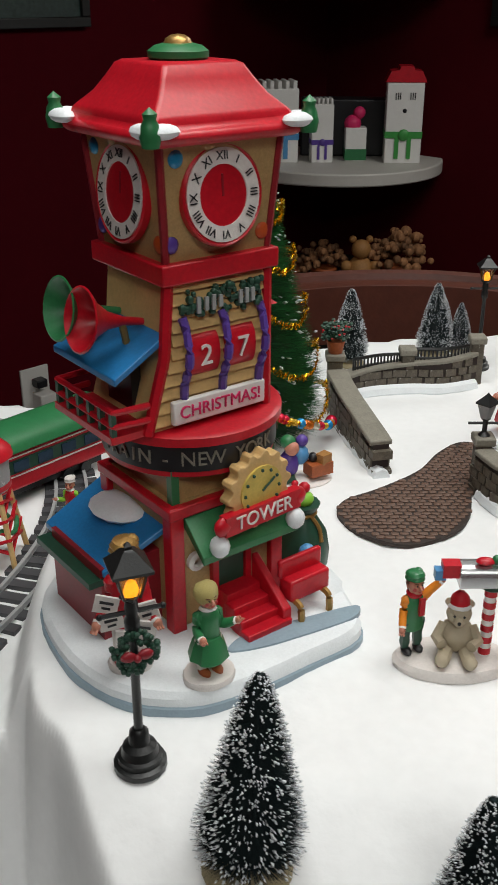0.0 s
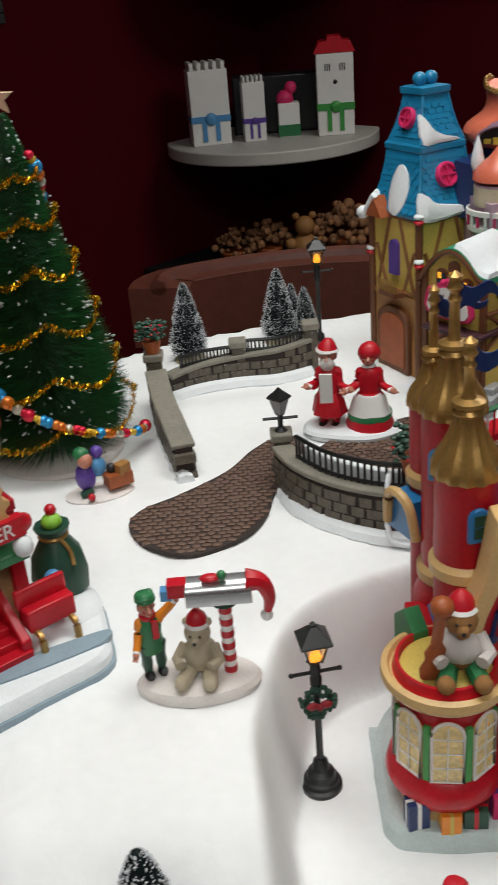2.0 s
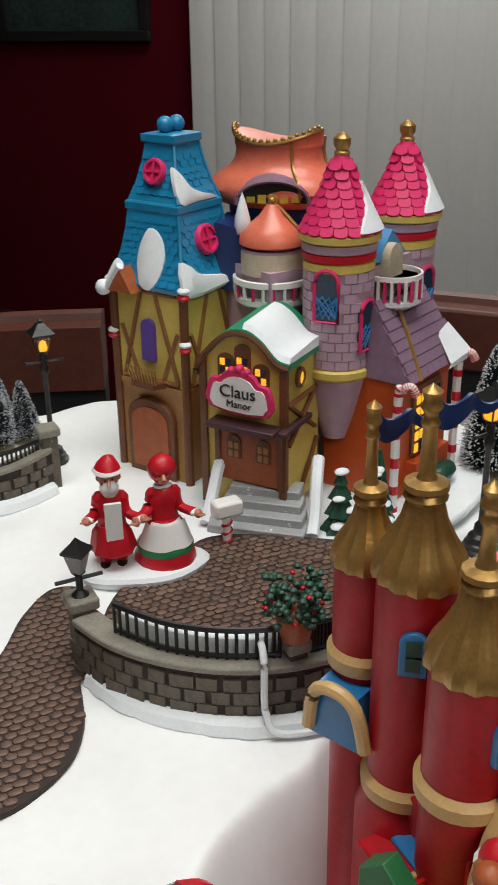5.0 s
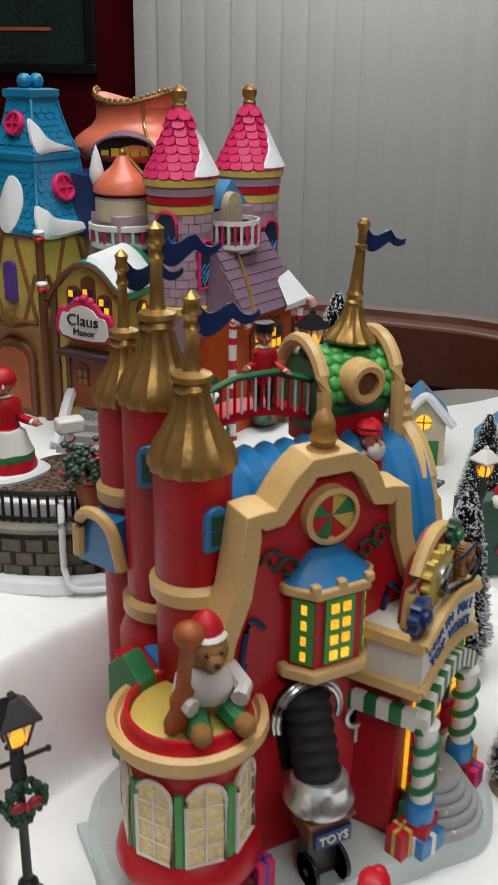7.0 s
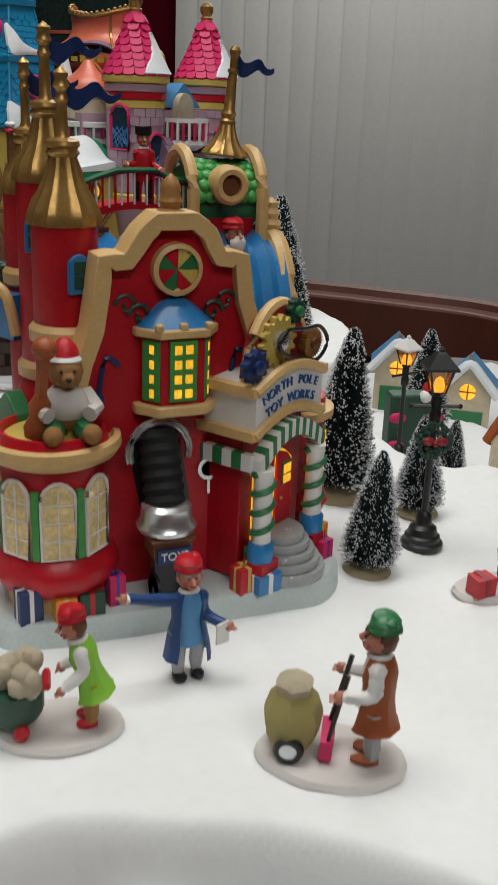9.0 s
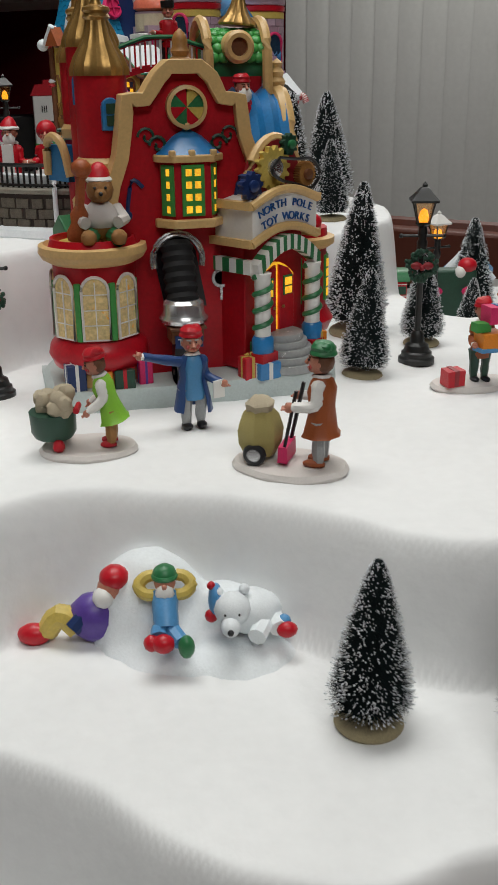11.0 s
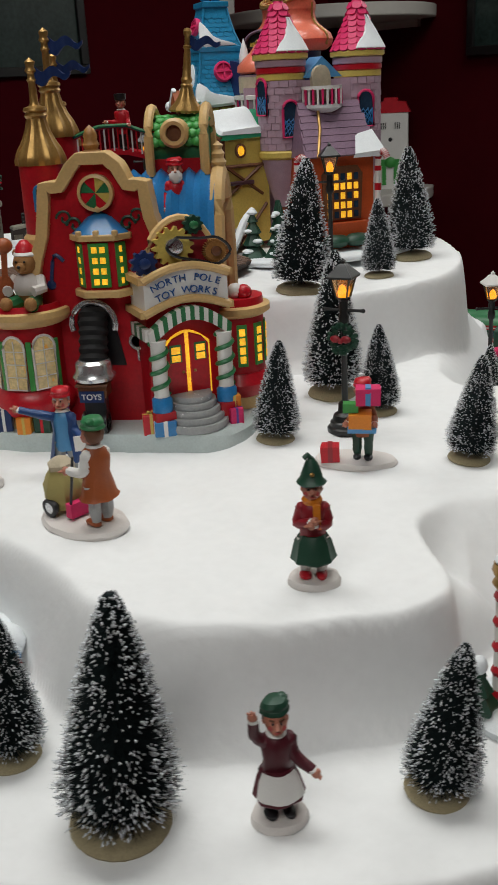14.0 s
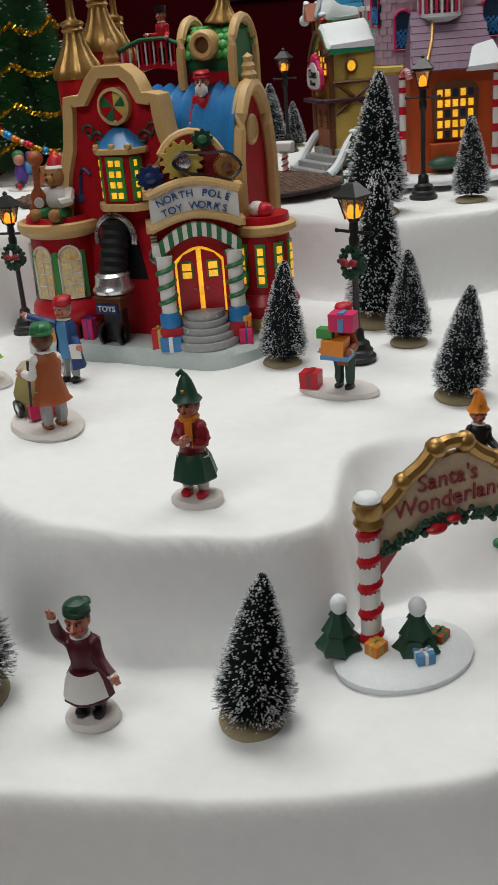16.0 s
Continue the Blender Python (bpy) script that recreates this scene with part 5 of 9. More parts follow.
# corner house with the mansard
CXY = wx(0.333, 0.908)
CF = -107.0                               # the corner that faces the path
house = part("corner_house", Mesh(OCHRE).at(CXY).lathe([(0.0475, ZM), (0.0475, 1.012), (0.049, 1.014), (0.049, 1.018)], 4, a0=CF, a1=CF + 360), MN)
part("upper_storey", Mesh(YELLOW).at(CXY).lathe([(0.0465, 1.018), (0.0470, 1.094)], 4, a0=CF, a1=CF + 360), house, "yellow half-timbered upper storey")
ROOFP = [(0.0505, 1.0895), (0.0518, 1.0925), (0.0465, 1.100), (0.0405, 1.114), (0.0360, 1.130), (0.0338, 1.143)]
UPPER = [(0.0330, 1.150), (0.0268, 1.162), (0.0218, 1.176), (0.0188, 1.188)]
man = part("mansard_roof", Mesh(TEAL).at(CXY).lathe(ROOFP + [(0.0352, 1.1440), (0.0352, 1.1485), (0.0335, 1.150)] + UPPER + [(0.0215, 1.1895), (0.0215, 1.1945), (0.016, 1.1955)], 4, a0=CF, a1=CF + 360), house, "turquoise shingled mansard roof", bevel=0.0008)
for k in (-1, 1):
    part("chimney_pot", Mesh(TEAL).at(CXY @ pose(0, 0, 0, 0, 0, CF + 135)).ball((0.0062 * k, 0, 1.2005), 0.0060), man)
part("ridge_roll", Mesh(TEAL).at(CXY @ pose(0, 0, 0, 0, 0, CF)).tube([(r + 0.0002, 0, z) for r, z in ROOFP], 0.0014, 6).tube([(r + 0.0002, 0, z) for r, z in UPPER], 0.0013, 6), man)
part("ridge_roll", Mesh(TEAL).at(CXY @ pose(0, 0, 0, 0, 0, CF + 90)).tube([(r + 0.0002, 0, z) for r, z in ROOFP], 0.0014, 6).tube([(r + 0.0002, 0, z) for r, z in UPPER], 0.0013, 6), man)


def roof_radius(z):
    """Corner radius of the mansard at a height."""
    prof = ROOFP if z < 1.144 else UPPER
    return float(np.interp(z, [p[1] for p in prof], [p[0] for p in prof]))


shing = Mesh(TEAL).prism([(-0.0036, 0.0026), (-0.0036, -0.0014), (-0.0018, -0.0026), (0.0018, -0.0026), (0.0036, -0.0014), (0.0036, 0.0026)], -0.0010, 0.0008, "y").mesh("shingle")
for face in range(4):
    an = CF - 45 + 90 * face
    for r in range(19):
        z = 1.0955 + r * 0.0047
        if z > 1.186 or 1.1415 < z < 1.1525:
            continue
        rad = roof_radius(z) * 0.7071
        slope = math.degrees(math.atan2((roof_radius(z - 0.002) - roof_radius(z + 0.002)) * 0.7071, 0.004))
        n = max(3, int(rad * 2 * 0.93 / 0.0074))
        for k in range(n):
            off = (k + 0.5 + (0.25 if r % 2 else -0.25) - n / 2) * 2 * rad * 0.93 / (n + 0.5)
            o = new("shingle", shing)
            o.parent = man
            o.matrix_basis = CXY @ pose(rad * math.cos(radians(an)), rad * math.sin(radians(an)), z, 0, 0, an + 90) @ pose(off, 0.0004, 0, -slope - 5)
for an, z, r in ((CF - 45, 1.170, 0.0092), (CF + 45, 1.123, 0.0110)):
    rad = roof_radius(z) * 0.7071 + 0.001
    m = CXY @ pose(rad * math.cos(radians(an)), rad * math.sin(radians(an)), z, 0, 0, an + 90) @ pose(0, 0, 0, 74)
    w = part("round_dormer", Mesh(PINK).at(m).lathe([(r, -0.004), (r, 0.003), (r * 0.92, 0.0042), (r * 0.76, 0.0042), (r * 0.72, 0.002), (0, 0.002)], 26), man, "pink round window")
    part("muntin", Mesh(PINK).at(m).box((0, 0, 0.003), (r * 1.5, 0.0016, 0.0018)).box((0, 0, 0.003), (0.0016, r * 1.5, 0.0018)), w)
SNOWS = ((CF - 45, ((-0.002, 1.132), (0.010, 1.127), (0.015, 1.112), (0.011, 1.096), (0.003, 1.090), (-0.006, 1.097), (-0.010, 1.114))),
         (CF + 45, ((-0.031, 1.112), (-0.024, 1.1065), (-0.014, 1.1015), (-0.002, 1.099), (0.016, 1.0955), (0.033, 1.091), (0.010, 1.0885), (-0.034, 1.0885))),
         (CF + 45, ((-0.0205, 1.173), (-0.0155, 1.171), (-0.008, 1.161), (0.004, 1.155), (0.019, 1.1505), (-0.004, 1.1500), (-0.0215, 1.1505))),
         (CF - 45, ((-0.030, 1.108), (-0.022, 1.103), (-0.024, 1.093), (-0.033, 1.089), (-0.036, 1.096))))
for an, ps in SNOWS:
    ps = spline(ps, 3, True)
    n6 = len(ps)
    cu_, cz_ = sum(p[0] for p in ps) / n6, sum(p[1] for p in ps) / n6
    vs = [(x, -roof_radius(z) * 0.7071 + 0.001, z) for x, z in ps] + [(x, -roof_radius(z) * 0.7071 - 0.0016, z) for x, z in ps]
    inner = [(cu_ + (x - cu_) * 0.72, cz_ + (z - cz_) * 0.72) for x, z in ps]
    vs += [(x, -roof_radius(z) * 0.7071 - 0.0032, z) for x, z in inner]
    part("snow_patch", Mesh(SNOWP).at(CXY @ pose(0, 0, 0, 0, 0, an + 90)).put(vs, [(q * n6 + i, q * n6 + (i + 1) % n6, (q + 1) * n6 + (i + 1) % n6, (q + 1) * n6 + i) for q in (0, 1) for i in range(n6)] + [tuple(range(2 * n6, 3 * n6))]), man, "white painted snow")
# timber, door, balcony of the corner house
for an in (CF - 45, CF + 45):
    m = CXY @ pose(0, 0, 0, 0, 0, an + 90)
    d = -0.0335
    for x0, x1, z0, z1 in ((-0.026, -0.006, 1.022, 1.090), (0.026, 0.006, 1.022, 1.090), (-0.012, -0.027, 1.022, 1.060), (0.012, 0.027, 1.022, 1.060), (-0.027, 0.027, 1.021, 1.021), (-0.027, 0.027, 1.088, 1.088)):
        part("timber", Mesh(TIMBER).at(m).tube([(x0, d, z0), (x1, d, z1)], 0.0018, 5), house, "tan-brown timber")
for vx in (CF, CF - 90, CF + 90):
    part("corner_post", Mesh(WOODB).at(CXY).tube([(0.0475 * math.cos(radians(vx)), 0.0475 * math.sin(radians(vx)), ZM), (0.0475 * math.cos(radians(vx)), 0.0475 * math.sin(radians(vx)), 1.090)], 0.0036, 8), house, "dark brown corner post")
    for z, mt in ((1.050, BRED), (1.054, SNOWP), (1.0885, BRED), (1.0935, SNOWP)):
        part("post_cap", Mesh(mt).at(CXY).ball((0.0490 * math.cos(radians(vx)), 0.0490 * math.sin(radians(vx)), z), 0.0046, sz=0.6), house)
m = CXY @ pose(0, 0, 0, 0, 0, CF + 45) @ pose(0, -0.0036, 0)
arc = [(0.023 * math.cos(a), 0.990 + 0.016 * math.sin(a)) for a in np.linspace(0, math.pi, 12)] + [(-0.023, 0.943), (0.023, 0.943)]
dw = part("arched_door", Mesh(WOODB).at(m).prism(arc, -0.0345, -0.029, "y"), house, "brown arched carved door", bevel=0.001)
part("door_panel", Mesh(RUST).at(m).prism([(x * 0.78, 0.973 + (z - 0.973) * 0.8) for x, z in arc], -0.0355, -0.030, "y"), dw)
bw_ = part("upper_window", Mesh(PURPLE).at(m).prism([(0.006 * math.cos(a), 1.062 + 0.006 * math.sin(a)) for a in np.linspace(0, math.pi, 8)] + [(-0.006, 1.036), (0.006, 1.036)], -0.033, -0.029, "y"), house, "purple arched window")
bal = part("balcony", Mesh(WOODB).at(m @ pose(0, -0.03, 0)).prism([(-0.015, 0), (-0.011, -0.011), (0.011, -0.011), (0.015, 0)], 1.017, 1.021), house, "small brown balcony")
for k in range(9):
    u = -0.012 + 0.003 * k
    part("baluster", Mesh(GOLD).at(m @ pose(0, -0.03, 0)).tube([(u, -0.0095, 1.021), (u * 1.1, -0.0115, 1.033)], 0.0008, 5), bal)
gb_ = part("front_gable", Mesh(RUST).at(m).prism([(-0.026, 1.088), (-0.004, 1.088), (-0.015, 1.106)], -0.043, -0.030, "y"), house, "small rust gable")
part("gable_snow", Mesh(SNOWP).at(m).tube([(-0.031, -0.041, 1.087), (-0.015, -0.041, 1.107)], 0.0032, 6).ball((-0.033, -0.041, 1.089), 0.006), gb_)
# centre house with the curved green roof
CA = -54.0
CM = wx(0.337, 0.803, 0, CA) @ Matrix.Diagonal((1.0, 0.88, 1, 1))
ST = wx(0.353, 0.806, 0, -41)
centre = part("centre_house", Mesh(YELLOW).at(CM).box((0, 0.03, 1.005), (0.064, 0.06, 0.11)), MN)
top = [(-0.032, 1.044), (-0.030, 1.052), (-0.020, 1.066), (-0.008, 1.076), (0.004, 1.077), (0.014, 1.071), (0.024, 1.060), (0.032, 1.058)]
top = spline(top, 4)
part("gable_front", Mesh(YELLOW).at(CM).prism([(-0.032, 1.0)] + [(0.032, 1.0)] + list(reversed(top)), -0.0005, 0.02, "y"), centre)
rr = Mesh(GREEN)
roofline = [(x * 1.12, z + 0.003) for x, z in top]
nr = len(roofline)
vs = [(x, -0.005, z) for x, z in roofline] + [(x, 0.062, z + 0.004) for x, z in roofline] + [(x, -0.005, z - 0.005) for x, z in roofline] + [(x, 0.062, z - 0.003) for x, z in roofline]
part("green_roof", Mesh(mat("sea_green_roof", (0.02, 0.27, 0.13), 0.4, var=0.2, scale=90, bump=0.0004)).at(CM).put(vs, [(i, i + 1, nr + i + 1, nr + i) for i in range(nr - 1)] + [(2 * nr + i + 1, 2 * nr + i, 3 * nr + i, 3 * nr + i + 1) for i in range(nr - 1)] + [(i + 1, i, 2 * nr + i, 2 * nr + i + 1) for i in range(nr - 1)] + [(0, nr, 3 * nr, 2 * nr), (nr - 1, 3 * nr - 1, 4 * nr - 1, 2 * nr - 1)]), centre, "curved green roof")
sn = roofline[nr // 2 + 1:]
ns = len(sn)
part("roof_snow", Mesh(SNOWP).at(CM).put([(x * 1.01, -0.004, z + 0.0005) for x, z in sn] + [(x, -0.001, z + 0.004) for x, z in sn] + [(x, 0.05, z + 0.007) for x, z in sn] + [(x * 1.01, 0.055, z) for x, z in sn], [(j * ns + i, j * ns + i + 1, (j + 1) * ns + i + 1, (j + 1) * ns + i) for j in range(3) for i in range(ns - 1)] + [(ns - 1, 2 * ns - 1, 3 * ns - 1, 4 * ns - 1), (0, 3 * ns, 2 * ns, ns)]), centre, "snow lying on the roof")
part("bargeboard", Mesh(WOODB).at(CM).tube([(x, -0.0045, z - 0.003) for x, z in roofline], 0.0022, 6), centre, "brown bargeboard")
for x in (-0.031, 0.031):
    part("corner_post", Mesh(WOODB).at(CM).box((x, -0.001, 1.002), (0.005, 0.005, 0.112)), centre)
for x, zt, h in ((-0.013, 1.060, 0.020), (0.0, 1.068, 0.026), (0.014, 1.056, 0.020)):
    ar = [(0.0045 * math.cos(a) + x, zt - 0.004 + 0.0045 * math.sin(a)) for a in np.linspace(0, math.pi, 8)] + [(x - 0.0045, zt - h), (x + 0.0045, zt - h)]
    w = part("arched_window", Mesh(WOODB).at(CM).prism([(x + (q - x) * 1.35, z + (0.001 if z > zt - h else -0.001)) for q, z in ar], -0.002, 0.001, "y"), centre, "brown arched lit window")
    for r in range(3):
        for k in (-1, 1):
            part("pane", Mesh(GLOW if (r + k) % 3 else DGLASS).at(CM).box((x + k * 0.0022, -0.0024, zt - h + 0.0035 + r * 0.006), (0.0034, 0.001, 0.0046)), w)
hood = part("door_hood", Mesh(mat("dark_brown_hood", (0.06, 0.022, 0.03), 0.5, var=0.2)).at(CM).box((0.004, -0.009, 1.013), (0.052, 0.018, 0.004)).box((0.034, 0.012, 1.013), (0.006, 0.05, 0.004)), centre, "dark brown door hood", bevel=0.0008)
door = part("front_door", Mesh(RUST).at(CM).box((0.005, -0.0015, 0.990), (0.046, 0.004, 0.044)), centre, "double brown front door", bevel=0.0006)
for x in (-0.0195, 0.0295):
    part("door_frame", Mesh(WOODB).at(CM).box((x, -0.002, 0.990), (0.004, 0.006, 0.046)), door)
for x in (-0.0065, 0.0165):
    w = part("door_window", Mesh(WOODB).at(CM).prism([(x + 0.0055 * math.cos(a), 0.998 + 0.0055 * math.sin(a)) for a in np.linspace(0, math.pi, 8)] + [(x - 0.0055, 0.986), (x + 0.0055, 0.986)], -0.0045, -0.003, "y"), door)
    for r in range(2):
        for k in (-1, 1):
            part("pane", Mesh(OCHRE).at(CM).box((x + k * 0.0023, -0.0048, 0.9895 + r * 0.0065), (0.0034, 0.001, 0.005)), w)
for s0, s1 in (((0.0335, 0.002, 1.0), (0.0335, 0.05, 1.03)), ((0.0335, 0.05, 1.0), (0.0335, 0.002, 1.03)), ((0.0335, 0.0, 1.03), (0.0335, 0.06, 1.03)), ((0.0335, 0.01, 0.945), (0.0335, 0.055, 0.99))):
    part("timber", Mesh(WOODB).at(CM).tube([s0, s1], 0.0019, 5), centre)
pm = CM @ pose(0.0325, 0.022, 1.045, 0, 90)
pw = part("porthole", Mesh(WOODB).at(pm).lathe([(0.0072, -0.001), (0.0072, 0.002), (0.0052, 0.003), (0.005, 0.001)], 18), centre, "round brown porthole")
part("porthole_glass", Mesh(GLOW).at(pm).lathe([(0.0052, -0.0005), (0.0052, 0.0012), (0, 0.0014)], 14), pw)
# hanging sign
SM = wx(0.331, 0.797, 1.036, CA) @ Matrix.Diagonal((0.86, 1, 0.84, 1))
sb = [(-0.026, -0.013), (0.026, -0.015), (0.027, 0.008), (0.018, 0.011), (0.012, 0.018), (0.0, 0.022), (-0.012, 0.019), (-0.018, 0.013), (-0.026, 0.011)]
sg_ = part("house_sign", Mesh(PINK).at(SM).prism(spline(sb, 3, True), -0.002, 0.002, "y"), centre, "white and pink shaped name sign", bevel=0.0006)
part("sign_face", Mesh(WHITE).at(SM).prism(spline([(x * 0.84, z * 0.78 - 0.001) for x, z in sb], 3, True), -0.003, -0.0018, "y"), sg_, "white sign face")
lettering("Claus", 0.0145, BLACK, SM @ pose(0, -0.0034, 0.003, 90), sg_)
lettering("Manor", 0.0085, BLACK, SM @ pose(0.001, -0.0034, -0.0075, 90), sg_)
part("sign_scroll", Mesh(PINK).at(SM).ball((0, 0, 0.022), 0.004).ball((-0.007, 0, 0.020), 0.0032).ball((0.007, 0, 0.020), 0.0032), sg_)
# steps and plaza front
for k in range(4):
    part("step", Mesh(GREY).at(ST).box((0.006, -0.012 - 0.009 * k, 0.942 + (0.966 - 0.942) * (3 - k) / 4 + 0.003), (0.050 + 0.006 * k, 0.018, 0.0075)), centre, bevel=0.0008)
for sx in (-0.028, 0.040):
    part("stair_snow", Mesh(SNOWP).at(ST).tube(spline([(sx, 0.0, 0.985), (sx * 1.05, -0.015, 0.975), (sx * 1.1, -0.03, 0.955), (sx * 1.12, -0.042, 0.946)], 4), 0.0045, 8), centre, "snow covered stair cheek")

# turrets
PBR = [None]


def pink_turret(x, y, wins):
    t = part("round_turret", Mesh(LILAC).at(wx(x, y)).lathe([(0.009, 0.985), (0.016, 1.005), (0.0225, 1.030), (0.0236, 1.038), (0.0236, 1.112)], 32), MN, "lilac brick round turret")
    part("yellow_ring", Mesh(YELLOW).at(wx(x, y)).lathe([(0.0238, 1.034), (0.0262, 1.0365), (0.0262, 1.041), (0.0238, 1.043)], 32), t, "yellow ring")
    for z0, z1, r, mt in ((1.1105, 1.1175, 0.0250, YELLOW), (1.1175, 1.1235, 0.0256, BRED), (1.1235, 1.1305, 0.0262, LILAC), (1.1305, 1.1365, 0.0284, YELLOW)):
        part("cornice_ring", Mesh(mt).at(wx(x, y)).lathe([(r * 0.95, z0), (r, z0 + 0.001), (r, z1 - 0.001), (r * 0.95, z1)], 32), t)
    if PBR[0] is None:
        PBR[0] = Mesh(LILAC).box((0, 0, 0), (0.0088, 0.0016, 0.0062)).mesh("brick")
    for c in range(10):
        z = 1.0465 + c * 0.0068
        for k in range(16):
            a = 360 * (k + 0.5 * (c % 2)) / 16
            if any(abs((a - wa + 180) % 360 - 180) < 22 and abs(z - wz) < 0.022 for wa, wz in wins):
                continue
            o = new("brick", PBR[0])
            o.parent = t
            o.matrix_basis = wx(x, y) @ pose(0.0236 * math.cos(radians(a)), 0.0236 * math.sin(radians(a)), z, 0, 0, a + 90 + (k * 7 % 5 - 2) * 0.5)
    for wa, wz in wins:
        m = wx(x, y) @ pose(0.0232 * math.cos(radians(wa)), 0.0232 * math.sin(radians(wa)), wz, 0, 0, wa + 90)
        ar = [(0.0085 * math.cos(a), 0.009 + 0.0085 * math.sin(a)) for a in np.linspace(0, math.pi, 9)] + [(-0.0085, -0.018), (0.0085, -0.018)]
        w = part("arched_window", Mesh(DGLASS).at(m).prism(ar, -0.0012, 0.004, "y"), t, "dark blue arched window in pink frame")
        part("window_frame", Mesh(PINK).at(m).tube([(x_, -0.0015, z_) for x_, z_ in ar + [ar[0]]], 0.0015, 6), w, "pink frame")
        gg = Mesh(BLUE).at(m)
        for k in range(-3, 4):
            gg.tube([(max(-0.008, k * 0.005 - 0.008), -0.0018, -0.016 + max(0, -0.008 - (k * 0.005 - 0.008))), (min(0.008, k * 0.005 + 0.008), -0.0018, -0.016 + 0.016)], 0.0005, 4)
            gg.tube([(max(-0.008, k * 0.005 - 0.008), -0.0018, 0.0), (min(0.008, k * 0.005 + 0.008), -0.0018, -0.016)], 0.0005, 4)
        part("lattice", gg, w)
    cone = part("cone_roof", Mesh(PINK).at(wx(x, y)).lathe([(0.0262, 1.1355), (0.0266, 1.1375), (0.0185, 1.1525), (0.0108, 1.1685), (0.0062, 1.182), (0.0045, 1.186)], 32), t, "hot pink shingled cone roof")
    for r in range(8):
        z = 1.1395 + r * 0.0057
        rad = np.interp(z, [1.1375, 1.1525, 1.1685, 1.184], [0.0270, 0.0190, 0.0113, 0.0060])
        n = max(6, int(rad * 2 * math.pi / 0.0088))
        sh = Mesh(PINK).prism([(-0.0043, 0.0034), (-0.0046, -0.0022), (-0.003, -0.0036), (0.0, -0.0040), (0.003, -0.0036), (0.0046, -0.0022), (0.0043, 0.0034)], -0.0011, 0.0009, "y").mesh("shingle")
        for k in range(n):
            a = 360 * (k + 0.5 * (r % 2)) / n
            o = new("shingle", sh)
            o.parent = cone
            o.matrix_basis = wx(x, y) @ pose(rad * math.cos(radians(a)), rad * math.sin(radians(a)), z, 0, 0, a + 90) @ pose(0, 0, 0, -33)
    g = Mesh(SNOWP).at(wx(x, y))
    n = 16
    vs, fs = [], []
    for j, z in enumerate((1.137, 1.1385, 1.1445, 1.153, 1.162, 1.170)):
        lim = (58, 57, 44, 30, 19, 6)[j]
        for k in range(n + 1):
            a = radians(-42 + lim * (2 * k / n - 1) + 4 * math.sin(j * 2 + k))
            rad = np.interp(z, [1.1375, 1.1525, 1.1685, 1.184], [0.0286, 0.0206, 0.0128, 0.0062]) + (0.0016 if 0 < k < n else -0.002) - (0.003 if j == 0 else 0)
            vs.append((rad * math.cos(a), rad * math.sin(a), z))
    for j in range(5):
        for k in range(n):
            fs.append((j * (n + 1) + k, j * (n + 1) + k + 1, (j + 1) * (n + 1) + k + 1, (j + 1) * (n + 1) + k))
    part("roof_snow", g.put(vs, fs), cone, "snow drift on the cone")
    part("gold_finial", Mesh(GOLD).at(wx(x, y)).lathe([(0.0046, 1.184), (0.0055, 1.187), (0.004, 1.1885), (0.0058, 1.192), (0.0058, 1.196), (0.003, 1.199), (0, 1.2)], 14), t, "gold ball finial")
    return t


pink_turret(0.4145, 0.811, ((-140, 1.096), (-64, 1.074)))
pink_turret(0.4925, 0.850, ((-142, 1.084), (-70, 1.080)))
# orange shop between and below
OA = 27.0
OM = wx(0.473, 0.784, 0, OA)
shop = part("shop_front", Mesh(ORANGE).at(OM).box((0, 0.03, 0.989), (0.080, 0.06, 0.094)), MN, "orange shop front", bevel=0.001)
part("window_box", Mesh(ORANGE).at(OM).box((0.004, -0.004, 0.962), (0.052, 0.010, 0.016)), shop, bevel=0.001)
sw = part("shop_window", Mesh(WOODB).at(OM).prism([(-0.018, 0.972), (0.024, 0.972), (0.026, 1.018), (0.020, 1.026), (-0.014, 1.026), (-0.020, 1.018)], -0.0022, 0.001, "y"), shop, "dark lit shop window")
for r in range(5):
    for k in range(5):
        part("pane", Mesh(GLOW if (r * 7 + k * 5 + r * k * 3) % 7 < 4 else DGLASS).at(OM).box((-0.012 + k * 0.0075, -0.0026, 0.9775 + r * 0.0095), (0.0048, 0.001, 0.0066)), sw)
part("greenery", Mesh(DGREEN).at(OM).ball((-0.01, -0.012, 0.952), 0.010, sx=1.6, sz=0.7).ball((0.014, -0.012, 0.952), 0.010, sx=1.6, sz=0.7), shop, "dark green bushes")
rs = part("shingle_roof", Mesh(MAUVE).at(OM).put([(-0.042, -0.010, 1.036), (0.042, -0.010, 1.036), (0.034, 0.026, 1.088), (-0.034, 0.026, 1.088), (-0.042, 0.03, 1.036), (0.042, 0.03, 1.036)], [(0, 1, 2, 3), (1, 5, 2), (0, 3, 4), (0, 4, 5, 1)]), shop, "purple-grey shingled roof")
sh = Mesh(MAUVE).box((0, 0, 0), (0.0088, 0.002, 0.0072)).mesh("shingle")
for r in range(8):
    u = (r + 0.5) / 8
    wdt = 0.042 - 0.008 * u
    n = 9
    for k in range(n):
        o = new("shingle", sh)
        o.parent = rs
        o.matrix_basis = OM @ pose(-wdt + 2 * wdt * (k + 0.5 + 0.2 * (r % 2)) / (n + 0.2), -0.0105 + 0.036 * u, 1.0365 + 0.052 * u, -35 + (k * 3 % 4) * 0.6)
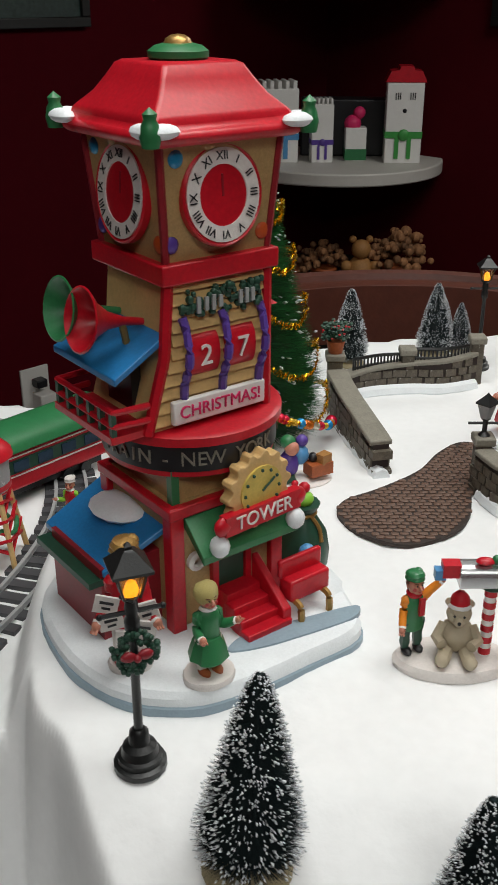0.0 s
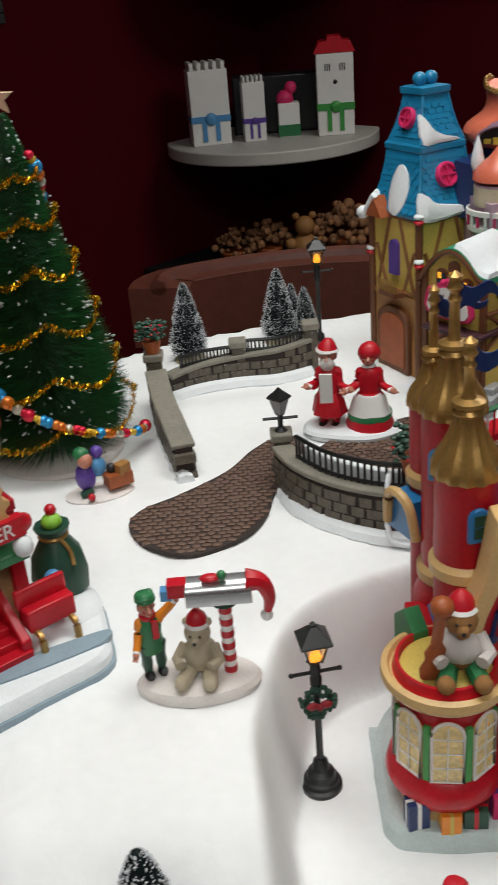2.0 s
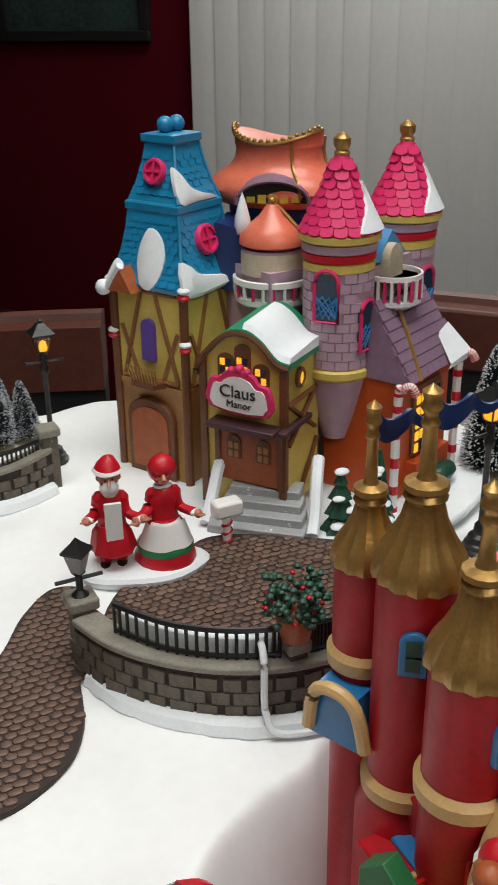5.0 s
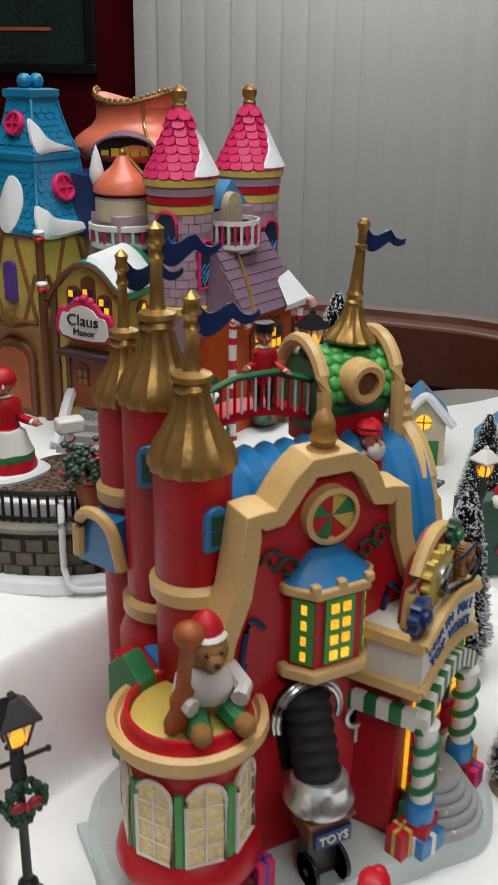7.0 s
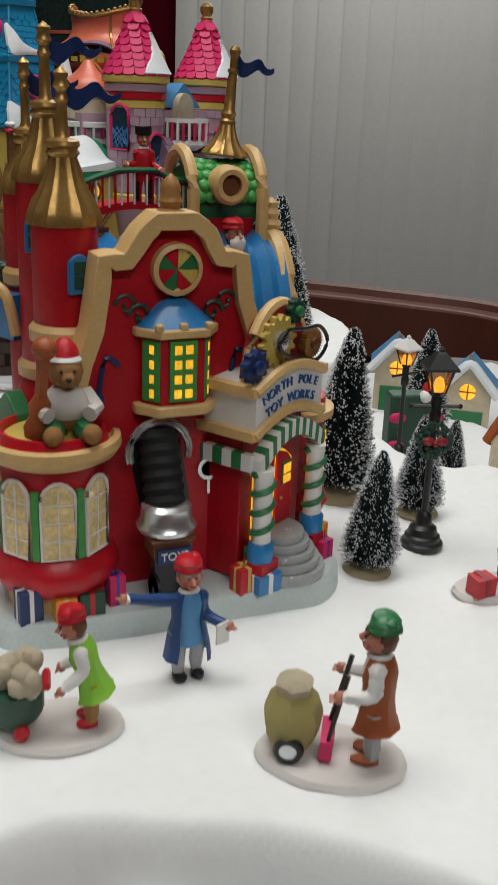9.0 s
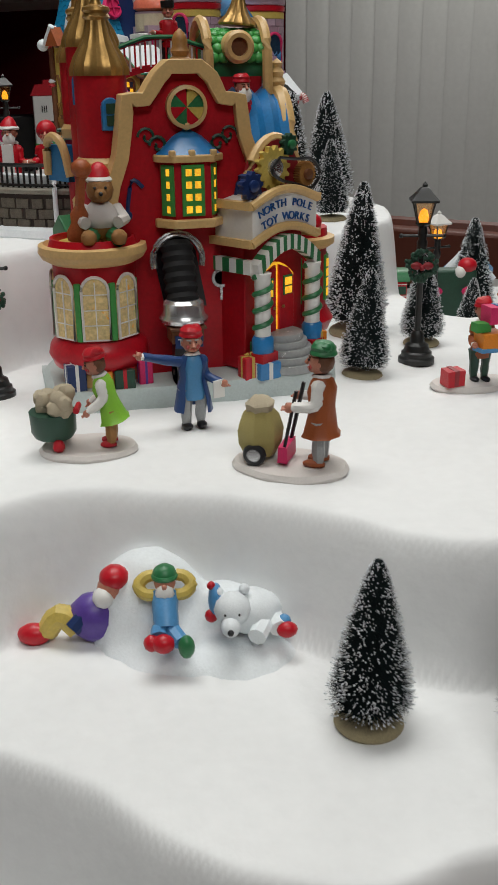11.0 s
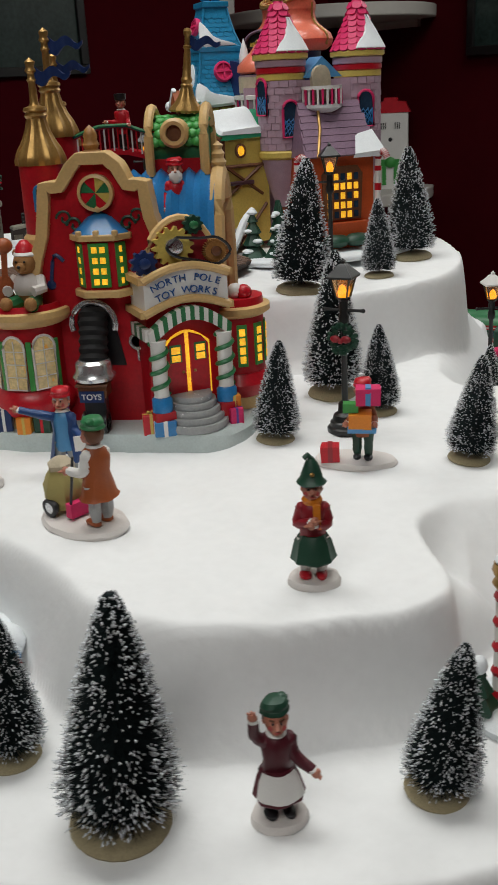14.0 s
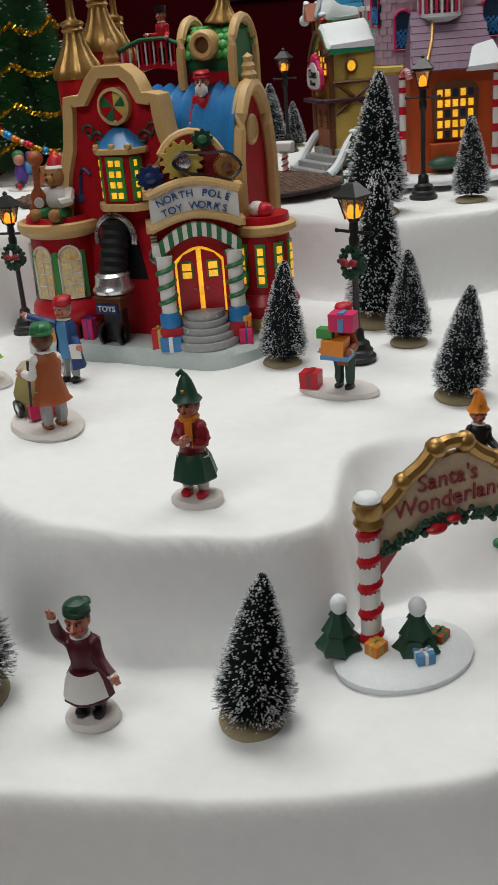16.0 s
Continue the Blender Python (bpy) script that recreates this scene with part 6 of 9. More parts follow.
part("gold_ridge", Mesh(GOLD).at(OM).tube([(-0.028, -0.0115, 1.037), (-0.018, 0.005, 1.062), (-0.014, 0.018, 1.084)], 0.0016, 6), rs)
part("roof_snow", Mesh(SNOWP).at(OM).put([(0.010, -0.013, 1.034), (0.046, -0.013, 1.034), (0.046, 0.012, 1.040), (0.040, 0.004, 1.060), (0.020, 0.002, 1.056), (0.012, -0.014, 1.038), (0.046, -0.014, 1.040)], [(0, 1, 6, 5), (5, 6, 3, 4), (6, 1, 2), (6, 2, 3)]), rs, "snow on the eaves")
mb = wx(0.456, 0.806, 0, OA)
bal2 = part("upper_balcony", Mesh(SNOWP).at(mb).lathe([(0.012, 1.078), (0.0205, 1.083), (0.0205, 1.086), (0.0, 1.0865)], 24), MN, "white half-round balcony")
part("balcony_rail", Mesh(WHITE).at(mb).lathe([(0.0195, 1.1005), (0.0212, 1.1005), (0.0212, 1.104), (0.0195, 1.104), (0.0195, 1.1005)], 24), bal2)
for k in range(14):
    a = radians(180 + 180 * k / 13)
    part("baluster", Mesh(PINK if k % 2 else WHITE).at(mb).tube([(0.0203 * math.cos(a), 0.0203 * math.sin(a), 1.086), (0.0203 * math.cos(a), 0.0203 * math.sin(a), 1.101)], 0.0013, 5), bal2)
part("balcony_door", Mesh(FUR).at(mb).prism([(0.010 * math.cos(a), 1.112 + 0.012 * math.sin(a)) for a in np.linspace(0, math.pi, 9)] + [(-0.010, 1.085), (0.010, 1.085)], -0.002, 0.006, "y"), MN, "cream carved arched doorway")
part("link_wall", Mesh(LILAC).at(wx(0.452, 0.826, 0, OA)).box((0, 0, 1.06), (0.06, 0.03, 0.10)), MN)
part("link_roof", Mesh(LBLUE).at(wx(0.452, 0.822, 0, OA)).prism([(-0.022, 1.112), (0.022, 1.112), (0.0, 1.132)], -0.012, 0.02, "y"), MN)
for x, y in ((0.432, 0.757), (0.513, 0.797)):
    cane = [(x, y, 0.942), (x, y, 1.028), (x + 0.002, y - 0.003, 1.036), (x + 0.006, y - 0.006, 1.038), (x + 0.009, y - 0.008, 1.032)]
    c_ = part("candy_cane", Mesh(WHITE).at(WM_).tube(spline(cane, 5), 0.0032, 8), MN, "red and white candy cane post")
    ln = spline(cane, 14)
    for i in range(0, len(ln) - 2, 3):
        part("stripe", Mesh(BRED).at(WM_).tube([ln[i], ln[i + 1]], 0.0036, 8), c_)
# rear: hall, coral onion roof and small dome
part("rear_hall", Mesh(LILAC).at(wx(0.415, 0.885, 0, 10)).box((0, 0, 1.02), (0.10, 0.085, 0.17)), MN)
on = wx(0.4185, 0.908, 0, -55)
onion = part("onion_roof", Mesh(CORAL).at(on).lathe([(0.034, 1.1395), (0.047, 1.1405), (0.0535, 1.1450), (0.0555, 1.1510), (0.0525, 1.1570), (0.0455, 1.1620), (0.0385, 1.1665), (0.0345, 1.1720), (0.0335, 1.1780), (0.0345, 1.1840)], 44, sx=1.0, sy=0.80), MN, "coral onion shaped roof")
part("onion_lid", Mesh(CORAL).at(on).put([(0.0345 * math.cos(q), 0.0276 * math.sin(q), 1.1838 + 0.0085 * abs(math.cos(q)) ** 2.2) for q in np.linspace(0, 2 * math.pi, 33)[:-1]] + [(0, 0, 1.1835)], [(k, (k + 1) % 32, 32) for k in range(32)]).put([(0.0345 * math.cos(q), 0.0276 * math.sin(q), z + (0.0085 * abs(math.cos(q)) ** 2.2 if z > 1.183 else 0)) for z in (1.1815, 1.1838) for q in np.linspace(0, 2 * math.pi, 33)[:-1]], [(k, (k + 1) % 32, 32 + (k + 1) % 32, 32 + k) for k in range(32)]), onion)
rim = [(0.0350 * math.cos(q), 0.0282 * math.sin(q), 1.1845 + 0.0088 * abs(math.cos(q)) ** 2.2) for q in np.linspace(math.pi, 2 * math.pi, 21)]
part("gold_crest", Mesh(GOLD).at(on).tube(rim, 0.0018, 8), onion, "gold roof crest")
for k in range(1, 20):
    part("crest_bead", Mesh(GOLD).at(on).ball((rim[k][0], rim[k][1], rim[k][2] + 0.0022), 0.0018, seg=8), onion)
for q in (0.35, -0.9):
    cq, sq = math.cos(q), math.sin(q) * 0.8
    part("gold_strap", Mesh(GOLD).at(on).tube(spline([(r * cq, r * sq, z) for r, z in ((0.0350, 1.188), (0.0345, 1.178), (0.0356, 1.172), (0.0398, 1.1665), (0.0468, 1.162), (0.0538, 1.157), (0.0565, 1.151), (0.0542, 1.145))], 3), 0.0013, 6), onion)
EB = on @ pose(0, 0, 0, 0, 0, 22)
eye_ = part("eyebrow_dormer", Mesh(MAUVE).at(EB).put([(x, y, z) for y, dz in ((-0.0475, 0.0), (-0.030, 0.004)) for x, z in [(0.026 * math.cos(q), 1.1455 + (0.0165 + dz) * math.sin(q) ** 0.8) for q in np.linspace(0, math.pi, 15)]], [(k, k + 1, 16 + k, 15 + k) for k in range(14)]).tube([(0.026 * math.cos(q), -0.0475, 1.1455 + 0.0165 * math.sin(q) ** 0.8) for q in np.linspace(0, math.pi, 15)], 0.0016, 6), onion, "purple eyebrow dormer")
# solid black filling imitates the shade under the dormer lid
part("dormer_void", Mesh(BLACK).at(EB).prism([(0.0245 * math.cos(q), 1.146 + 0.015 * math.sin(q) ** 0.8) for q in np.linspace(0, math.pi, 13)], -0.0445, -0.03, "y"), eye_)
for k in range(5):
    x = -0.016 + k * 0.008
    part("pane", Mesh(OLDGOLD).at(EB).box((x, -0.0452, 1.1495 - 0.0004 * abs(k - 2)), (0.0058, 0.0014, 0.0058 if abs(k - 2) < 2 else 0.0040)), eye_)
part("onion_neck", Mesh(NAVY).at(on).lathe([(0.036, 1.09), (0.040, 1.1395)], 24, sx=1.0, sy=0.8), MN, "dark blue drum under the roof")
drum = wx(0.388, 0.860)
part("drum", Mesh(LILAC).at(drum).lathe([(0.022, 1.06), (0.022, 1.118)], 26), MN)
part("drum_lattice", Mesh(FUR).at(drum).lathe([(0.0225, 1.100), (0.0225, 1.116)], 26), MN, "cream lattice panel")
bal3 = part("drum_balcony", Mesh(WHITE).at(drum).lathe([(0.022, 1.076), (0.027, 1.080), (0.027, 1.084), (0.022, 1.085)], 28).lathe([(0.0265, 1.093), (0.0285, 1.0935), (0.0285, 1.0975), (0.0265, 1.098), (0.0265, 1.093)], 28), MN, "white round balcony")
for k in range(22):
    a = radians(360 * k / 22)
    part("baluster", Mesh(PINK if k % 2 else WHITE).at(drum).tube([(0.0268 * math.cos(a), 0.0268 * math.sin(a), 1.084), (0.0272 * math.cos(a), 0.0272 * math.sin(a), 1.094)], 0.0013, 5), bal3)
dome = part("small_dome", Mesh(CORAL).at(drum).lathe([(0.020, 1.119), (0.0238, 1.121), (0.0232, 1.127), (0.0165, 1.134), (0.009, 1.1405), (0.0035, 1.148)], 26), MN, "small coral dome")
part("dome_finial", Mesh(GOLD).at(drum).ball((0, 0, 1.150), 0.0032).tube(spline([(0.003, -0.003, 1.147), (0.010, -0.011, 1.137), (0.017, -0.017, 1.126), (0.0165, -0.0165, 1.119)], 4), 0.0013, 6), dome)
part("blue_gable_roof", Mesh(NAVY).at(wx(0.376, 0.893, 0, -38)).prism([(-0.020, 1.085), (0.022, 1.085), (0.016, 1.128), (-0.012, 1.134)], -0.02, 0.02, "y"), MN, "dark blue rear roof")
part("snow_spike", Mesh(SNOWP).at(wx(0.371, 0.873)).lathe([(0.004, 1.126), (0.0058, 1.132), (0.0056, 1.137), (0.0028, 1.148), (0, 1.156)], 12), MN)
# street mailbox stand beside the steps
mbx = thing("mail_stand", pose(0.305, 0.765, ZM + 0.003), "small white mailbox on a red striped post", "mailbox")
part("post", Mesh(WHITE).lathe([(0.003, 0), (0.003, 0.028)], 10), mbx)
part("stripe", Mesh(BRED).tube([(0.0032 * math.cos(a), 0.0032 * math.sin(a), 0.004 + 0.001 * a) for a in np.linspace(0, 20, 40)], 0.001, 5), mbx)
part("box", Mesh(WHITE).box((0, 0, 0.033), (0.020, 0.012, 0.011)), mbx, bevel=0.002)
# dark spruce with snow caps
sp_ = thing("spruce_tree", pose(0.412, 0.748, 0.936), "dark green moulded spruce with snow caps", "tree")
for k in range(4):
    z = 0.006 + k * 0.0125
    part("tier", Mesh(DGREEN).lathe([(0.0145 - k * 0.0028, z), (0.009 - k * 0.0017, z + 0.010), (0.002, z + 0.019)], 14, flute=0.15, nf=7), sp_)
    part("snow_cap", Mesh(SNOWP).ball((0.004 - 0.002 * k, -0.010 + 0.002 * k, z + 0.006), 0.0042, sz=0.6).ball((-0.007 + 0.001 * k, -0.006, z + 0.004), 0.0032, sz=0.6), sp_)

# ---- clock tower ----
TX, TY = -0.0355, 0.5245
CT = thing("clock_tower", pose(TX, TY, Z1 - 0.002, 0, 0, 37), "red and tan ceramic countdown clock tower on snowy base", "building")
TL = pose(0, 0, -(Z1 - 0.002))           # heights given from the room's datum


def tw(x, y, z=0.0, rz=0.0, rx=0.0):
    return TL @ pose(x, y, z, rx, 0, rz)


inv = (pose(TX, TY, 0, 0, 0, 37)).inverted()
def plan(pts):
    return [tuple((inv @ Vector((x, y, 0)))[:2]) for x, y in pts]


pl = plan(spline([(-0.131, 0.52), (-0.112, 0.462), (-0.076, 0.424), (-0.034, 0.415), (0.0, 0.428), (0.035, 0.452), (0.066, 0.476), (0.066, 0.502), (0.045, 0.56), (-0.02, 0.60), (-0.10, 0.59)], 4, True))
def dome_plate(mt, pts, levels):
    n = len(pts)
    cx_, cy_ = sum(p[0] for p in pts) / n, sum(p[1] for p in pts) / n
    vs, fs = [], []
    for k, z in levels:
        vs += [(cx_ + (x - cx_) * k, cy_ + (y - cy_) * k, z) for x, y in pts]
    for j in range(len(levels) - 1):
        fs += [(j * n + i, j * n + (i + 1) % n, (j + 1) * n + (i + 1) % n, (j + 1) * n + i) for i in range(n)]
    fs.append(tuple(range((len(levels) - 1) * n, len(levels) * n)))
    return Mesh(mt).at(TL).put(vs, fs)


part("ice_rim", dome_plate(ICE, pl, [(1.0, Z1 - 0.002), (1.0, Z1 + 0.004), (0.97, Z1 + 0.006)]), CT, "grey-blue rim of the base")
part("snow_base", dome_plate(SNOWP, pl, [(0.985, Z1 + 0.004), (0.985, Z1 + 0.010), (0.95, Z1 + 0.0135), (0.88, Z1 + 0.0145)]), CT, "white painted snow base")
pond = plan(spline([(-0.012, 0.452), (0.006, 0.455), (0.03, 0.466), (0.062, 0.484), (0.066, 0.497), (0.04, 0.487), (0.012, 0.474), (-0.004, 0.466)], 4, True))
part("frozen_path", Mesh(ICE).at(TL).prism(pond, Z1 + 0.012, Z1 + 0.0158), CT, "grey-blue frozen path")
g0 = Z1 + 0.0135
ground_f = part("ground_storey", Mesh(TAN).at(TL).box((0, 0, (g0 + 1.040) / 2), (0.072, 0.072, 1.040 - g0)), CT, "tan ground storey with red posts")
for sx in (-1, 1):
    for sy in (-1, 1):
        part("red_post", Mesh(BRED).at(TL).box((sx * 0.0355, sy * 0.0355, (g0 + 1.04) / 2), (0.009, 0.009, 1.04 - g0)), ground_f, bevel=0.0008)
part("red_beam", Mesh(BRED).at(TL).box((0, 0, 1.036), (0.082, 0.082, 0.007)), ground_f, bevel=0.001)
part("neck", Mesh(TAN).at(TL).box((0, 0, 1.052), (0.066, 0.066, 0.03)), CT)
for sx in (-1, 1):
    part("neck_strip", Mesh(GREEN).at(TL).box((sx * 0.0335, -0.0335, 1.052), (0.005, 0.005, 0.028)), CT)
ring = part("lettered_ring", Mesh(BLACK).at(TL).lathe([(0.048, 1.060), (0.0515, 1.0615), (0.0515, 1.0765), (0.050, 1.078)], 48), CT, "black ring with grey lettering")
part("red_rim", Mesh(BRED).at(TL).lathe([(0.046, 1.0565), (0.0505, 1.058), (0.0505, 1.0615), (0.047, 1.062)], 48), ring)
part("red_deck", Mesh(BRED).at(TL).lathe([(0.0505, 1.0765), (0.0545, 1.0775), (0.0545, 1.0825), (0.052, 1.084), (0.0, 1.0845)], 48), ring, "bright red round deck")
def ring_text(text, a0, size, step):
    for i, c in enumerate(text):
        if c == " ":
            continue
        a = a0 + i * step
        lettering(c, size, STONEL, tw(0.0519 * math.cos(radians(a)), 0.0519 * math.sin(radians(a)), 1.069, a + 90) @ pose(0, 0, 0, 90), ring, "letter")


ring_text("TRAIN", -184, 0.0115, 8.2)
ring_text("-", -138, 0.0115, 8.2)
ring_text("NEW YORK", -124, 0.0115, 8.4)
ring_text("TRAIN", -40, 0.0115, 8.2)
# entrance on the right-hand face
door = part("entrance_door", Mesh(DGREEN).at(TL).box((0.002, -0.0365, 0.987), (0.019, 0.004, 0.048)), ground_f, "dark green entrance door", bevel=0.0006)
part("door_frame", Mesh(BRED).at(TL).box((-0.0098, -0.037, 0.987), (0.004, 0.006, 0.05)), door)
part("door_frame", Mesh(BRED).at(TL).box((0.0138, -0.037, 0.987), (0.004, 0.006, 0.05)), door)
part("window_wreath", Mesh(WHITE).at(tw(-0.022, -0.037, 1.0, 0, 90)).lathe([(0.006, -0.001), (0.006, 0.002), (0.003, 0.003), (0.003, -0.001)], 14), ground_f, "small white wreath")
aw = part("awning", Mesh(GREEN).at(TL).put([(-0.030, -0.034, 1.036), (0.034, -0.034, 1.036), (0.036, -0.060, 1.016), (-0.032, -0.060, 1.016), (-0.030, -0.034, 1.028), (0.034, -0.034, 1.028), (0.036, -0.060, 1.011), (-0.032, -0.060, 1.011)], [(0, 3, 2, 1), (4, 5, 6, 7), (3, 7, 6, 2), (0, 4, 7, 3), (1, 2, 6, 5)]), ground_f, "green sloped awning", bevel=0.0006)
for x in (-0.021, 0.033):
    part("snow_blob", Mesh(SNOWP).at(TL).ball((x, -0.060, 1.020), 0.006, sz=1.1), aw)
stair = part("red_stair", Mesh(BRED).at(TL).box((0.003, -0.043, g0 + 0.010), (0.024, 0.014, 0.022)), ground_f, "bright red stair")
for k in range(3):
    part("step", Mesh(BRED).at(TL).box((0.003 + 0.001 * k, -0.053 - 0.008 * k, g0 + 0.0075 - 0.0025 * k), (0.026 + 0.003 * k, 0.010, 0.017 - 0.005 * k)), stair, bevel=0.0008)
part("stair_rail", Mesh(BRED).at(TL).put([(0.016, -0.040, g0 + 0.0), (0.016, -0.072, g0), (0.016, -0.072, g0 + 0.012), (0.016, -0.040, g0 + 0.036), (0.021, -0.040, g0), (0.022, -0.072, g0), (0.022, -0.072, g0 + 0.012), (0.021, -0.040, g0 + 0.036)], [(0, 1, 2, 3), (7, 6, 5, 4), (1, 5, 6, 2), (3, 2, 6, 7), (0, 3, 7, 4)]), stair, bevel=0.001)
gs = []
for k in range(56):
    a = 2 * math.pi * k / 56
    q = 0.0235 if k % 4 in (0, 1) else 0.0205
    gs.append((q * math.cos(a), q * math.sin(a)))
gr = part("gear_sign", Mesh(CREAM).at(tw(0.008, -0.055, 1.046, 4)).prism(gs, -0.004, 0.004, "y"), CT, "cream gear clock sign", bevel=0.0006)
part("gear_face", Mesh(YELLOW).at(tw(0.008, -0.055, 1.046, 4)).prism([(0.015 * math.cos(a), 0.015 * math.sin(a)) for a in np.linspace(0, 2 * math.pi, 25)[:-1]], -0.0052, -0.003, "y"), gr)
gm = Mesh(DGREEN).at(tw(0.008, -0.055, 1.046, 4))
for k in range(12):
    a = 2 * math.pi * k / 12
    gm.ball((0.0125 * math.cos(a), -0.0055, 0.0125 * math.sin(a)), 0.0011, seg=5)
part("hour_mark", gm, gr)
part("clock_hand", Mesh(DGREEN).at(tw(0.008, -0.055, 1.046, 4)).tube([(0, -0.0058, 0), (0.009, -0.0058, 0.006)], 0.0007, 5), gr)
part("banner", Mesh(BRED).at(tw(0.008, -0.060, 1.033, 4)).box((0, 0, 0), (0.056, 0.006, 0.012)).ball((0.028, 0, 0), 0.006, sy=0.6).ball((-0.028, 0, 0), 0.006, sy=0.6), gr, "red sign banner")
lettering("TOWER", 0.0118, SNOWG, tw(0.008, -0.0635, 1.033, 4) @ pose(0, 0, 0, 90), gr)
# display storey
d0, d1 = 1.0845, 1.164
prof = [(-0.046, d0), (0.031, d0), (0.031, d1), (-0.030, d1), (-0.034, 1.125)]
disp = part("display_storey", Mesh(CREAM).at(TL).prism(prof, -0.031, 0.031, "y"), CT, "cream clapboard display storey with red edges")
part("red_edge", Mesh(BRED).at(TL).tube([(-0.0315, -0.032, d1), (-0.035, -0.032, 1.125), (-0.047, -0.032, d0)], 0.0032, 6), disp)
part("red_edge", Mesh(BRED).at(TL).tube([(0.032, -0.032, d0), (0.032, -0.032, d1)], 0.0030, 6), disp)
for k in range(11):
    z = d0 + 0.003 + k * 0.0072
    x0 = -0.030 - max(0, (1.125 - z)) * 0.40
    part("clapboard", Mesh(CREAM).at(TL).put([(x0, -0.0312, z + 0.0068), (0.030, -0.0312, z + 0.0068), (0.030, -0.0335, z), (x0, -0.0335, z), (0.030, -0.0312, z), (x0, -0.0312, z)], [(0, 3, 2, 1), (3, 5, 4, 2), (1, 2, 4), (0, 5, 3)]), disp)
for x, dgt in ((-0.0115, "2"), (0.0125, "7")):
    rl = part("number_roller", Mesh(BRED).at(tw(x, -0.0315, 1.1235, 0, 0) @ pose(0, 0, 0, 0, 90)).lathe([(0.0105, -0.0095), (0.0115, -0.009), (0.0115, 0.009), (0.0105, 0.0095)], 24, sx=1.0, sy=0.45), disp, "red number roller")
    lettering(dgt, 0.0165, SNOWG, tw(x, -0.0372, 1.1235) @ pose(0, 0, 0, 90), rl, "digit")
for x in (-0.0245, 0.0006, 0.0255):
    part("purple_ribbon", Mesh(PURPLE).at(TL).tube(spline([(x, -0.034, 1.146), (x + 0.001, -0.0365, 1.138), (x, -0.0405, 1.124), (x - 0.001, -0.0365, 1.110), (x, -0.034, 1.098)], 4), 0.0024, 6), disp)
gl = Mesh(DGREEN).at(TL)
rnd = random.Random(8)
for _ in range(90):
    gl.ball((rnd.uniform(-0.025, 0.028), -0.0335 - rnd.random() * 0.002, 1.152 + rnd.uniform(-0.007, 0.007)), rnd.uniform(0.0012, 0.0026), seg=5)
gg_ = part("fir_garland", gl, disp, "dark green fir garland")
for x, h in ((-0.016, 0.011), (-0.011, 0.009), (-0.0065, 0.010), (-0.002, 0.008), (0.011, 0.009), (0.015, 0.010), (0.019, 0.009)):
    part("letter_bar", Mesh(GREY).at(TL).box((x, -0.0372, 1.152), (0.0022, 0.0012, h * 0.8)), gg_)
ps = part("name_board", Mesh(WHITE).at(TL).box((-0.003, -0.0355, 1.0945), (0.061, 0.004, 0.0135)), disp, "pale pink name board", bevel=0.0008)
lettering("CHRISTMAS!", 0.0098, PINK, tw(-0.003, -0.0380, 1.0945) @ pose(0, 0, 0, 90), ps)
part("cornice", Mesh(BRED).at(TL).box((0, 0, 1.1695), (0.074, 0.074, 0.011)), CT, "red cornice", bevel=0.0012)
# side with horns and balcony
hw = part("horn_awning", Mesh(BLUE).at(TL).put([(-0.031, -0.030, 1.138), (-0.031, 0.030, 1.138), (-0.066, 0.034, 1.121), (-0.066, -0.034, 1.121), (-0.031, -0.030, 1.134), (-0.031, 0.030, 1.134), (-0.066, 0.034, 1.117), (-0.066, -0.034, 1.117)], [(0, 1, 2, 3), (7, 6, 5, 4), (3, 2, 6, 7), (0, 3, 7, 4), (1, 5, 6, 2)]), CT, "blue sloped awning", bevel=0.0006)
for y, mt in ((-0.012, BRED), (0.012, GREEN)):
    hm = tw(-0.047, y, 1.143, 0) @ pose(0, 0, 0, 0, -78, 0)
    part("horn", Mesh(mt).at(hm).lathe([(0.002, -0.012), (0.0025, 0.0), (0.005, 0.010), (0.010, 0.018), (0.0165, 0.024), (0.0175, 0.025), (0.0165, 0.0255), (0.008, 0.016), (0.002, 0.006)], 26), hw, "red horn loudspeaker" if mt is BRED else "green horn loudspeaker")
    part("horn_bracket", Mesh(GOLD).at(TL).tube([(-0.045, y, 1.128), (-0.048, y, 1.144)], 0.002, 6), hw)
# raised black block gives the shade of a recess behind the balcony
part("balcony_recess", Mesh(BLACK).at(TL).box((-0.0415, 0.0, 1.105), (0.006, 0.026, 0.026)), disp)
bc = part("balcony", Mesh(BRED).at(TL).box((-0.056, 0, 1.0865), (0.026, 0.064, 0.004)), CT, "red balcony")
for z in (1.094, 1.102):
    part("rail", Mesh(BRED).at(TL).tube([(-0.046, -0.033, z), (-0.0665, -0.031, z), (-0.0665, 0.031, z), (-0.046, 0.033, z)], 0.0019, 6), bc)
for y in (-0.030, -0.018, -0.006, 0.006, 0.018, 0.030):
    part("baluster", Mesh(DGREEN).at(TL).box((-0.0665, y, 1.095), (0.003, 0.003, 0.014)), bc)
part("side_bell", Mesh(PURPLE).at(tw(0.040, 0.006, 1.188, 0) @ pose(0, 0, 0, 0, 80)).lathe([(0.004, 0), (0.007, 0.008), (0.0135, 0.014), (0.013, 0.0145), (0.003, 0.006)], 20), CT, "purple horn")
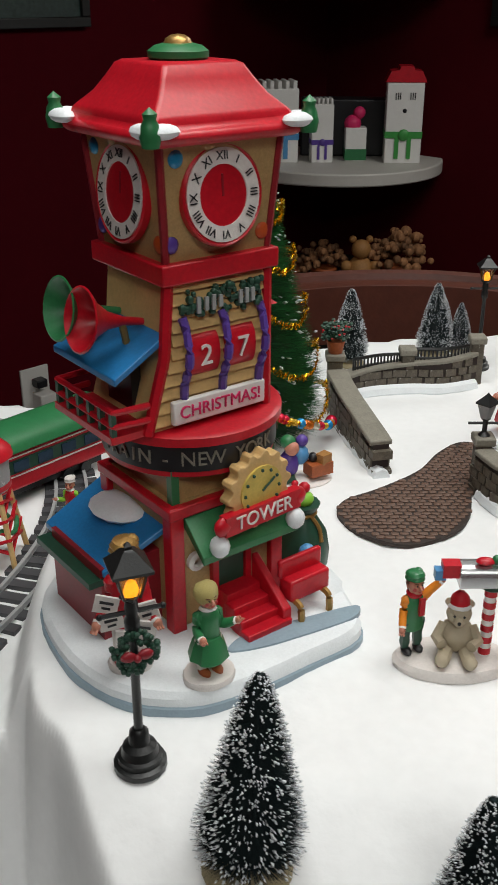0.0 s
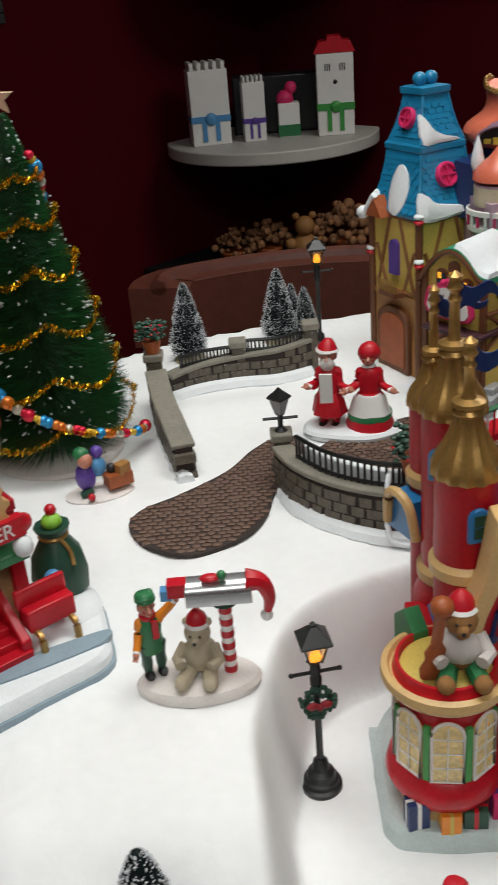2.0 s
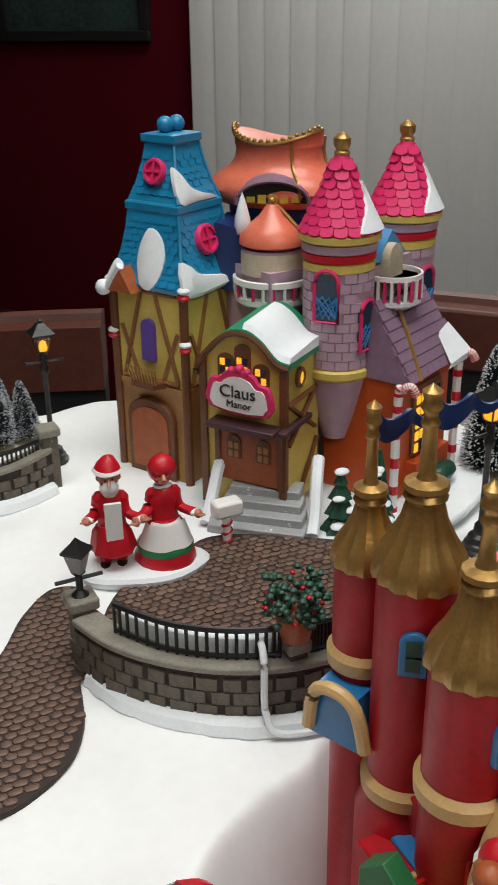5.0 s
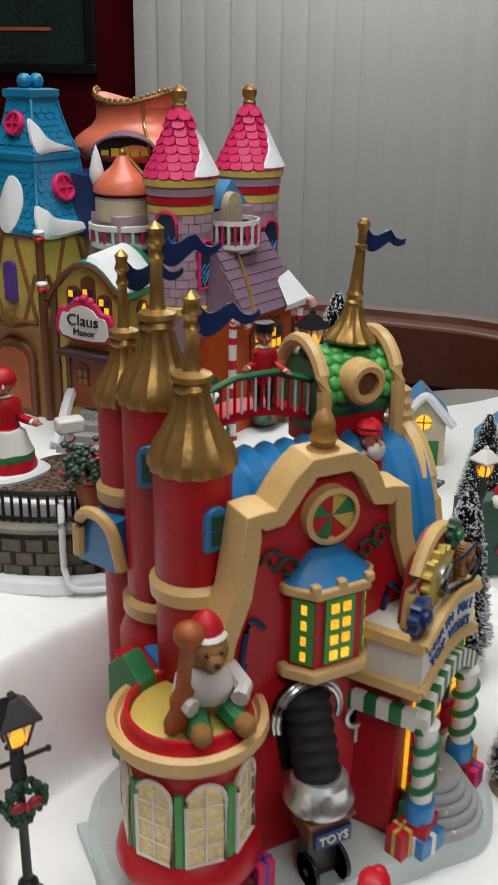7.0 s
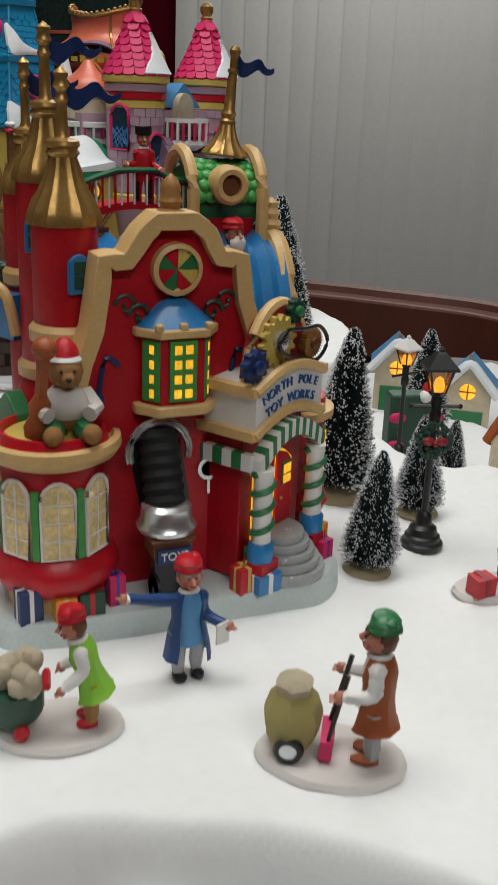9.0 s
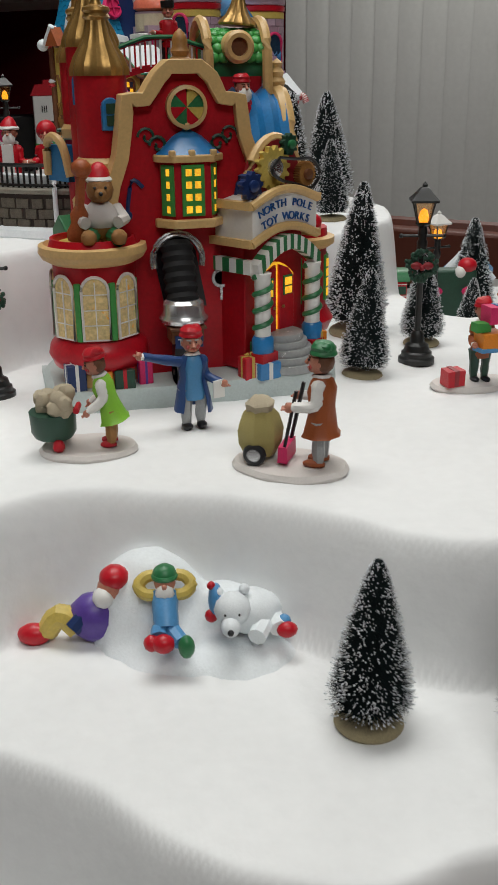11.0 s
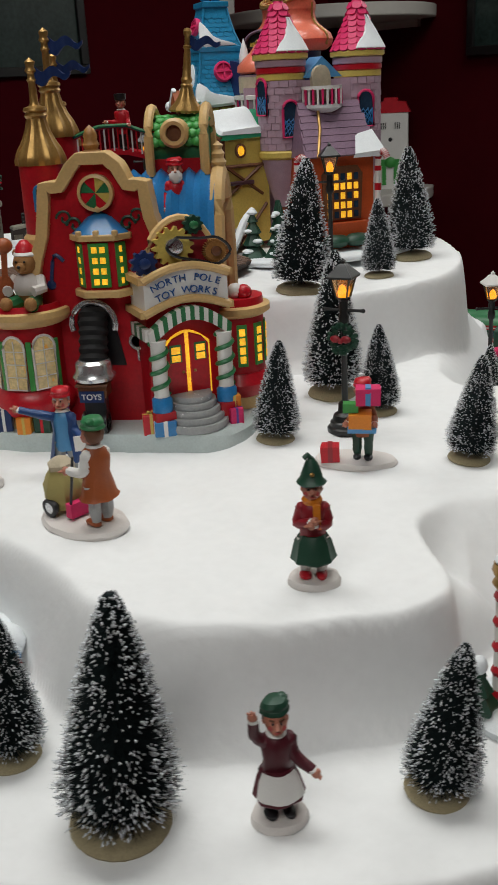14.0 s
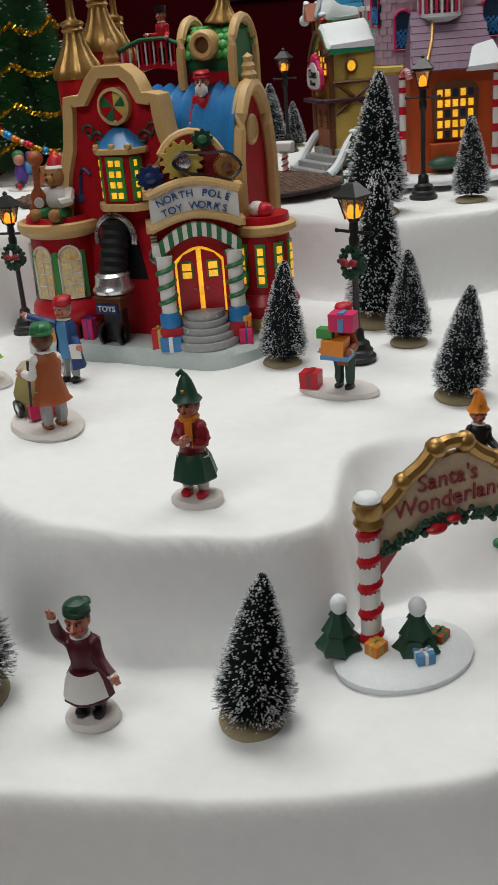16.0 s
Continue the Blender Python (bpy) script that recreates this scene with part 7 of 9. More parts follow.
part("side_gable", Mesh(BRED).at(TL).box((0.036, 0.0, 1.120), (0.012, 0.03, 0.036)).put([(0.030, -0.02, 1.137), (0.050, -0.02, 1.137), (0.050, 0.02, 1.137), (0.030, 0.02, 1.137), (0.031, 0, 1.152)], [(0, 1, 4), (1, 2, 4), (2, 3, 4), (3, 0, 4)]), CT)
part("deck_snow", Mesh(SNOWP).at(TL).ball((0.043, -0.004, 1.087), 0.007, sz=0.5).ball((0.040, -0.004, 1.148), 0.006, sz=0.5), CT)
# clock storey flares to the roof
cl = part("clock_storey", Mesh(TAN).at(TL).box((0, 0, 1.205), (0.064, 0.064, 0.06), 0, 1.15), CT, "tan clock storey")
for sx in (-1, 1):
    for sy in (-1, 1):
        part("red_arris", Mesh(DRED).at(TL).tube([(sx * 0.032, sy * 0.032, 1.175), (sx * 0.0368, sy * 0.0368, 1.235)], 0.0022, 6), cl)
for rz in (0, -90, 90, 180):
    cm = tw(0, 0, 0, rz) @ pose(0, -0.0345, 1.206, 85.4)
    ck = part("clock_face", Mesh(BRED).at(cm).lathe([(0.0245, -0.001), (0.0245, 0.003), (0.0235, 0.004), (0.0225, 0.003)], 40, sy=1.05), cl, "red and silver clock face")
    part("number_ring", Mesh(SNOWG).at(cm).lathe([(0.0222, 0.0), (0.0222, 0.0038), (0.0145, 0.0038), (0.0145, 0.0)], 40, sy=1.05), ck, "silver-white numeral ring")
    part("clock_centre", Mesh(BRED).at(cm).lathe([(0.0145, 0.0), (0.0145, 0.0026), (0, 0.0026)], 36, sy=1.05), ck)
    for k, txt in enumerate(("XII", "I", "II", "III", "IIII", "V", "VI", "VII", "VIII", "IX", "X", "XI")):
        a = radians(90 - 30 * k)
        lettering(txt, 0.0062, BLACK, cm @ pose(0.0183 * math.cos(a), 0.0192 * math.sin(a), 0.0042) @ pose(0, 0, 0, 0, 0, -30 * k), ck, "numeral", 0.0002)
    part("clock_hand", Mesh(DRED).at(cm).box((0, 0.005, 0.003), (0.0012, 0.011, 0.0008)), ck)
for x, z, mt in ((-0.027, 1.226, TEAL), (-0.029, 1.184, PURPLE), (0.028, 1.184, ORANGE), (-0.008, 1.233, OCHRE)):
    for rz in (0, -90):
        part("painted_splash", Mesh(mt).at(tw(0, 0, 0, rz)).ball((x, -0.0335 - (z - 1.19) * 0.075, z), 0.0045, sy=0.35), cl)
rf = part("pagoda_roof", Mesh(BRED).at(TL).lathe([(0.060, 1.2325), (0.0645, 1.2345), (0.0645, 1.2385), (0.0595, 1.2405), (0.058, 1.2445), (0.0555, 1.2465), (0.046, 1.253), (0.0385, 1.261), (0.034, 1.2665), (0.030, 1.268)], 4, a0=45, a1=405), CT, "glossy red flared roof", bevel=0.0018)
part("green_cap", Mesh(GREEN).at(TL).lathe([(0.013, 1.267), (0.0155, 1.269), (0.0155, 1.272), (0.012, 1.2745), (0.008, 1.2755)], 28), rf, "green cap")
part("gold_knob", Mesh(GOLD).at(TL).ball((0, 0, 1.2755), 0.0072, sz=0.6), rf, "gold knob")
for sx in (-1, 1):
    for sy in (-1, 1):
        e = part("corner_elf_ornament", Mesh(GREEN).at(TL).lathe([(0.0042, 1.234), (0.0052, 1.239), (0.0042, 1.244), (0.003, 1.2465), (0.0036, 1.249), (0, 1.252)], 12, (sx * 0.047, sy * 0.047, 0)), rf, "small green corner ornament")
        part("corner_snow", Mesh(SNOWP).at(TL).ball((sx * 0.041, sy * 0.0465, 1.2405), 0.0085, sx=1.2, sy=0.7, sz=0.45).ball((sx * 0.0465, sy * 0.041, 1.2405), 0.0085, sx=0.7, sy=1.2, sz=0.45), e)
# sheds on the left, sack and sled on the right
shed = part("side_shed", Mesh(DRED).at(TL).box((-0.055, 0.01, (g0 + 1.005) / 2), (0.04, 0.06, 1.005 - g0)), CT, "dark red lean-to with blue roof")
part("shed_roof", Mesh(BLUE).at(TL).put([(-0.034, -0.028, 1.024), (-0.034, 0.05, 1.024), (-0.074, 0.05, 1.004), (-0.074, -0.022, 1.004), (-0.034, -0.028, 1.020), (-0.034, 0.05, 1.020), (-0.074, 0.05, 1.000), (-0.074, -0.022, 1.000)], [(0, 1, 2, 3), (7, 6, 5, 4), (3, 2, 6, 7), (0, 3, 7, 4), (1, 5, 6, 2)]), shed, "blue lean-to roof", bevel=0.0006)
part("shed_snow", Mesh(SNOWP).at(TL).ball((-0.044, 0.012, 1.0215), 0.018, sx=0.9, sy=1.2, sz=0.28), shed)
part("green_gutter", Mesh(DGREEN).at(TL).box((-0.078, 0.012, 0.997), (0.010, 0.066, 0.004)), shed)
sk = part("toy_sack", Mesh(DGREEN).at(tw(0.065, -0.029)).lathe([(0.010, g0), (0.0165, g0 + 0.006), (0.0175, g0 + 0.018), (0.0155, g0 + 0.030), (0.009, g0 + 0.041), (0.0075, g0 + 0.0435), (0.010, g0 + 0.047), (0.011, g0 + 0.050)], 24, flute=0.03, nf=9), CT, "dark green bulging toy sack")
part("rope_tie", Mesh(GOLD).at(tw(0.065, -0.029)).tube([(0.008 * math.cos(a), 0.008 * math.sin(a), g0 + 0.0435) for a in np.linspace(0, 6.3, 20)], 0.0016, 6).tube(spline([(0, -0.008, g0 + 0.0435), (0.003, -0.013, g0 + 0.036), (0.002, -0.017, g0 + 0.028)], 4), 0.0014, 6), sk)
part("toy_frog", Mesh(LIME).at(tw(0.065, -0.029)).ball((0, -0.001, g0 + 0.053), 0.0065, sz=0.8), sk)
part("toy_ball", Mesh(BRED).at(tw(0.065, -0.029)).ball((0.001, 0, g0 + 0.060), 0.0038), sk)
part("snow_heap", Mesh(SNOWP).at(tw(0.058, -0.045)).ball((0, 0, g0), 0.022, sz=0.35), CT)
sl = part("sled", Mesh(BRED).at(tw(0.038, -0.064, g0 + 0.020)).box((0, 0, 0), (0.030, 0.012, 0.014)).box((-0.001, 0.004, 0.012), (0.032, 0.004, 0.012)), CT, "red sled with gold runners", bevel=0.0015)
for x in (-0.011, 0.011):
    part("runner", Mesh(GOLD).at(tw(0.038 + x, -0.069, g0)).tube(spline([(0, 0.006, 0.013), (0, -0.004, 0.012), (0, -0.006, 0.006), (0, -0.006, 0.001)], 4), 0.0022, 6), sl)
part("blue_ball", Mesh(LBLUE).at(tw(0.050, -0.052, g0 + 0.030)).ball((0, 0, 0), 0.0055), sl)

# ---- big tinsel tree ----
XT = thing("christmas_tree", pose(-0.003, 0.775, Z1), "tall green tinsel Christmas tree with gold garlands and baubles", "tree")
a, b = bristles(31, 32000, NEEDLEG, FROST, 0.272, 0.072, droop=0.12, tip=0.012, width=0.0009, power=0.92, bottom=0.02)
part("needles", a, XT, angle=180)
# a few matt frost-white tips are coloured in for the tinsel's sparkle
part("glitter", b, XT, "pale tips imitating tinsel sparkle", angle=180)
part("trunk", Mesh(TRUNK).tube([(0, 0, 0), (0, 0, 0.27)], 0.004, 8), XT)
part("snow_skirt", Mesh(SNOWG).lathe([(0.055, 0), (0.055, 0.004), (0.035, 0.014), (0.0, 0.02)], 30), XT, "off-white felt skirt")
rnd = random.Random(4)
for row, (z, sag) in enumerate(((0.235, 0.006), (0.205, 0.009), (0.17, 0.012), (0.13, 0.014), (0.09, 0.015), (0.052, 0.014))):
    g = Mesh(TINSEL)
    n = 220 + row * 60
    for i in range(n):
        th = 2 * math.pi * i / n + row
        zz = z - sag * abs(math.sin(th * 2.5)) + 0.004 * math.sin(th)
        r = 0.072 * (1 - zz / 0.272) ** 0.92 * 1.03 + 0.0075
        p = Vector((r * math.cos(th), r * math.sin(th), zz))
        for _ in range(3):
            d = Vector((rnd.uniform(-1, 1), rnd.uniform(-1, 1), rnd.uniform(-1, 1))).normalized() * 0.0036
            s = d.cross(Vector((0.3, 0.5, 0.8))).normalized() * 0.0006
            g.put([tuple(p - d - s), tuple(p - d + s), tuple(p + d)], [(0, 1, 2)])
    part("gold_garland", g, XT, "gold tinsel garland", angle=180)
for k in range(96):
    u = ((k * 0.618) % 1) ** 1.2 * 0.84 + 0.06
    th = k * 2.39996
    zz = 0.272 * u
    r = 0.072 * (1 - u) ** 0.92 * 1.0 + 0.0065
    rad = (0.0042, 0.0030, 0.0048, 0.0042, 0.0036)[k % 5] * (1.3 if k % 7 == 0 else 0.95)
    part("bauble", Mesh(BALLS[k % 5]).ball((r * math.cos(th), r * math.sin(th), zz), rad, seg=14), XT)
st = [((0.013 if k % 2 == 0 else 0.0055) * math.sin(k * math.pi / 5), 0.283 + (0.013 if k % 2 == 0 else 0.0055) * math.cos(k * math.pi / 5)) for k in range(10)]
part("star", Mesh(mat("pale_gold_star", (0.62, 0.42, 0.28), 0.35, 0.3)).prism(list(reversed(st)), -0.0025, 0.0025, "y"), XT, "pale gold star", bevel=0.0006)

# ---- stone walls, path and plaza ----
def stone_wall(name, pts, w, lo, hi, label, caps=(), snow=True, group="stone walls"):
    t = thing(name, pose(pts[0][0], pts[0][1], 0), label, "wall", group)
    L = pose(-pts[0][0], -pts[0][1], 0)
    line = spline(pts, 6)
    n = len(line)
    his = [hi[0] + (hi[1] - hi[0]) * i / (n - 1) for i in range(n)]
    core = part("core", Mesh(JOINT).at(L).strip(line, w * 0.8, lo, [h - 0.003 for h in his]), t)
    part("coping", Mesh(STONEL).at(L).strip(line, w * 1.12, [h - 0.004 for h in his], his), t, "grey coping stones", bevel=0.001)
    blk = [Mesh(STONE).box((0, 0, 0), (s, w * 0.98, 0.0072)).mesh("stone") for s in (0.0105, 0.0125, 0.009)]
    total = [0.0]
    for p, q in zip(line[:-1], line[1:]):
        total.append(total[-1] + math.dist(p, q))
    c = 0
    z = lo + 0.004
    while z < max(his) - 0.006:
        s = 0.006 * (c % 2)
        k = c
        while s < total[-1]:
            i = max(j for j in range(n) if total[j] <= s + 1e-9)
            i = min(i, n - 2)
            u = (s - total[i]) / max(1e-6, total[i + 1] - total[i])
            x, y = line[i][0] + (line[i + 1][0] - line[i][0]) * u, line[i][1] + (line[i + 1][1] - line[i][1]) * u
            if z < his[i] - 0.006:
                o = new("stone", blk[(k * 5 + c) % 3])
                o.parent = t
                an = math.degrees(math.atan2(line[i + 1][1] - line[i][1], line[i + 1][0] - line[i][0]))
                o.matrix_basis = L @ pose(x, y, z, 0, (k * 7 % 5 - 2) * 1.2, an + (k * 3 % 5 - 2) * 1.5)
            s += 0.0125
            k += 1
        z += 0.008
        c += 1
    for x, y, zt, r in caps:
        part("pillar", Mesh(STONE).at(L).box((x, y, (lo + zt) / 2), (r * 1.7, r * 1.7, zt - lo)), t, bevel=0.0015)
        part("pillar_cap", Mesh(STONEL).at(L).box((x, y, zt + 0.003), (r * 2.2, r * 2.2, 0.007)), t, "grey pillar cap", bevel=0.0015)
    if snow:
        g = Mesh(SNOWP).at(L)
        rnd = random.Random(int(pts[0][0] * 1000))
        g.tube([(x + rnd.uniform(-0.001, 0.001), y - w * 0.62, lo + 0.003) for x, y in line], 0.0072, 8)
        part("snow_bank", g, t, "snow bank along the foot")
    return t


def iron_fence(pts, z0, z1, label):
    t = thing("iron_fence", pose(pts[0][0], pts[0][1], z0), label, "fence", "iron fences")
    L = pose(-pts[0][0], -pts[0][1], -z0)
    line = spline(pts, 5)
    part("top_rail", Mesh(IRON).at(L).tube([(x, y, z1) for x, y in line], 0.0016, 6), t)
    part("bottom_rail", Mesh(IRON).at(L).tube([(x, y, z0 + 0.002) for x, y in line], 0.0012, 6), t)
    dense = spline(pts, max(3, int(26 / len(pts))))
    for x, y in dense:
        part("picket", Mesh(IRON).at(L).tube([(x, y, z0), (x, y, z1 + 0.001)], 0.0010, 5), t)
    return t


FW = [(0.180, 0.676), (0.190, 0.648), (0.208, 0.624), (0.232, 0.605), (0.262, 0.593), (0.300, 0.590)]
stone_wall("terrace_wall", FW, 0.014, Z1 - 0.002, (0.980, 0.980), "curved dark stone terrace wall with snow bank", caps=((0.181, 0.682, 0.982, 0.0075), (0.264, 0.594, 0.984, 0.006)))
iron_fence([(0.190, 0.652), (0.208, 0.6245), (0.232, 0.6055), (0.256, 0.595)], 0.980, 0.997, "black iron fence on the terrace wall")
iron_fence([(0.272, 0.592), (0.286, 0.591), (0.300, 0.590)], 0.980, 0.997, "short black iron fence on the terrace wall")
single("wall_snow", Mesh(SNOWP).strip(spline([(0.196, 0.656), (0.213, 0.630), (0.236, 0.611), (0.259, 0.600)], 5), 0.005, 0.979, 0.990), pose(0, 0, 0), "snow strip lying along the terrace wall", "snow", bevel=0.0012)
stone_wall("gate_wall", [(0.106, 0.706), (0.098, 0.74), (0.088, 0.785), (0.080, 0.835)], 0.017, Z1 - 0.002, (0.972, 0.985), "dark stone garden wall with grey coping", caps=((0.079, 0.842, 0.992, 0.008),))
stone_wall("garden_wall", [(0.088, 0.868), (0.115, 0.884), (0.154, 0.892), (0.190, 0.892), (0.222, 0.905)], 0.013, Z1 - 0.002, (0.966, 0.978), "curved dark stone garden wall behind snow", caps=((0.154, 0.893, 0.979, 0.0075), (0.224, 0.907, 0.986, 0.0075)))
iron_fence([(0.10, 0.876), (0.125, 0.888), (0.148, 0.892)], 0.968, 0.979, "low black iron fence on the garden wall")
iron_fence([(0.162, 0.892), (0.190, 0.892), (0.215, 0.902)], 0.973, 0.984, "low black iron fence on the garden wall")

single("power_cord", Mesh(SNOWP).tube(spline([(0.249, 0.607, 0.986), (0.247, 0.598, 0.9895), (0.2445, 0.5895, 0.984), (0.244, 0.5885, 0.962), (0.244, 0.586, Z1 + 0.012), (0.247, 0.580, Z1 + 0.0045), (0.266, 0.574, Z1 + 0.0035), (0.292, 0.573, Z1 + 0.0035)], 6), 0.0019, 8), pose(0, 0, 0), "white power cord hanging down the stone wall", "cord")


def flower_pot(x, y, z, s, label):
    t = thing("flower_pot", pose(x, y, z), label, "plant")
    rnd = random.Random(int(x * 999))
    part("pot", Mesh(RUST).lathe([(0.006 * s, 0), (0.008 * s, 0.010 * s), (0.0075 * s, 0.011 * s)], 14), t)
    g, h = Mesh(DGREEN), Mesh(BRED)
    for k in range(150):
        an, q, zz = rnd.uniform(0, 6.28), 0.013 * s * math.sqrt(rnd.random()), 0.012 * s + 0.014 * s * rnd.random()
        p = (q * math.cos(an), q * math.sin(an), zz)
        (h if k % 6 == 0 else g).ball(p, (0.0013 if k % 6 == 0 else 0.0019) * s, sz=0.7, seg=5)
    part("foliage", g, t, "dark green foliage")
    part("berry_cluster", h, t, "red berries")
    return t


flower_pot(0.079, 0.842, 0.9985, 1.05, "pot of greenery with red berries on wall pillar")
flower_pot(0.264, 0.594, 0.9900, 1.25, "bushy pot of greenery with red berries")
ml = thing("wall_lantern", pose(0.181, 0.682, 0.9885), "small dark lantern on a stone pillar", "lamp")
part("stem", Mesh(IRON).lathe([(0.005, 0), (0.002, 0.003), (0.002, 0.012), (0.004, 0.014)], 10), ml)
part("lantern_glass", Mesh(GREY).lathe([(0.004, 0.014), (0.0075, 0.026)], 4), ml)
part("lantern_roof", Mesh(IRON).lathe([(0.009, 0.026), (0.009, 0.0275), (0.003, 0.032), (0, 0.035)], 4), ml)
part("cross_bar", Mesh(IRON).tube([(-0.013, 0, 0.010), (0.013, 0, 0.010)], 0.0011, 6), ml)


def paving(name, poly, z, label, singles):
    poly = spline(poly, 6, True)
    ob = single(name, Mesh(JOINT).prism(poly, z - 0.003, z), pose(0, 0, 0), label, "path", kind="structure")
    xs_, ys_ = [p[0] for p in poly], [p[1] for p in poly]
    meshes = []
    rnd = random.Random(3)
    for k in range(6):
        w, d = 0.0030 + 0.0008 * rnd.random(), 0.0021 + 0.0004 * rnd.random()
        ring_ = [(w * (abs(math.cos(a)) ** 0.6) * (1 if math.cos(a) > 0 else -1), d * (abs(math.sin(a)) ** 0.6) * (1 if math.sin(a) > 0 else -1)) for a in np.linspace(0, 2 * math.pi, 9)[:-1]]
        g = Mesh(COBBLE).put([(x, y, -0.001) for x, y in ring_] + [(x * 0.94, y * 0.94, 0.0006) for x, y in ring_] + [(x * 0.6, y * 0.6, 0.0011) for x, y in ring_], [(i, (i + 1) % 8, 8 + (i + 1) % 8, 8 + i) for i in range(8)] + [(8 + i, 8 + (i + 1) % 8, 16 + (i + 1) % 8, 16 + i) for i in range(8)] + [tuple(range(16, 24))])
        meshes.append(g)
    datas = [g.mesh("cobble") for g in meshes]
    rest = Mesh(COBBLE)
    cnt, row = 0, 0
    y = min(ys_)
    while y < max(ys_):
        x = min(xs_) + 0.0035 * (row % 2)
        while x < max(xs_):
            if signed(np.array([x]), np.array([y]), poly)[0] > 0.0018:
                k = rnd.randrange(6)
                m = pose(x + rnd.uniform(-0.0004, 0.0004), y + rnd.uniform(-0.0004, 0.0004), z + rnd.uniform(-0.0002, 0.0003), rnd.uniform(-4, 4), rnd.uniform(-4, 4), rnd.uniform(-8, 8))
                if cnt < singles:
                    o = new("cobble", datas[k])
                    o.parent = ob
                    o.matrix_basis = m
                else:
                    rest.at(m).put(meshes[k].v, meshes[k].f)
                cnt += 1
            x += 0.0070
        y += 0.0049
        row += 1
    rest.at()
    if rest.v:
        tagged(part("cobbles", rest, ob), kind="stuff")
    return ob


paving("path_cobbled", [(0.066, 0.633), (0.073, 0.656), (0.102, 0.676), (0.137, 0.706), (0.160, 0.741), (0.185, 0.762), (0.205, 0.745), (0.186, 0.70), (0.174, 0.672), (0.164, 0.632), (0.146, 0.606), (0.112, 0.590), (0.080, 0.606)], Z1 + 0.0025, "winding brown cobbled path through snow", 280)
paving("plaza_cobbled", [(0.190, 0.69), (0.196, 0.655), (0.214, 0.632), (0.24, 0.614), (0.29, 0.602), (0.34, 0.62), (0.375, 0.66), (0.385, 0.715), (0.34, 0.755), (0.30, 0.775), (0.27, 0.765), (0.22, 0.74)], Z1 + 0.0035, "brown cobbled forecourt of the manor", 0)


# ---- painted figurines: each is one moulded piece ----
def figurine(label, x, y, z, h, rz, coat, legs, hat, hatkind="cone", sleeve=None, skirt=None, apron=None, beard=False, arms=((-35, 20), (35, 20)), scarf=None, lean=0.0, base=0.0, shoes=None, extra=None, vest=None, name="figurine", baseshift=(0, 0), reach=(1, 1), tails=0.09, hair=None):
    g = Mesh(coat)
    if base:
        bx, by = baseshift
        g.use(SNOWG).at(pose(bx, by, 0)).lathe([(base, 0), (base * 1.03, 0.03), (base * 0.97, 0.065), (0, 0.075)], 26, sx=1.0 if bx == 0 else 1.5, sy=0.85 if by == 0 else 1.45)
    f0 = 0.06 if base else 0.0
    g.at(pose(0, 0, f0))
    sh = shoes or BLACK
    for sx in (-0.065, 0.065):
        g.use(sh).ball((sx, -0.03, 0.03), 0.055, sx=0.9, sy=1.5, sz=0.6, seg=10)
        g.use(legs).lathe([(0.036, 0.04), (0.050, 0.12), (0.048, 0.2), (0.068, 0.36)], 12, (sx, 0, 0), flute=0.07, nf=5)
    g.at(pose(0, 0, f0 + 0.33, -lean))
    if skirt:
        g.use(skirt).lathe([(0.168, -0.17), (0.178, -0.155), (0.14, 0.0), (0.105, 0.06)], 18, flute=0.06, nf=8)
    if apron:
        g.use(apron).lathe([(0.172, -0.13), (0.15, 0.0), (0.115, 0.06)], 10, a0=205, a1=335, sx=1.06, sy=1.06)
    g.use(coat).lathe([(0.105, -0.06), (0.118, 0.0), (0.098, 0.12), (0.116, 0.24), (0.092, 0.31), (0.045, 0.35)], 20, sy=0.78, flute=0.035, nf=7)
    if vest:
        g.use(vest).lathe([(0.172, -tails), (0.150, -0.06), (0.122, 0.06), (0.110, 0.13), (0.125, 0.24), (0.098, 0.31), (0.06, 0.345)], 22, a0=-52, a1=232, sy=0.84, flute=0.03, nf=9)
    sl_ = sleeve or coat
    for (az, el), side, long in zip(arms, (-1, 1), reach):
        s0 = Vector((side * 0.085, 0, 0.27))
        d = Vector((math.sin(radians(az)) * math.cos(radians(el)), -math.cos(radians(az)) * math.cos(radians(el)), math.sin(radians(el))))
        if long > 1:
            e0 = s0 + d * 0.13
        else:
            e0 = s0 + Vector((side * 0.035, -0.02, -0.12)) if el < 30 else s0 + Vector((side * 0.06, -0.01, 0.06))
        h0 = e0 + d * 0.15 * long
        g.use(sl_).ball(tuple(s0), 0.056, seg=8).tube(spline([tuple(s0), tuple(e0), tuple(h0)], 4), 0.050, 10, 0.037)
        g.use(WHITE).ball(tuple(h0), 0.040, sz=0.7, seg=8)
        side_ = d.cross(Vector((0, 0.3, 1))).normalized()
        g.use(SKIN).ball(tuple(h0 + d * 0.035), 0.034, sx=1.0, sz=1.1, seg=8)
        for q in (-1, 0, 1):
            g.tube([tuple(h0 + d * 0.05 + side_ * 0.016 * q), tuple(h0 + d * 0.085 + side_ * 0.022 * q)], 0.011, 5, 0.008)
        g.tube([tuple(h0 + d * 0.03), tuple(h0 + d * 0.055 + Vector((0, 0, 0.035)))], 0.011, 5, 0.008)
    if scarf:
        g.use(scarf).lathe([(0.075, 0.32), (0.085, 0.35), (0.07, 0.375)], 12).box((0.03, -0.11, 0.24), (0.06, 0.03, 0.2))
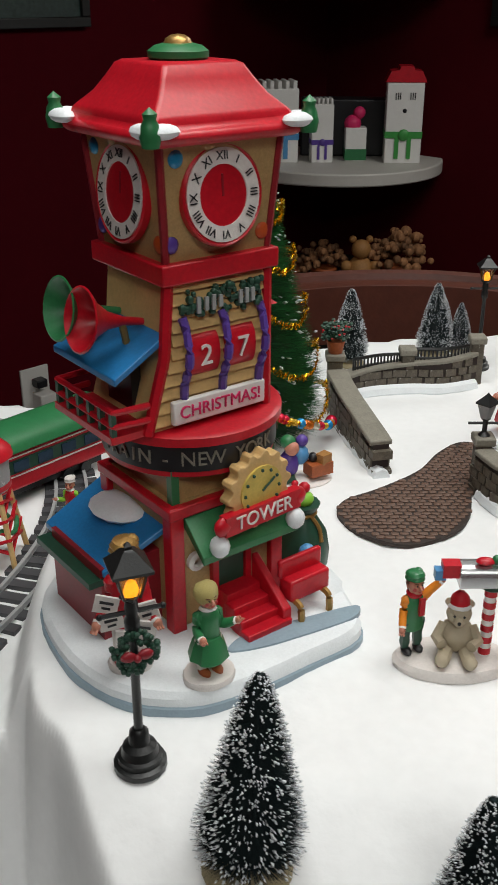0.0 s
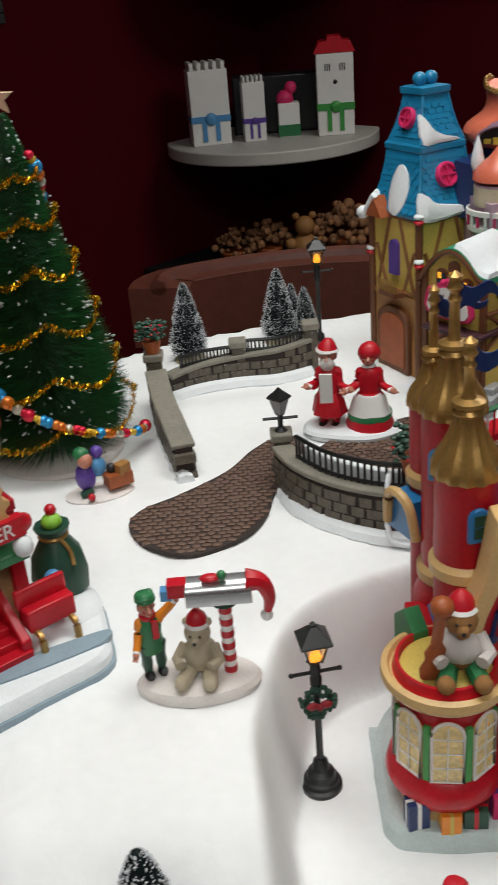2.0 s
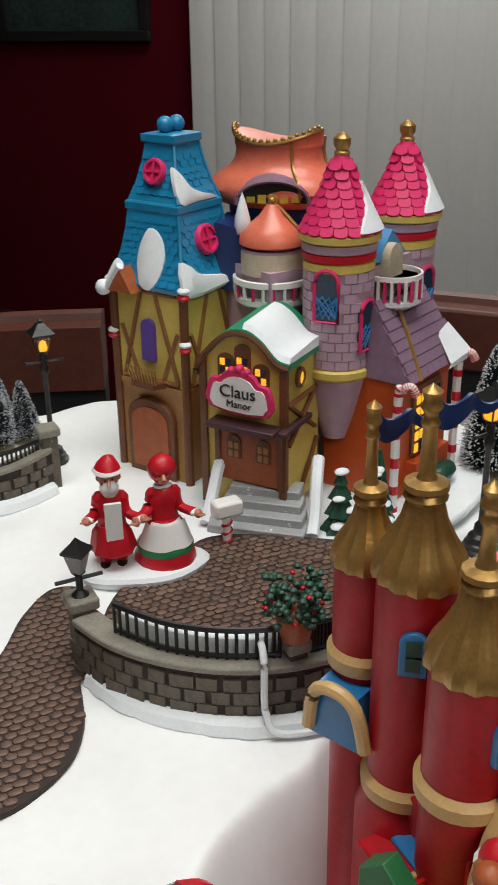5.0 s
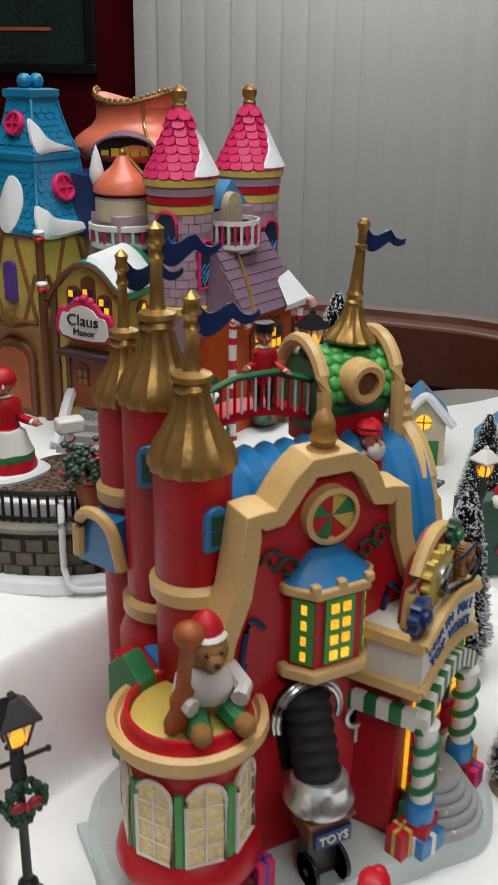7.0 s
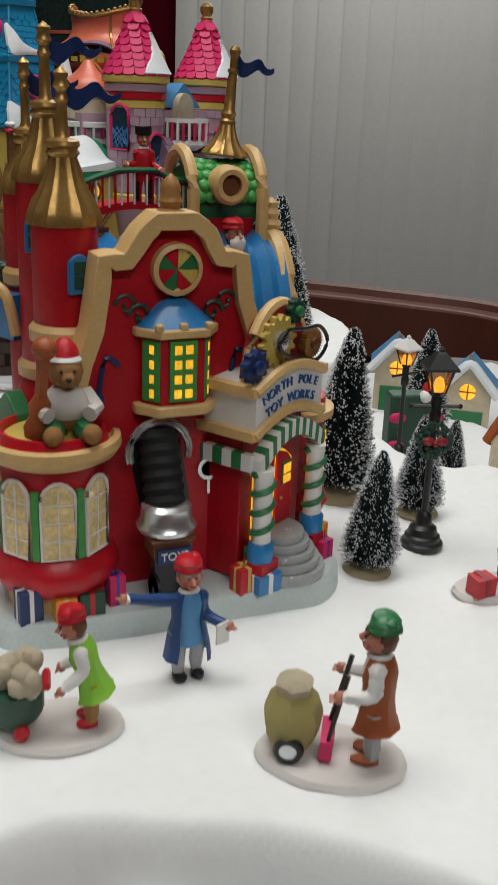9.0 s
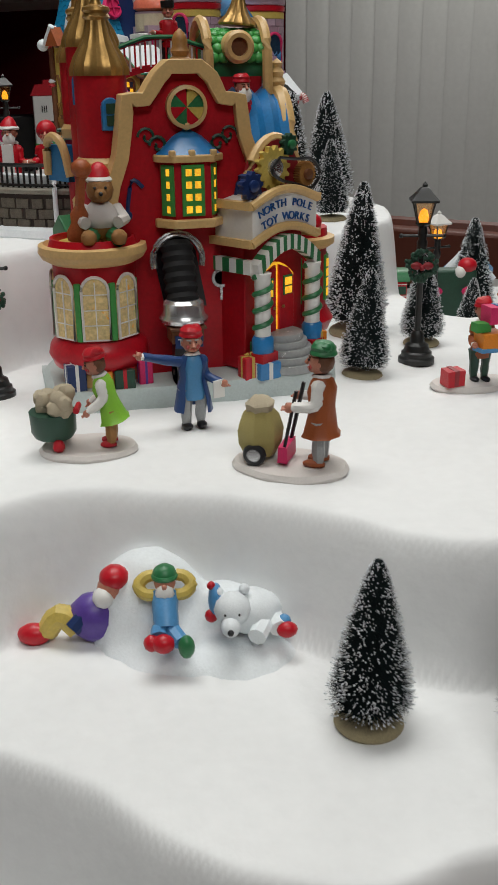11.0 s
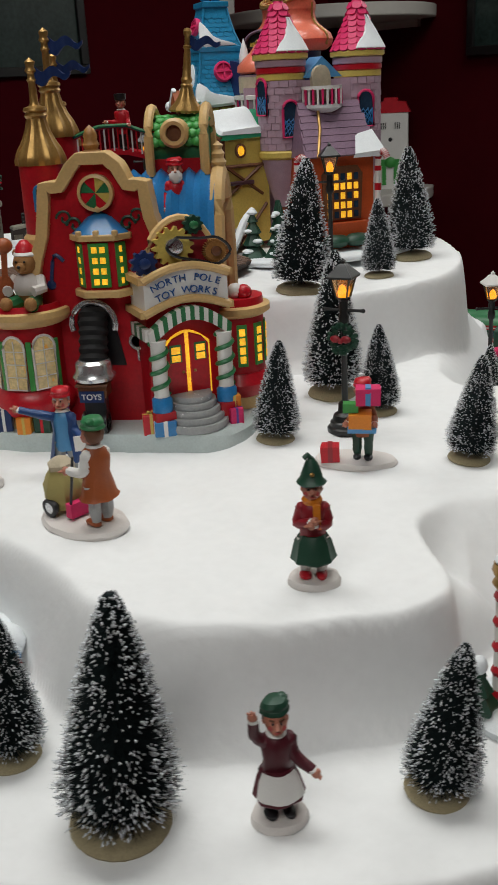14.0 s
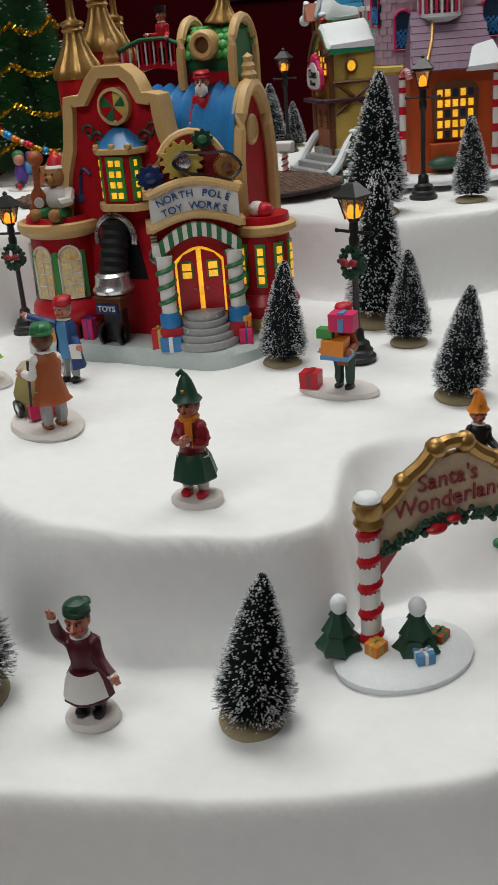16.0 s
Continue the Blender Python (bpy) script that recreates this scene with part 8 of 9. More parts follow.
    g.use(SKIN).ball((0, -0.01, 0.44), 0.080, sz=1.18, seg=16).ball((0, -0.062, 0.392), 0.036, sx=1.25, sz=0.8, seg=8).tube([(0, -0.082, 0.462), (0, -0.112, 0.425)], 0.012, 6, 0.019).ball((-0.082, 0, 0.435), 0.02, sx=0.5, seg=6).ball((0.082, 0, 0.435), 0.02, sx=0.5, seg=6)
    g.use(ROSE).ball((-0.044, -0.068, 0.418), 0.022, sy=0.6, seg=6).ball((0.044, -0.068, 0.418), 0.022, sy=0.6, seg=6).ball((0, -0.092, 0.398), 0.014, sx=1.6, sy=0.6, sz=0.5, seg=6)
    g.use(hair or WOODB).ball((0, 0.022, 0.445), 0.086, sx=1.02, sy=0.86, sz=1.05, seg=12).tube([(-0.055, -0.072, 0.482), (-0.018, -0.086, 0.478)], 0.007, 5).tube([(0.055, -0.072, 0.482), (0.018, -0.086, 0.478)], 0.007, 5)
    g.use(BLACK).ball((-0.030, -0.084, 0.458), 0.009, seg=5).ball((0.030, -0.084, 0.458), 0.009, seg=5)
    g.use(WHITE).lathe([(0.052, 0.325), (0.075, 0.335), (0.06, 0.355)], 12)
    if beard:
        g.use(WHITE).ball((0, -0.06, 0.375), 0.082, sy=0.7, sz=1.0, seg=10)
    if hatkind == "cone":
        g.use(hat).lathe([(0.110, 0.482), (0.120, 0.496), (0.092, 0.53), (0.078, 0.58), (0.05, 0.65), (0.02, 0.70)], 14).tube([(0, 0, 0.68), (-0.03, -0.01, 0.715), (-0.06, -0.02, 0.69)], 0.028, 7, 0.02).use(GOLD).ball((0.0, -0.085, 0.575), 0.018, seg=6)
    elif hatkind == "cap":
        g.use(hat).lathe([(0.088, 0.492), (0.098, 0.500), (0.094, 0.518), (0.088, 0.526), (0.092, 0.550), (0.072, 0.580), (0.03, 0.594), (0, 0.595)], 16, (0, 0.012, 0), flute=0.03, nf=6).ball((0.05, 0.045, 0.560), 0.046, sz=0.8, seg=8)
    elif hatkind == "santa":
        g.use(WHITE).lathe([(0.105, 0.485), (0.118, 0.50), (0.105, 0.52)], 14).use(hat).lathe([(0.10, 0.515), (0.085, 0.56), (0.045, 0.61), (0.0, 0.63)], 14)
    elif hatkind == "hair":
        g.use(hat).ball((0, 0.02, 0.475), 0.115, sz=0.95, seg=14)
    elif hatkind == "tall":
        g.use(hat).lathe([(0.085, 0.49), (0.10, 0.50), (0.10, 0.60), (0.0, 0.615)], 14)
    g.at()
    if extra:
        extra(g, f0)
    k = h / 1.06
    g.v = [tuple(Vector(v) + noise.noise_vector(Vector(v) * 7.0 + Vector((x, y, 0)) * 90) * 0.013 + noise.noise_vector(Vector(v) * 24.0) * 0.004) for v in g.v]
    g.at()
    return single(name, g, pose(x, y, z, 0, 0, rz) @ Matrix.Scale(k, 4), label, "figurine", "painted figurines")


def cart_sack(g, f0):
    c = -0.45
    g.use(SACK).lathe([(0.115, f0 + 0.05), (0.155, f0 + 0.14), (0.165, f0 + 0.24), (0.135, f0 + 0.34), (0.09, f0 + 0.395)], 20, (0.0, c, 0), flute=0.05, nf=7)
    g.use(FUR).lathe([(0.10, f0 + 0.375), (0.112, f0 + 0.43), (0.063, f0 + 0.475), (0, f0 + 0.49)], 14, (0.0, c, 0), flute=0.09, nf=6)
    for sx in (-0.15, 0.15):
        g.use(BLACK).at(pose(sx, c, f0 + 0.085, 0, 90)).lathe([(0.075, -0.022), (0.085, 0), (0.075, 0.022), (0.05, 0.022), (0.05, -0.022), (0.075, -0.022)], 16).use(SILVER).lathe([(0.05, -0.015), (0.05, 0.015)], 10)
        g.at().use(BLACK).tube([(sx * 0.7, c + 0.19, f0 + 0.05), (sx * 0.6, c + 0.30, f0 + 0.58)], 0.013, 6)
    g.use(PINK).box((0, c + 0.2, f0 + 0.09), (0.26, 0.07, 0.12))


def green_cart(g, f0):
    g.use(DGREEN).lathe([(0.17, f0 + 0.1), (0.2, f0 + 0.16), (0.21, f0 + 0.34)], 16, (0, -0.52, 0))
    rnd = random.Random(2)
    for _ in range(16):
        g.use(FUR).ball((rnd.uniform(-0.14, 0.14), -0.52 + rnd.uniform(-0.14, 0.14), f0 + 0.38 + rnd.uniform(0, 0.12)), 0.08, seg=7)
    for sx in (-0.16, 0.16):
        g.use(BRED).ball((sx, -0.46, f0 + 0.06), 0.06, seg=8)
    g.tube([(-0.1, -0.30, f0 + 0.36), (0.1, -0.30, f0 + 0.36)], 0.03, 6)


def gift_pile(g, f0):
    for c, s, mt in (((0, -0.20, 0.52), (0.24, 0.2, 0.16), GIFTO), ((-0.10, -0.2, 0.66), (0.16, 0.14, 0.10), LGREEN), ((0.08, -0.16, 0.78), (0.26, 0.2, 0.18), PINK), ((0.08, -0.16, 0.785), (0.06, 0.205, 0.19), LBLUE), ((0.02, -0.2, 0.42), (0.3, 0.2, 0.05), LBLUE)):
        g.use(mt).box((c[0], c[1], c[2] + f0), s, 8)
    g.use(BRED).box((-0.34, -0.12, f0 + 0.10), (0.20, 0.18, 0.17), 10).use(DRED).box((-0.34, -0.12, f0 + 0.105), (0.05, 0.185, 0.175), 10)


def scroll(g, f0):
    g.use(WHITE).box((0.02, -0.24, f0 + 0.52), (0.13, 0.03, 0.30), 10)


def papers(g, f0):
    g.use(WHITE).box((0.20, -0.14, f0 + 0.38), (0.11, 0.02, 0.16), 20)


def signs(g, f0):
    for c, r in (((-0.13, -0.13, 0.52), 14), ((-0.10, -0.15, 0.40), -10), ((0.12, -0.13, 0.46), -12), ((0.10, -0.15, 0.34), 10), ((0, -0.16, 0.27), 3)):
        g.use(SNOWG).at(pose(c[0], c[1], c[2] + f0, 0, r, 0)).box((0, 0, 0), (0.16, 0.02, 0.12))
        g.use(BLACK).box((0, -0.012, 0.015), (0.09, 0.004, 0.02)).box((0, -0.012, -0.025), (0.06, 0.004, 0.018))
    g.at()


MAROON = mat("maroon_dress_paint", (0.085, 0.010, 0.018), 0.45, var=0.2, scale=80)
COAT = mat("blue_coat_paint", (0.018, 0.06, 0.20), 0.42, var=0.2, scale=80)
figurine("figurine in a blue coat and red cap, arm outstretched", 0.2925, 0.357, Z2, 0.073, -4, LBLUE, GREY, BRED, "cap", sleeve=COAT, vest=COAT, arms=((-82, 14), (50, -20)), reach=(1.5, 1), shoes=BLACK, extra=papers, tails=0.17, scarf=None, hair=GREY)
figurine("figurine in a rust vest wheeling a burlap sack", 0.3395, 0.266, Z2, 0.079, -124, WHITE, GREY, GREEN, "cap", vest=RUST, arms=((-10, -5), (10, -5)), base=0.29, baseshift=(0, -0.22), extra=cart_sack, shoes=RUST)
figurine("figurine in a lime vest pushing a green cart", 0.239, 0.333, Z2, 0.067, -104, WHITE, OCHRE, BRED, "cap", vest=LIME, arms=((-10, -25), (10, -25)), lean=-14, base=0.3, baseshift=(0, -0.22), extra=green_cart, shoes=BRED)
figurine("figurine in green dress, red cape and pointed hat", 0.469, 0.2035, Z2, 0.069, 4, DRED, SNOWG, DGREEN, "cone", skirt=DGREEN, scarf=GIFTO, arms=((48, 20), (-48, 10)), base=0.21, shoes=BRED)
figurine("waving figurine in maroon dress and white apron", 0.456, 0.1035, Z3, 0.0695, 14, MAROON, BLACK, DGREEN, "cap", skirt=MAROON, apron=WHITE, arms=((-20, 75), (55, -35)), base=0.2)
figurine("figurine carrying a stack of wrapped gifts", 0.495, 0.373, Z2, 0.066, -8, RUST, DGREEN, BRED, "cap", arms=((-10, -5), (10, -5)), base=0.30, extra=gift_pile, baseshift=(-0.08, 0))
figurine("girl figurine in green coat with blond hair", -0.022, 0.432, Z1 + 0.0135, 0.066, 30, GREEN, SNOWG, SACK, "hair", skirt=GREEN, arms=((-10, 5), (35, 25)), base=0.24, shoes=RUST)
figurine("figurine in red coat and gold helmet holding signs", -0.066, 0.442, Z1 + 0.0135, 0.088, 5, BRED, SNOWG, GOLD, "cap", arms=((-30, -35), (30, -35)), base=0.15, extra=signs, shoes=BRED, hair=GOLD)
figurine("figurine in red hooded suit with white fur and scroll", 0.226, 0.765, Z1 + 0.006, 0.086, -18, BRED, BRED, BRED, "santa", skirt=BRED, beard=True, arms=((-20, 10), (45, 0)), extra=scroll)
figurine("figurine in red gown with white apron and green hem", 0.258, 0.757, Z1 + 0.006, 0.086, -12, BRED, BRED, BRED, "hair", skirt=BRED, apron=WHITE, arms=((-40, -5), (40, -5)), extra=lambda g, f0: g.use(BRED).lathe([(0.245, 0.02), (0.245, 0.06), (0.2, 0.2), (0.14, 0.36)], 20).use(GREEN).lathe([(0.225, 0.13), (0.228, 0.17), (0.21, 0.20)], 20).use(WHITE).lathe([(0.214, 0.19), (0.15, 0.38)], 14, a0=190, a1=350, sx=1.02, sy=1.03))
single("snow_disc", Mesh(SNOWP).lathe([(0.041, 0), (0.042, 0.004), (0.039, 0.0065), (0, 0.0075)], 30, sy=0.58, flute=0.03, nf=5), pose(0.243, 0.758, Z1 + 0.0025, 0, 0, -12), "oval white snow base under two figurines", "base")
figurine("toy soldier figurine in red jacket and black trousers", 0.318, 0.501, Z2 + 0.205, 0.046, -12, BRED, BLACK, BLACK, "tall", arms=((-40, 0), (30, -20)))
figurine("gnome figurine with white beard and red hat peering out", 0.3605, 0.4735, Z2 + 0.143, 0.066, 12, BRED, BLACK, BRED, "cap", beard=True, arms=((-20, -60), (20, -60)))


def bear(label, x, y, z, s, rz, fur, hat, shirt, trousers):
    g = Mesh(fur).ball((0, 0, 0.30), 0.24, sz=1.15).ball((0, -0.04, 0.70), 0.19).ball((0, -0.2, 0.65), 0.085)
    g.ball((-0.15, 0, 0.85), 0.065, seg=8).ball((0.15, 0, 0.85), 0.065, seg=8)
    g.use(shirt).ball((0, -0.01, 0.34), 0.25, sz=0.95).tube([(-0.2, 0, 0.46), (-0.3, -0.16, 0.32), (-0.22, -0.3, 0.3)], 0.085, 8).tube([(0.2, 0, 0.46), (0.3, -0.16, 0.32), (0.2, -0.3, 0.3)], 0.085, 8)
    g.use(trousers).tube([(-0.12, -0.05, 0.12), (-0.2, -0.42, 0.1)], 0.11, 8).tube([(0.12, -0.05, 0.12), (0.2, -0.42, 0.1)], 0.11, 8)
    g.use(fur).ball((-0.2, -0.45, 0.13), 0.11, seg=8).ball((0.2, -0.45, 0.13), 0.11, seg=8)
    g.use(BLACK).ball((0, -0.285, 0.67), 0.03, seg=6).ball((-0.07, -0.21, 0.74), 0.02, seg=6).ball((0.07, -0.21, 0.74), 0.02, seg=6)
    if hat:
        g.use(WHITE).lathe([(0.17, 0.80), (0.19, 0.83), (0.16, 0.87)], 14).use(hat).lathe([(0.16, 0.86), (0.13, 0.96), (0.06, 1.04), (0, 1.06)], 14)
    return single("bear_figurine", g, pose(x, y, z, 0, 0, rz) @ Matrix.Scale(s, 4), label, "figurine", "painted figurines")


bear("seated bear in red cap and white shirt", 0.2550, 0.4300, Z2 + 0.1025, 0.046, -6, BEARF, BRED, SNOWG, GREEN)
single("toy_bass", Mesh(RUST).lathe([(0.001, 0), (0.0065, 0.003), (0.0075, 0.008), (0.005, 0.013), (0.006, 0.018), (0.003, 0.023)], 14, sy=0.5).box((0, 0, 0.031), (0.004, 0.004, 0.022)).ball((0, 0, 0.044), 0.006, sz=0.9), pose(0.2385, 0.4225, Z2 + 0.1025, 4, 5, 20) @ Matrix.Scale(1.05, 4), "brown toy double bass leaning on the platform", "toy")
# mailbox group
mg = thing("mailbox_scene", pose(0.118, 0.460, Z1), "silver mailbox on striped pole on snowy base", "mailbox")
part("snow_base", Mesh(SNOWG).lathe([(0.034, 0), (0.035, 0.004), (0.0325, 0.007), (0, 0.0085)], 30, sy=0.55), mg, "white snow base with pink edge")
part("pole", Mesh(WHITE).lathe([(0.0034, 0.006), (0.0034, 0.056)], 12, (0.018, 0, 0)), mg)
for k in range(6):
    part("stripe", Mesh(BRED).lathe([(0.0037, 0), (0.0037, 0.004)], 12, (0.018, 0, 0.009 + 0.0078 * k)), mg)
bx_ = part("mail_drum", Mesh(SILVER).prism([(-0.008, 0)] + [(-0.008 + 0.0, 0.007)] + [(-0.008 * math.cos(a), 0.007 + 0.006 * math.sin(a)) for a in np.linspace(0.2, math.pi - 0.2, 8)] + [(0.008, 0.007), (0.008, 0)], -0.0175, 0.0175, "y"), mg, "silver mail drum", bevel=0.0006)
bx_.matrix_basis = pose(0.0155, 0, 0.057, 0, 0, 90)
part("wreath", Mesh(DGREEN).lathe([(0.005, 0), (0.0075, 0.002), (0.005, 0.004)], 14, (0.018, 0, 0.0525)), mg)
part("hanging_hat", Mesh(BRED).tube(spline([(0.030, -0.002, 0.068), (0.038, -0.002, 0.066), (0.042, -0.002, 0.056), (0.0405, -0.002, 0.047)], 5), 0.0065, 8, 0.002).use(WHITE).ball((0.040, -0.002, 0.045), 0.0035), mg, "red cap with white bobble")
part("mail_parcel", Mesh(BRED).box((-0.006, -0.001, 0.066), (0.010, 0.008, 0.008)).use(LBLUE).box((-0.012, -0.001, 0.063), (0.006, 0.006, 0.006)), mg)
part("bow", Mesh(BRED).ball((0.012, -0.004, 0.0725), 0.0035, sx=1.6, sz=0.6).use(GREEN).ball((0.018, -0.004, 0.0735), 0.0028, seg=8), mg)
figurine("elf figurine in orange shirt and green dungarees posting letters", 0.094, 0.464, Z1 + 0.0075, 0.062, 20, GREEN, DGREEN, GREEN, "cap", sleeve=GIFTO, beard=False, arms=((-30, -40), (75, 45)), scarf=BRED)
bear("seated cream polar bear in red cap", 0.120, 0.463, Z1 + 0.0075, 0.039, -10, FUR, BRED, FUR, FUR)
# resting group on the lower snow
def snow_lump(humps, x0, x1, y0, y1, n=46):
    """A moulded heap: soft humps over a low irregular base."""
    xs, ys = np.linspace(x0, x1, n), np.linspace(y0, y1, n)
    vs, fs = [], []
    for yy in ys:
        for xx in xs:
            q = 0.0
            for hx, hy, rx, ry, hh in humps:
                w = 1 + 0.10 * noise.noise((xx * 70, yy * 70, 1.7))
                d = math.hypot((xx - hx) / rx, (yy - hy) / ry) * w
                q += (hh * max(0.0, 1 - d * d) ** 0.55) ** 4
            vs.append((xx, yy, max(-0.003, q ** 0.25 - 0.003 + 0.0008 * noise.noise((xx * 160, yy * 160, 3.1)) * (q > 0))))
    for j in range(n - 1):
        for i in range(n - 1):
            quad = (j * n + i, j * n + i + 1, (j + 1) * n + i + 1, (j + 1) * n + i)
            if max(vs[k][2] for k in quad) > -0.0029:
                fs.append(quad)
    return Mesh(SNOWP).put(vs, fs)


lump = snow_lump([(0.240, 0.252, 0.034, 0.027, 0.047), (0.262, 0.232, 0.046, 0.036, 0.012), (0.279, 0.208, 0.028, 0.019, 0.011), (0.279, 0.240, 0.030, 0.022, 0.030), (0.228, 0.240, 0.018, 0.018, 0.014)], 0.195, 0.318, 0.178, 0.285)
single("snow_mound", lump, pose(0, 0, Z3 - 0.001), "rounded white snow mound of a figurine set", "snow", angle=80)
g = Mesh(LBLUE).tube(spline([(0, 0.013, 0.031), (0, 0.004, 0.025), (0.001, -0.007, 0.015)], 4), 0.0095, 10, 0.0085).use(SKIN).ball((0, 0.013, 0.0405), 0.0078).ball((0, 0.005, 0.0405), 0.0022, seg=6)
g.use(WHITE).ball((0, 0.007, 0.0345), 0.0068, sy=0.8, sz=1.15).use(GREEN).ball((0, 0.016, 0.0465), 0.0085, sz=0.72).lathe([(0.0092, 0.0435), (0.0095, 0.045), (0.0085, 0.0465)], 14, (0, 0.015, 0))
for sx in (-1, 1):
    g.use(YELLOW).tube(spline([(sx * 0.007, 0.012, 0.031), (sx * 0.014, 0.012, 0.032), (sx * 0.0185, 0.015, 0.037), (sx * 0.014, 0.018, 0.042), (sx * 0.008, 0.019, 0.043)], 3), 0.0044, 8)
g.use(LBLUE).tube([(-0.004, -0.007, 0.015), (-0.004, -0.014, 0.013)], 0.0062, 8).use(BRED).ball((-0.001, -0.019, 0.011), 0.0068, sx=1.2).ball((-0.009, -0.016, 0.010), 0.006).use(LBLUE).tube([(0.004, -0.007, 0.015), (0.011, -0.018, 0.011)], 0.0058, 8).use(GREEN).ball((0.0145, -0.022, 0.010), 0.0058, sz=1.5)
single("figurine", g, pose(0.2420, 0.2180, Z3 + 0.009, 0, 0, -14) @ Matrix.Scale(0.70, 4), "bearded elf figurine in yellow and blue reclining on snow", "figurine", "painted figurines")
g = Mesh(PURPLE).ball((0.002, 0, 0.014), 0.0125, sx=1.15, sz=1.15).use(NAVY).tube([(0.0, -0.004, 0.02), (-0.008, -0.01, 0.012)], 0.005, 8).use(YELLOW).tube(spline([(-0.006, -0.004, 0.010), (-0.016, -0.004, 0.017), (-0.024, -0.004, 0.006)], 4), 0.0075, 8, 0.006).use(SKIN).ball((0.012, 0.002, 0.031), 0.0075).use(WHITE).ball((0.009, -0.003, 0.028), 0.0062).use(BRED).ball((0.0145, 0.004, 0.037), 0.0088, sz=0.8).ball((-0.031, -0.005, 0.005), 0.0065, sx=1.5)
single("figurine", g, pose(0.209, 0.246, Z3 + 0.001, 0, 0, -20) @ Matrix.Scale(0.9, 4), "elf figurine in purple-blue and yellow sitting on snow", "figurine", "painted figurines")
g = Mesh(SNOWP).ball((0.010, 0.004, 0.011), 0.018, sx=1.2, sz=0.85).ball((-0.004, -0.007, 0.020), 0.0125, sz=0.92).ball((-0.007, -0.019, 0.014), 0.0065, sy=1.3).tube([(0.018, -0.006, 0.008), (0.010, -0.020, 0.005)], 0.0065, 8).tube([(0.024, 0.0, 0.009), (0.026, -0.014, 0.006)], 0.0065, 8).ball((-0.012, 0.0, 0.029), 0.0038, seg=8).ball((0.005, 0.0, 0.030), 0.0038, seg=8)
g.use(BLACK).ball((-0.008, -0.0275, 0.0145), 0.0022, seg=8).ball((-0.010, -0.017, 0.0215), 0.001, seg=6).ball((-0.001, -0.018, 0.0215), 0.001, seg=6)
g.use(LBLUE).ball((-0.0135, 0.003, 0.022), 0.009, sx=0.6, sz=1.35).use(BRED).ball((-0.017, 0.001, 0.0115), 0.0046).ball((-0.0165, 0.003, 0.033), 0.003, seg=8).ball((0.031, -0.016, 0.006), 0.0055, sx=1.3).use(LBLUE).ball((0.030, -0.010, 0.009), 0.0048)
single("polar_bear_figurine", g, pose(0.2775, 0.2160, Z3 + 0.011, 0, 0, -8) @ Matrix.Scale(0.74, 4), "white polar bear figurine with blue scarf lying in snow", "figurine", "painted figurines")
# sledding pair by the tinsel tree
g = Mesh(SNOWG).lathe([(0.026, 0), (0.027, 0.003), (0, 0.006)], 24, sy=0.6).use(PURPLE).ball((-0.009, 0, 0.018), 0.008, sz=1.5).use(SKIN).ball((-0.008, -0.004, 0.033), 0.006).use(GREEN).ball((-0.010, 0, 0.037), 0.0065, sz=0.9).use(LBLUE).ball((0.001, 0.002, 0.024), 0.007, sz=1.2).use(PURPLE).ball((0.002, 0.002, 0.036), 0.005).use(RUST).box((0.015, -0.002, 0.013), (0.020, 0.013, 0.010), 15).use(OCHRE).box((0.019, -0.003, 0.021), (0.010, 0.008, 0.008), 30).use(BLACK).ball((0.011, 0, 0.021), 0.004).use(DGREEN).tube([(-0.014, -0.006, 0.006), (-0.006, -0.008, 0.009)], 0.003, 6).use(BRED).ball((-0.008, -0.014, 0.007), 0.003, seg=8)
single("figurine", g, pose(0.040, 0.690, Z1, 0, 0, 15), "purple and blue figurine pair pushing a loaded sled", "figurine", "painted figurines")
figurine("small figurine in red and green beside the train", -0.145, 0.70, ZT, 0.05, -10, BRED, BLACK, SNOWG, "cap", sleeve=LIME, skirt=LIME)


# ---- gateway ----
AD = math.degrees(math.atan2(0.062, 0.046))
AR = thing("wonderland_arch", pose(0.566, 0.190, Z3 - 0.001, 0, 0, AD - 8), "candy-striped entrance arch with scrolled gold sign board", "arch")
part("snow_base", Mesh(SNOWP).lathe([(0.028, 0), (0.029, 0.005), (0.024, 0.009), (0, 0.011)], 24, (0.012, -0.010, 0), sx=1.25), AR, "white snow base")
for px in (0.0, 0.088):
    post = part("striped_post", Mesh(WHITE).lathe([(0.0052, 0.006), (0.0052, 0.078)], 14, (px, 0, 0)), AR, "red and white spiral post")
    for k in range(5):
        sp2 = [(px + 0.0022 * math.cos(a), 0.0022 * math.sin(a), 0.008 + k * 0.0145 + a * 0.0012) for a in np.linspace(0, 6.28, 14)]
        part("spiral_stripe", Mesh(BRED).tube(sp2, 0.0043, 7), post)
    part("gold_cap", Mesh(GOLD).lathe([(0.0062, 0.074), (0.0075, 0.076), (0.006, 0.079), (0.0078, 0.083), (0.007, 0.087), (0, 0.089)], 14, (px, 0, 0)), post, "gold post cap")
    part("cap_snow", Mesh(SNOWP).ball((px, 0, 0.0885), 0.0068, sz=0.5), post)
sgn = [(0.004, 0.060), (0.030, 0.068), (0.044, 0.070), (0.058, 0.068), (0.084, 0.060), (0.084, 0.080), (0.070, 0.092), (0.062, 0.098), (0.044, 0.102), (0.026, 0.098), (0.018, 0.092), (0.004, 0.080)]
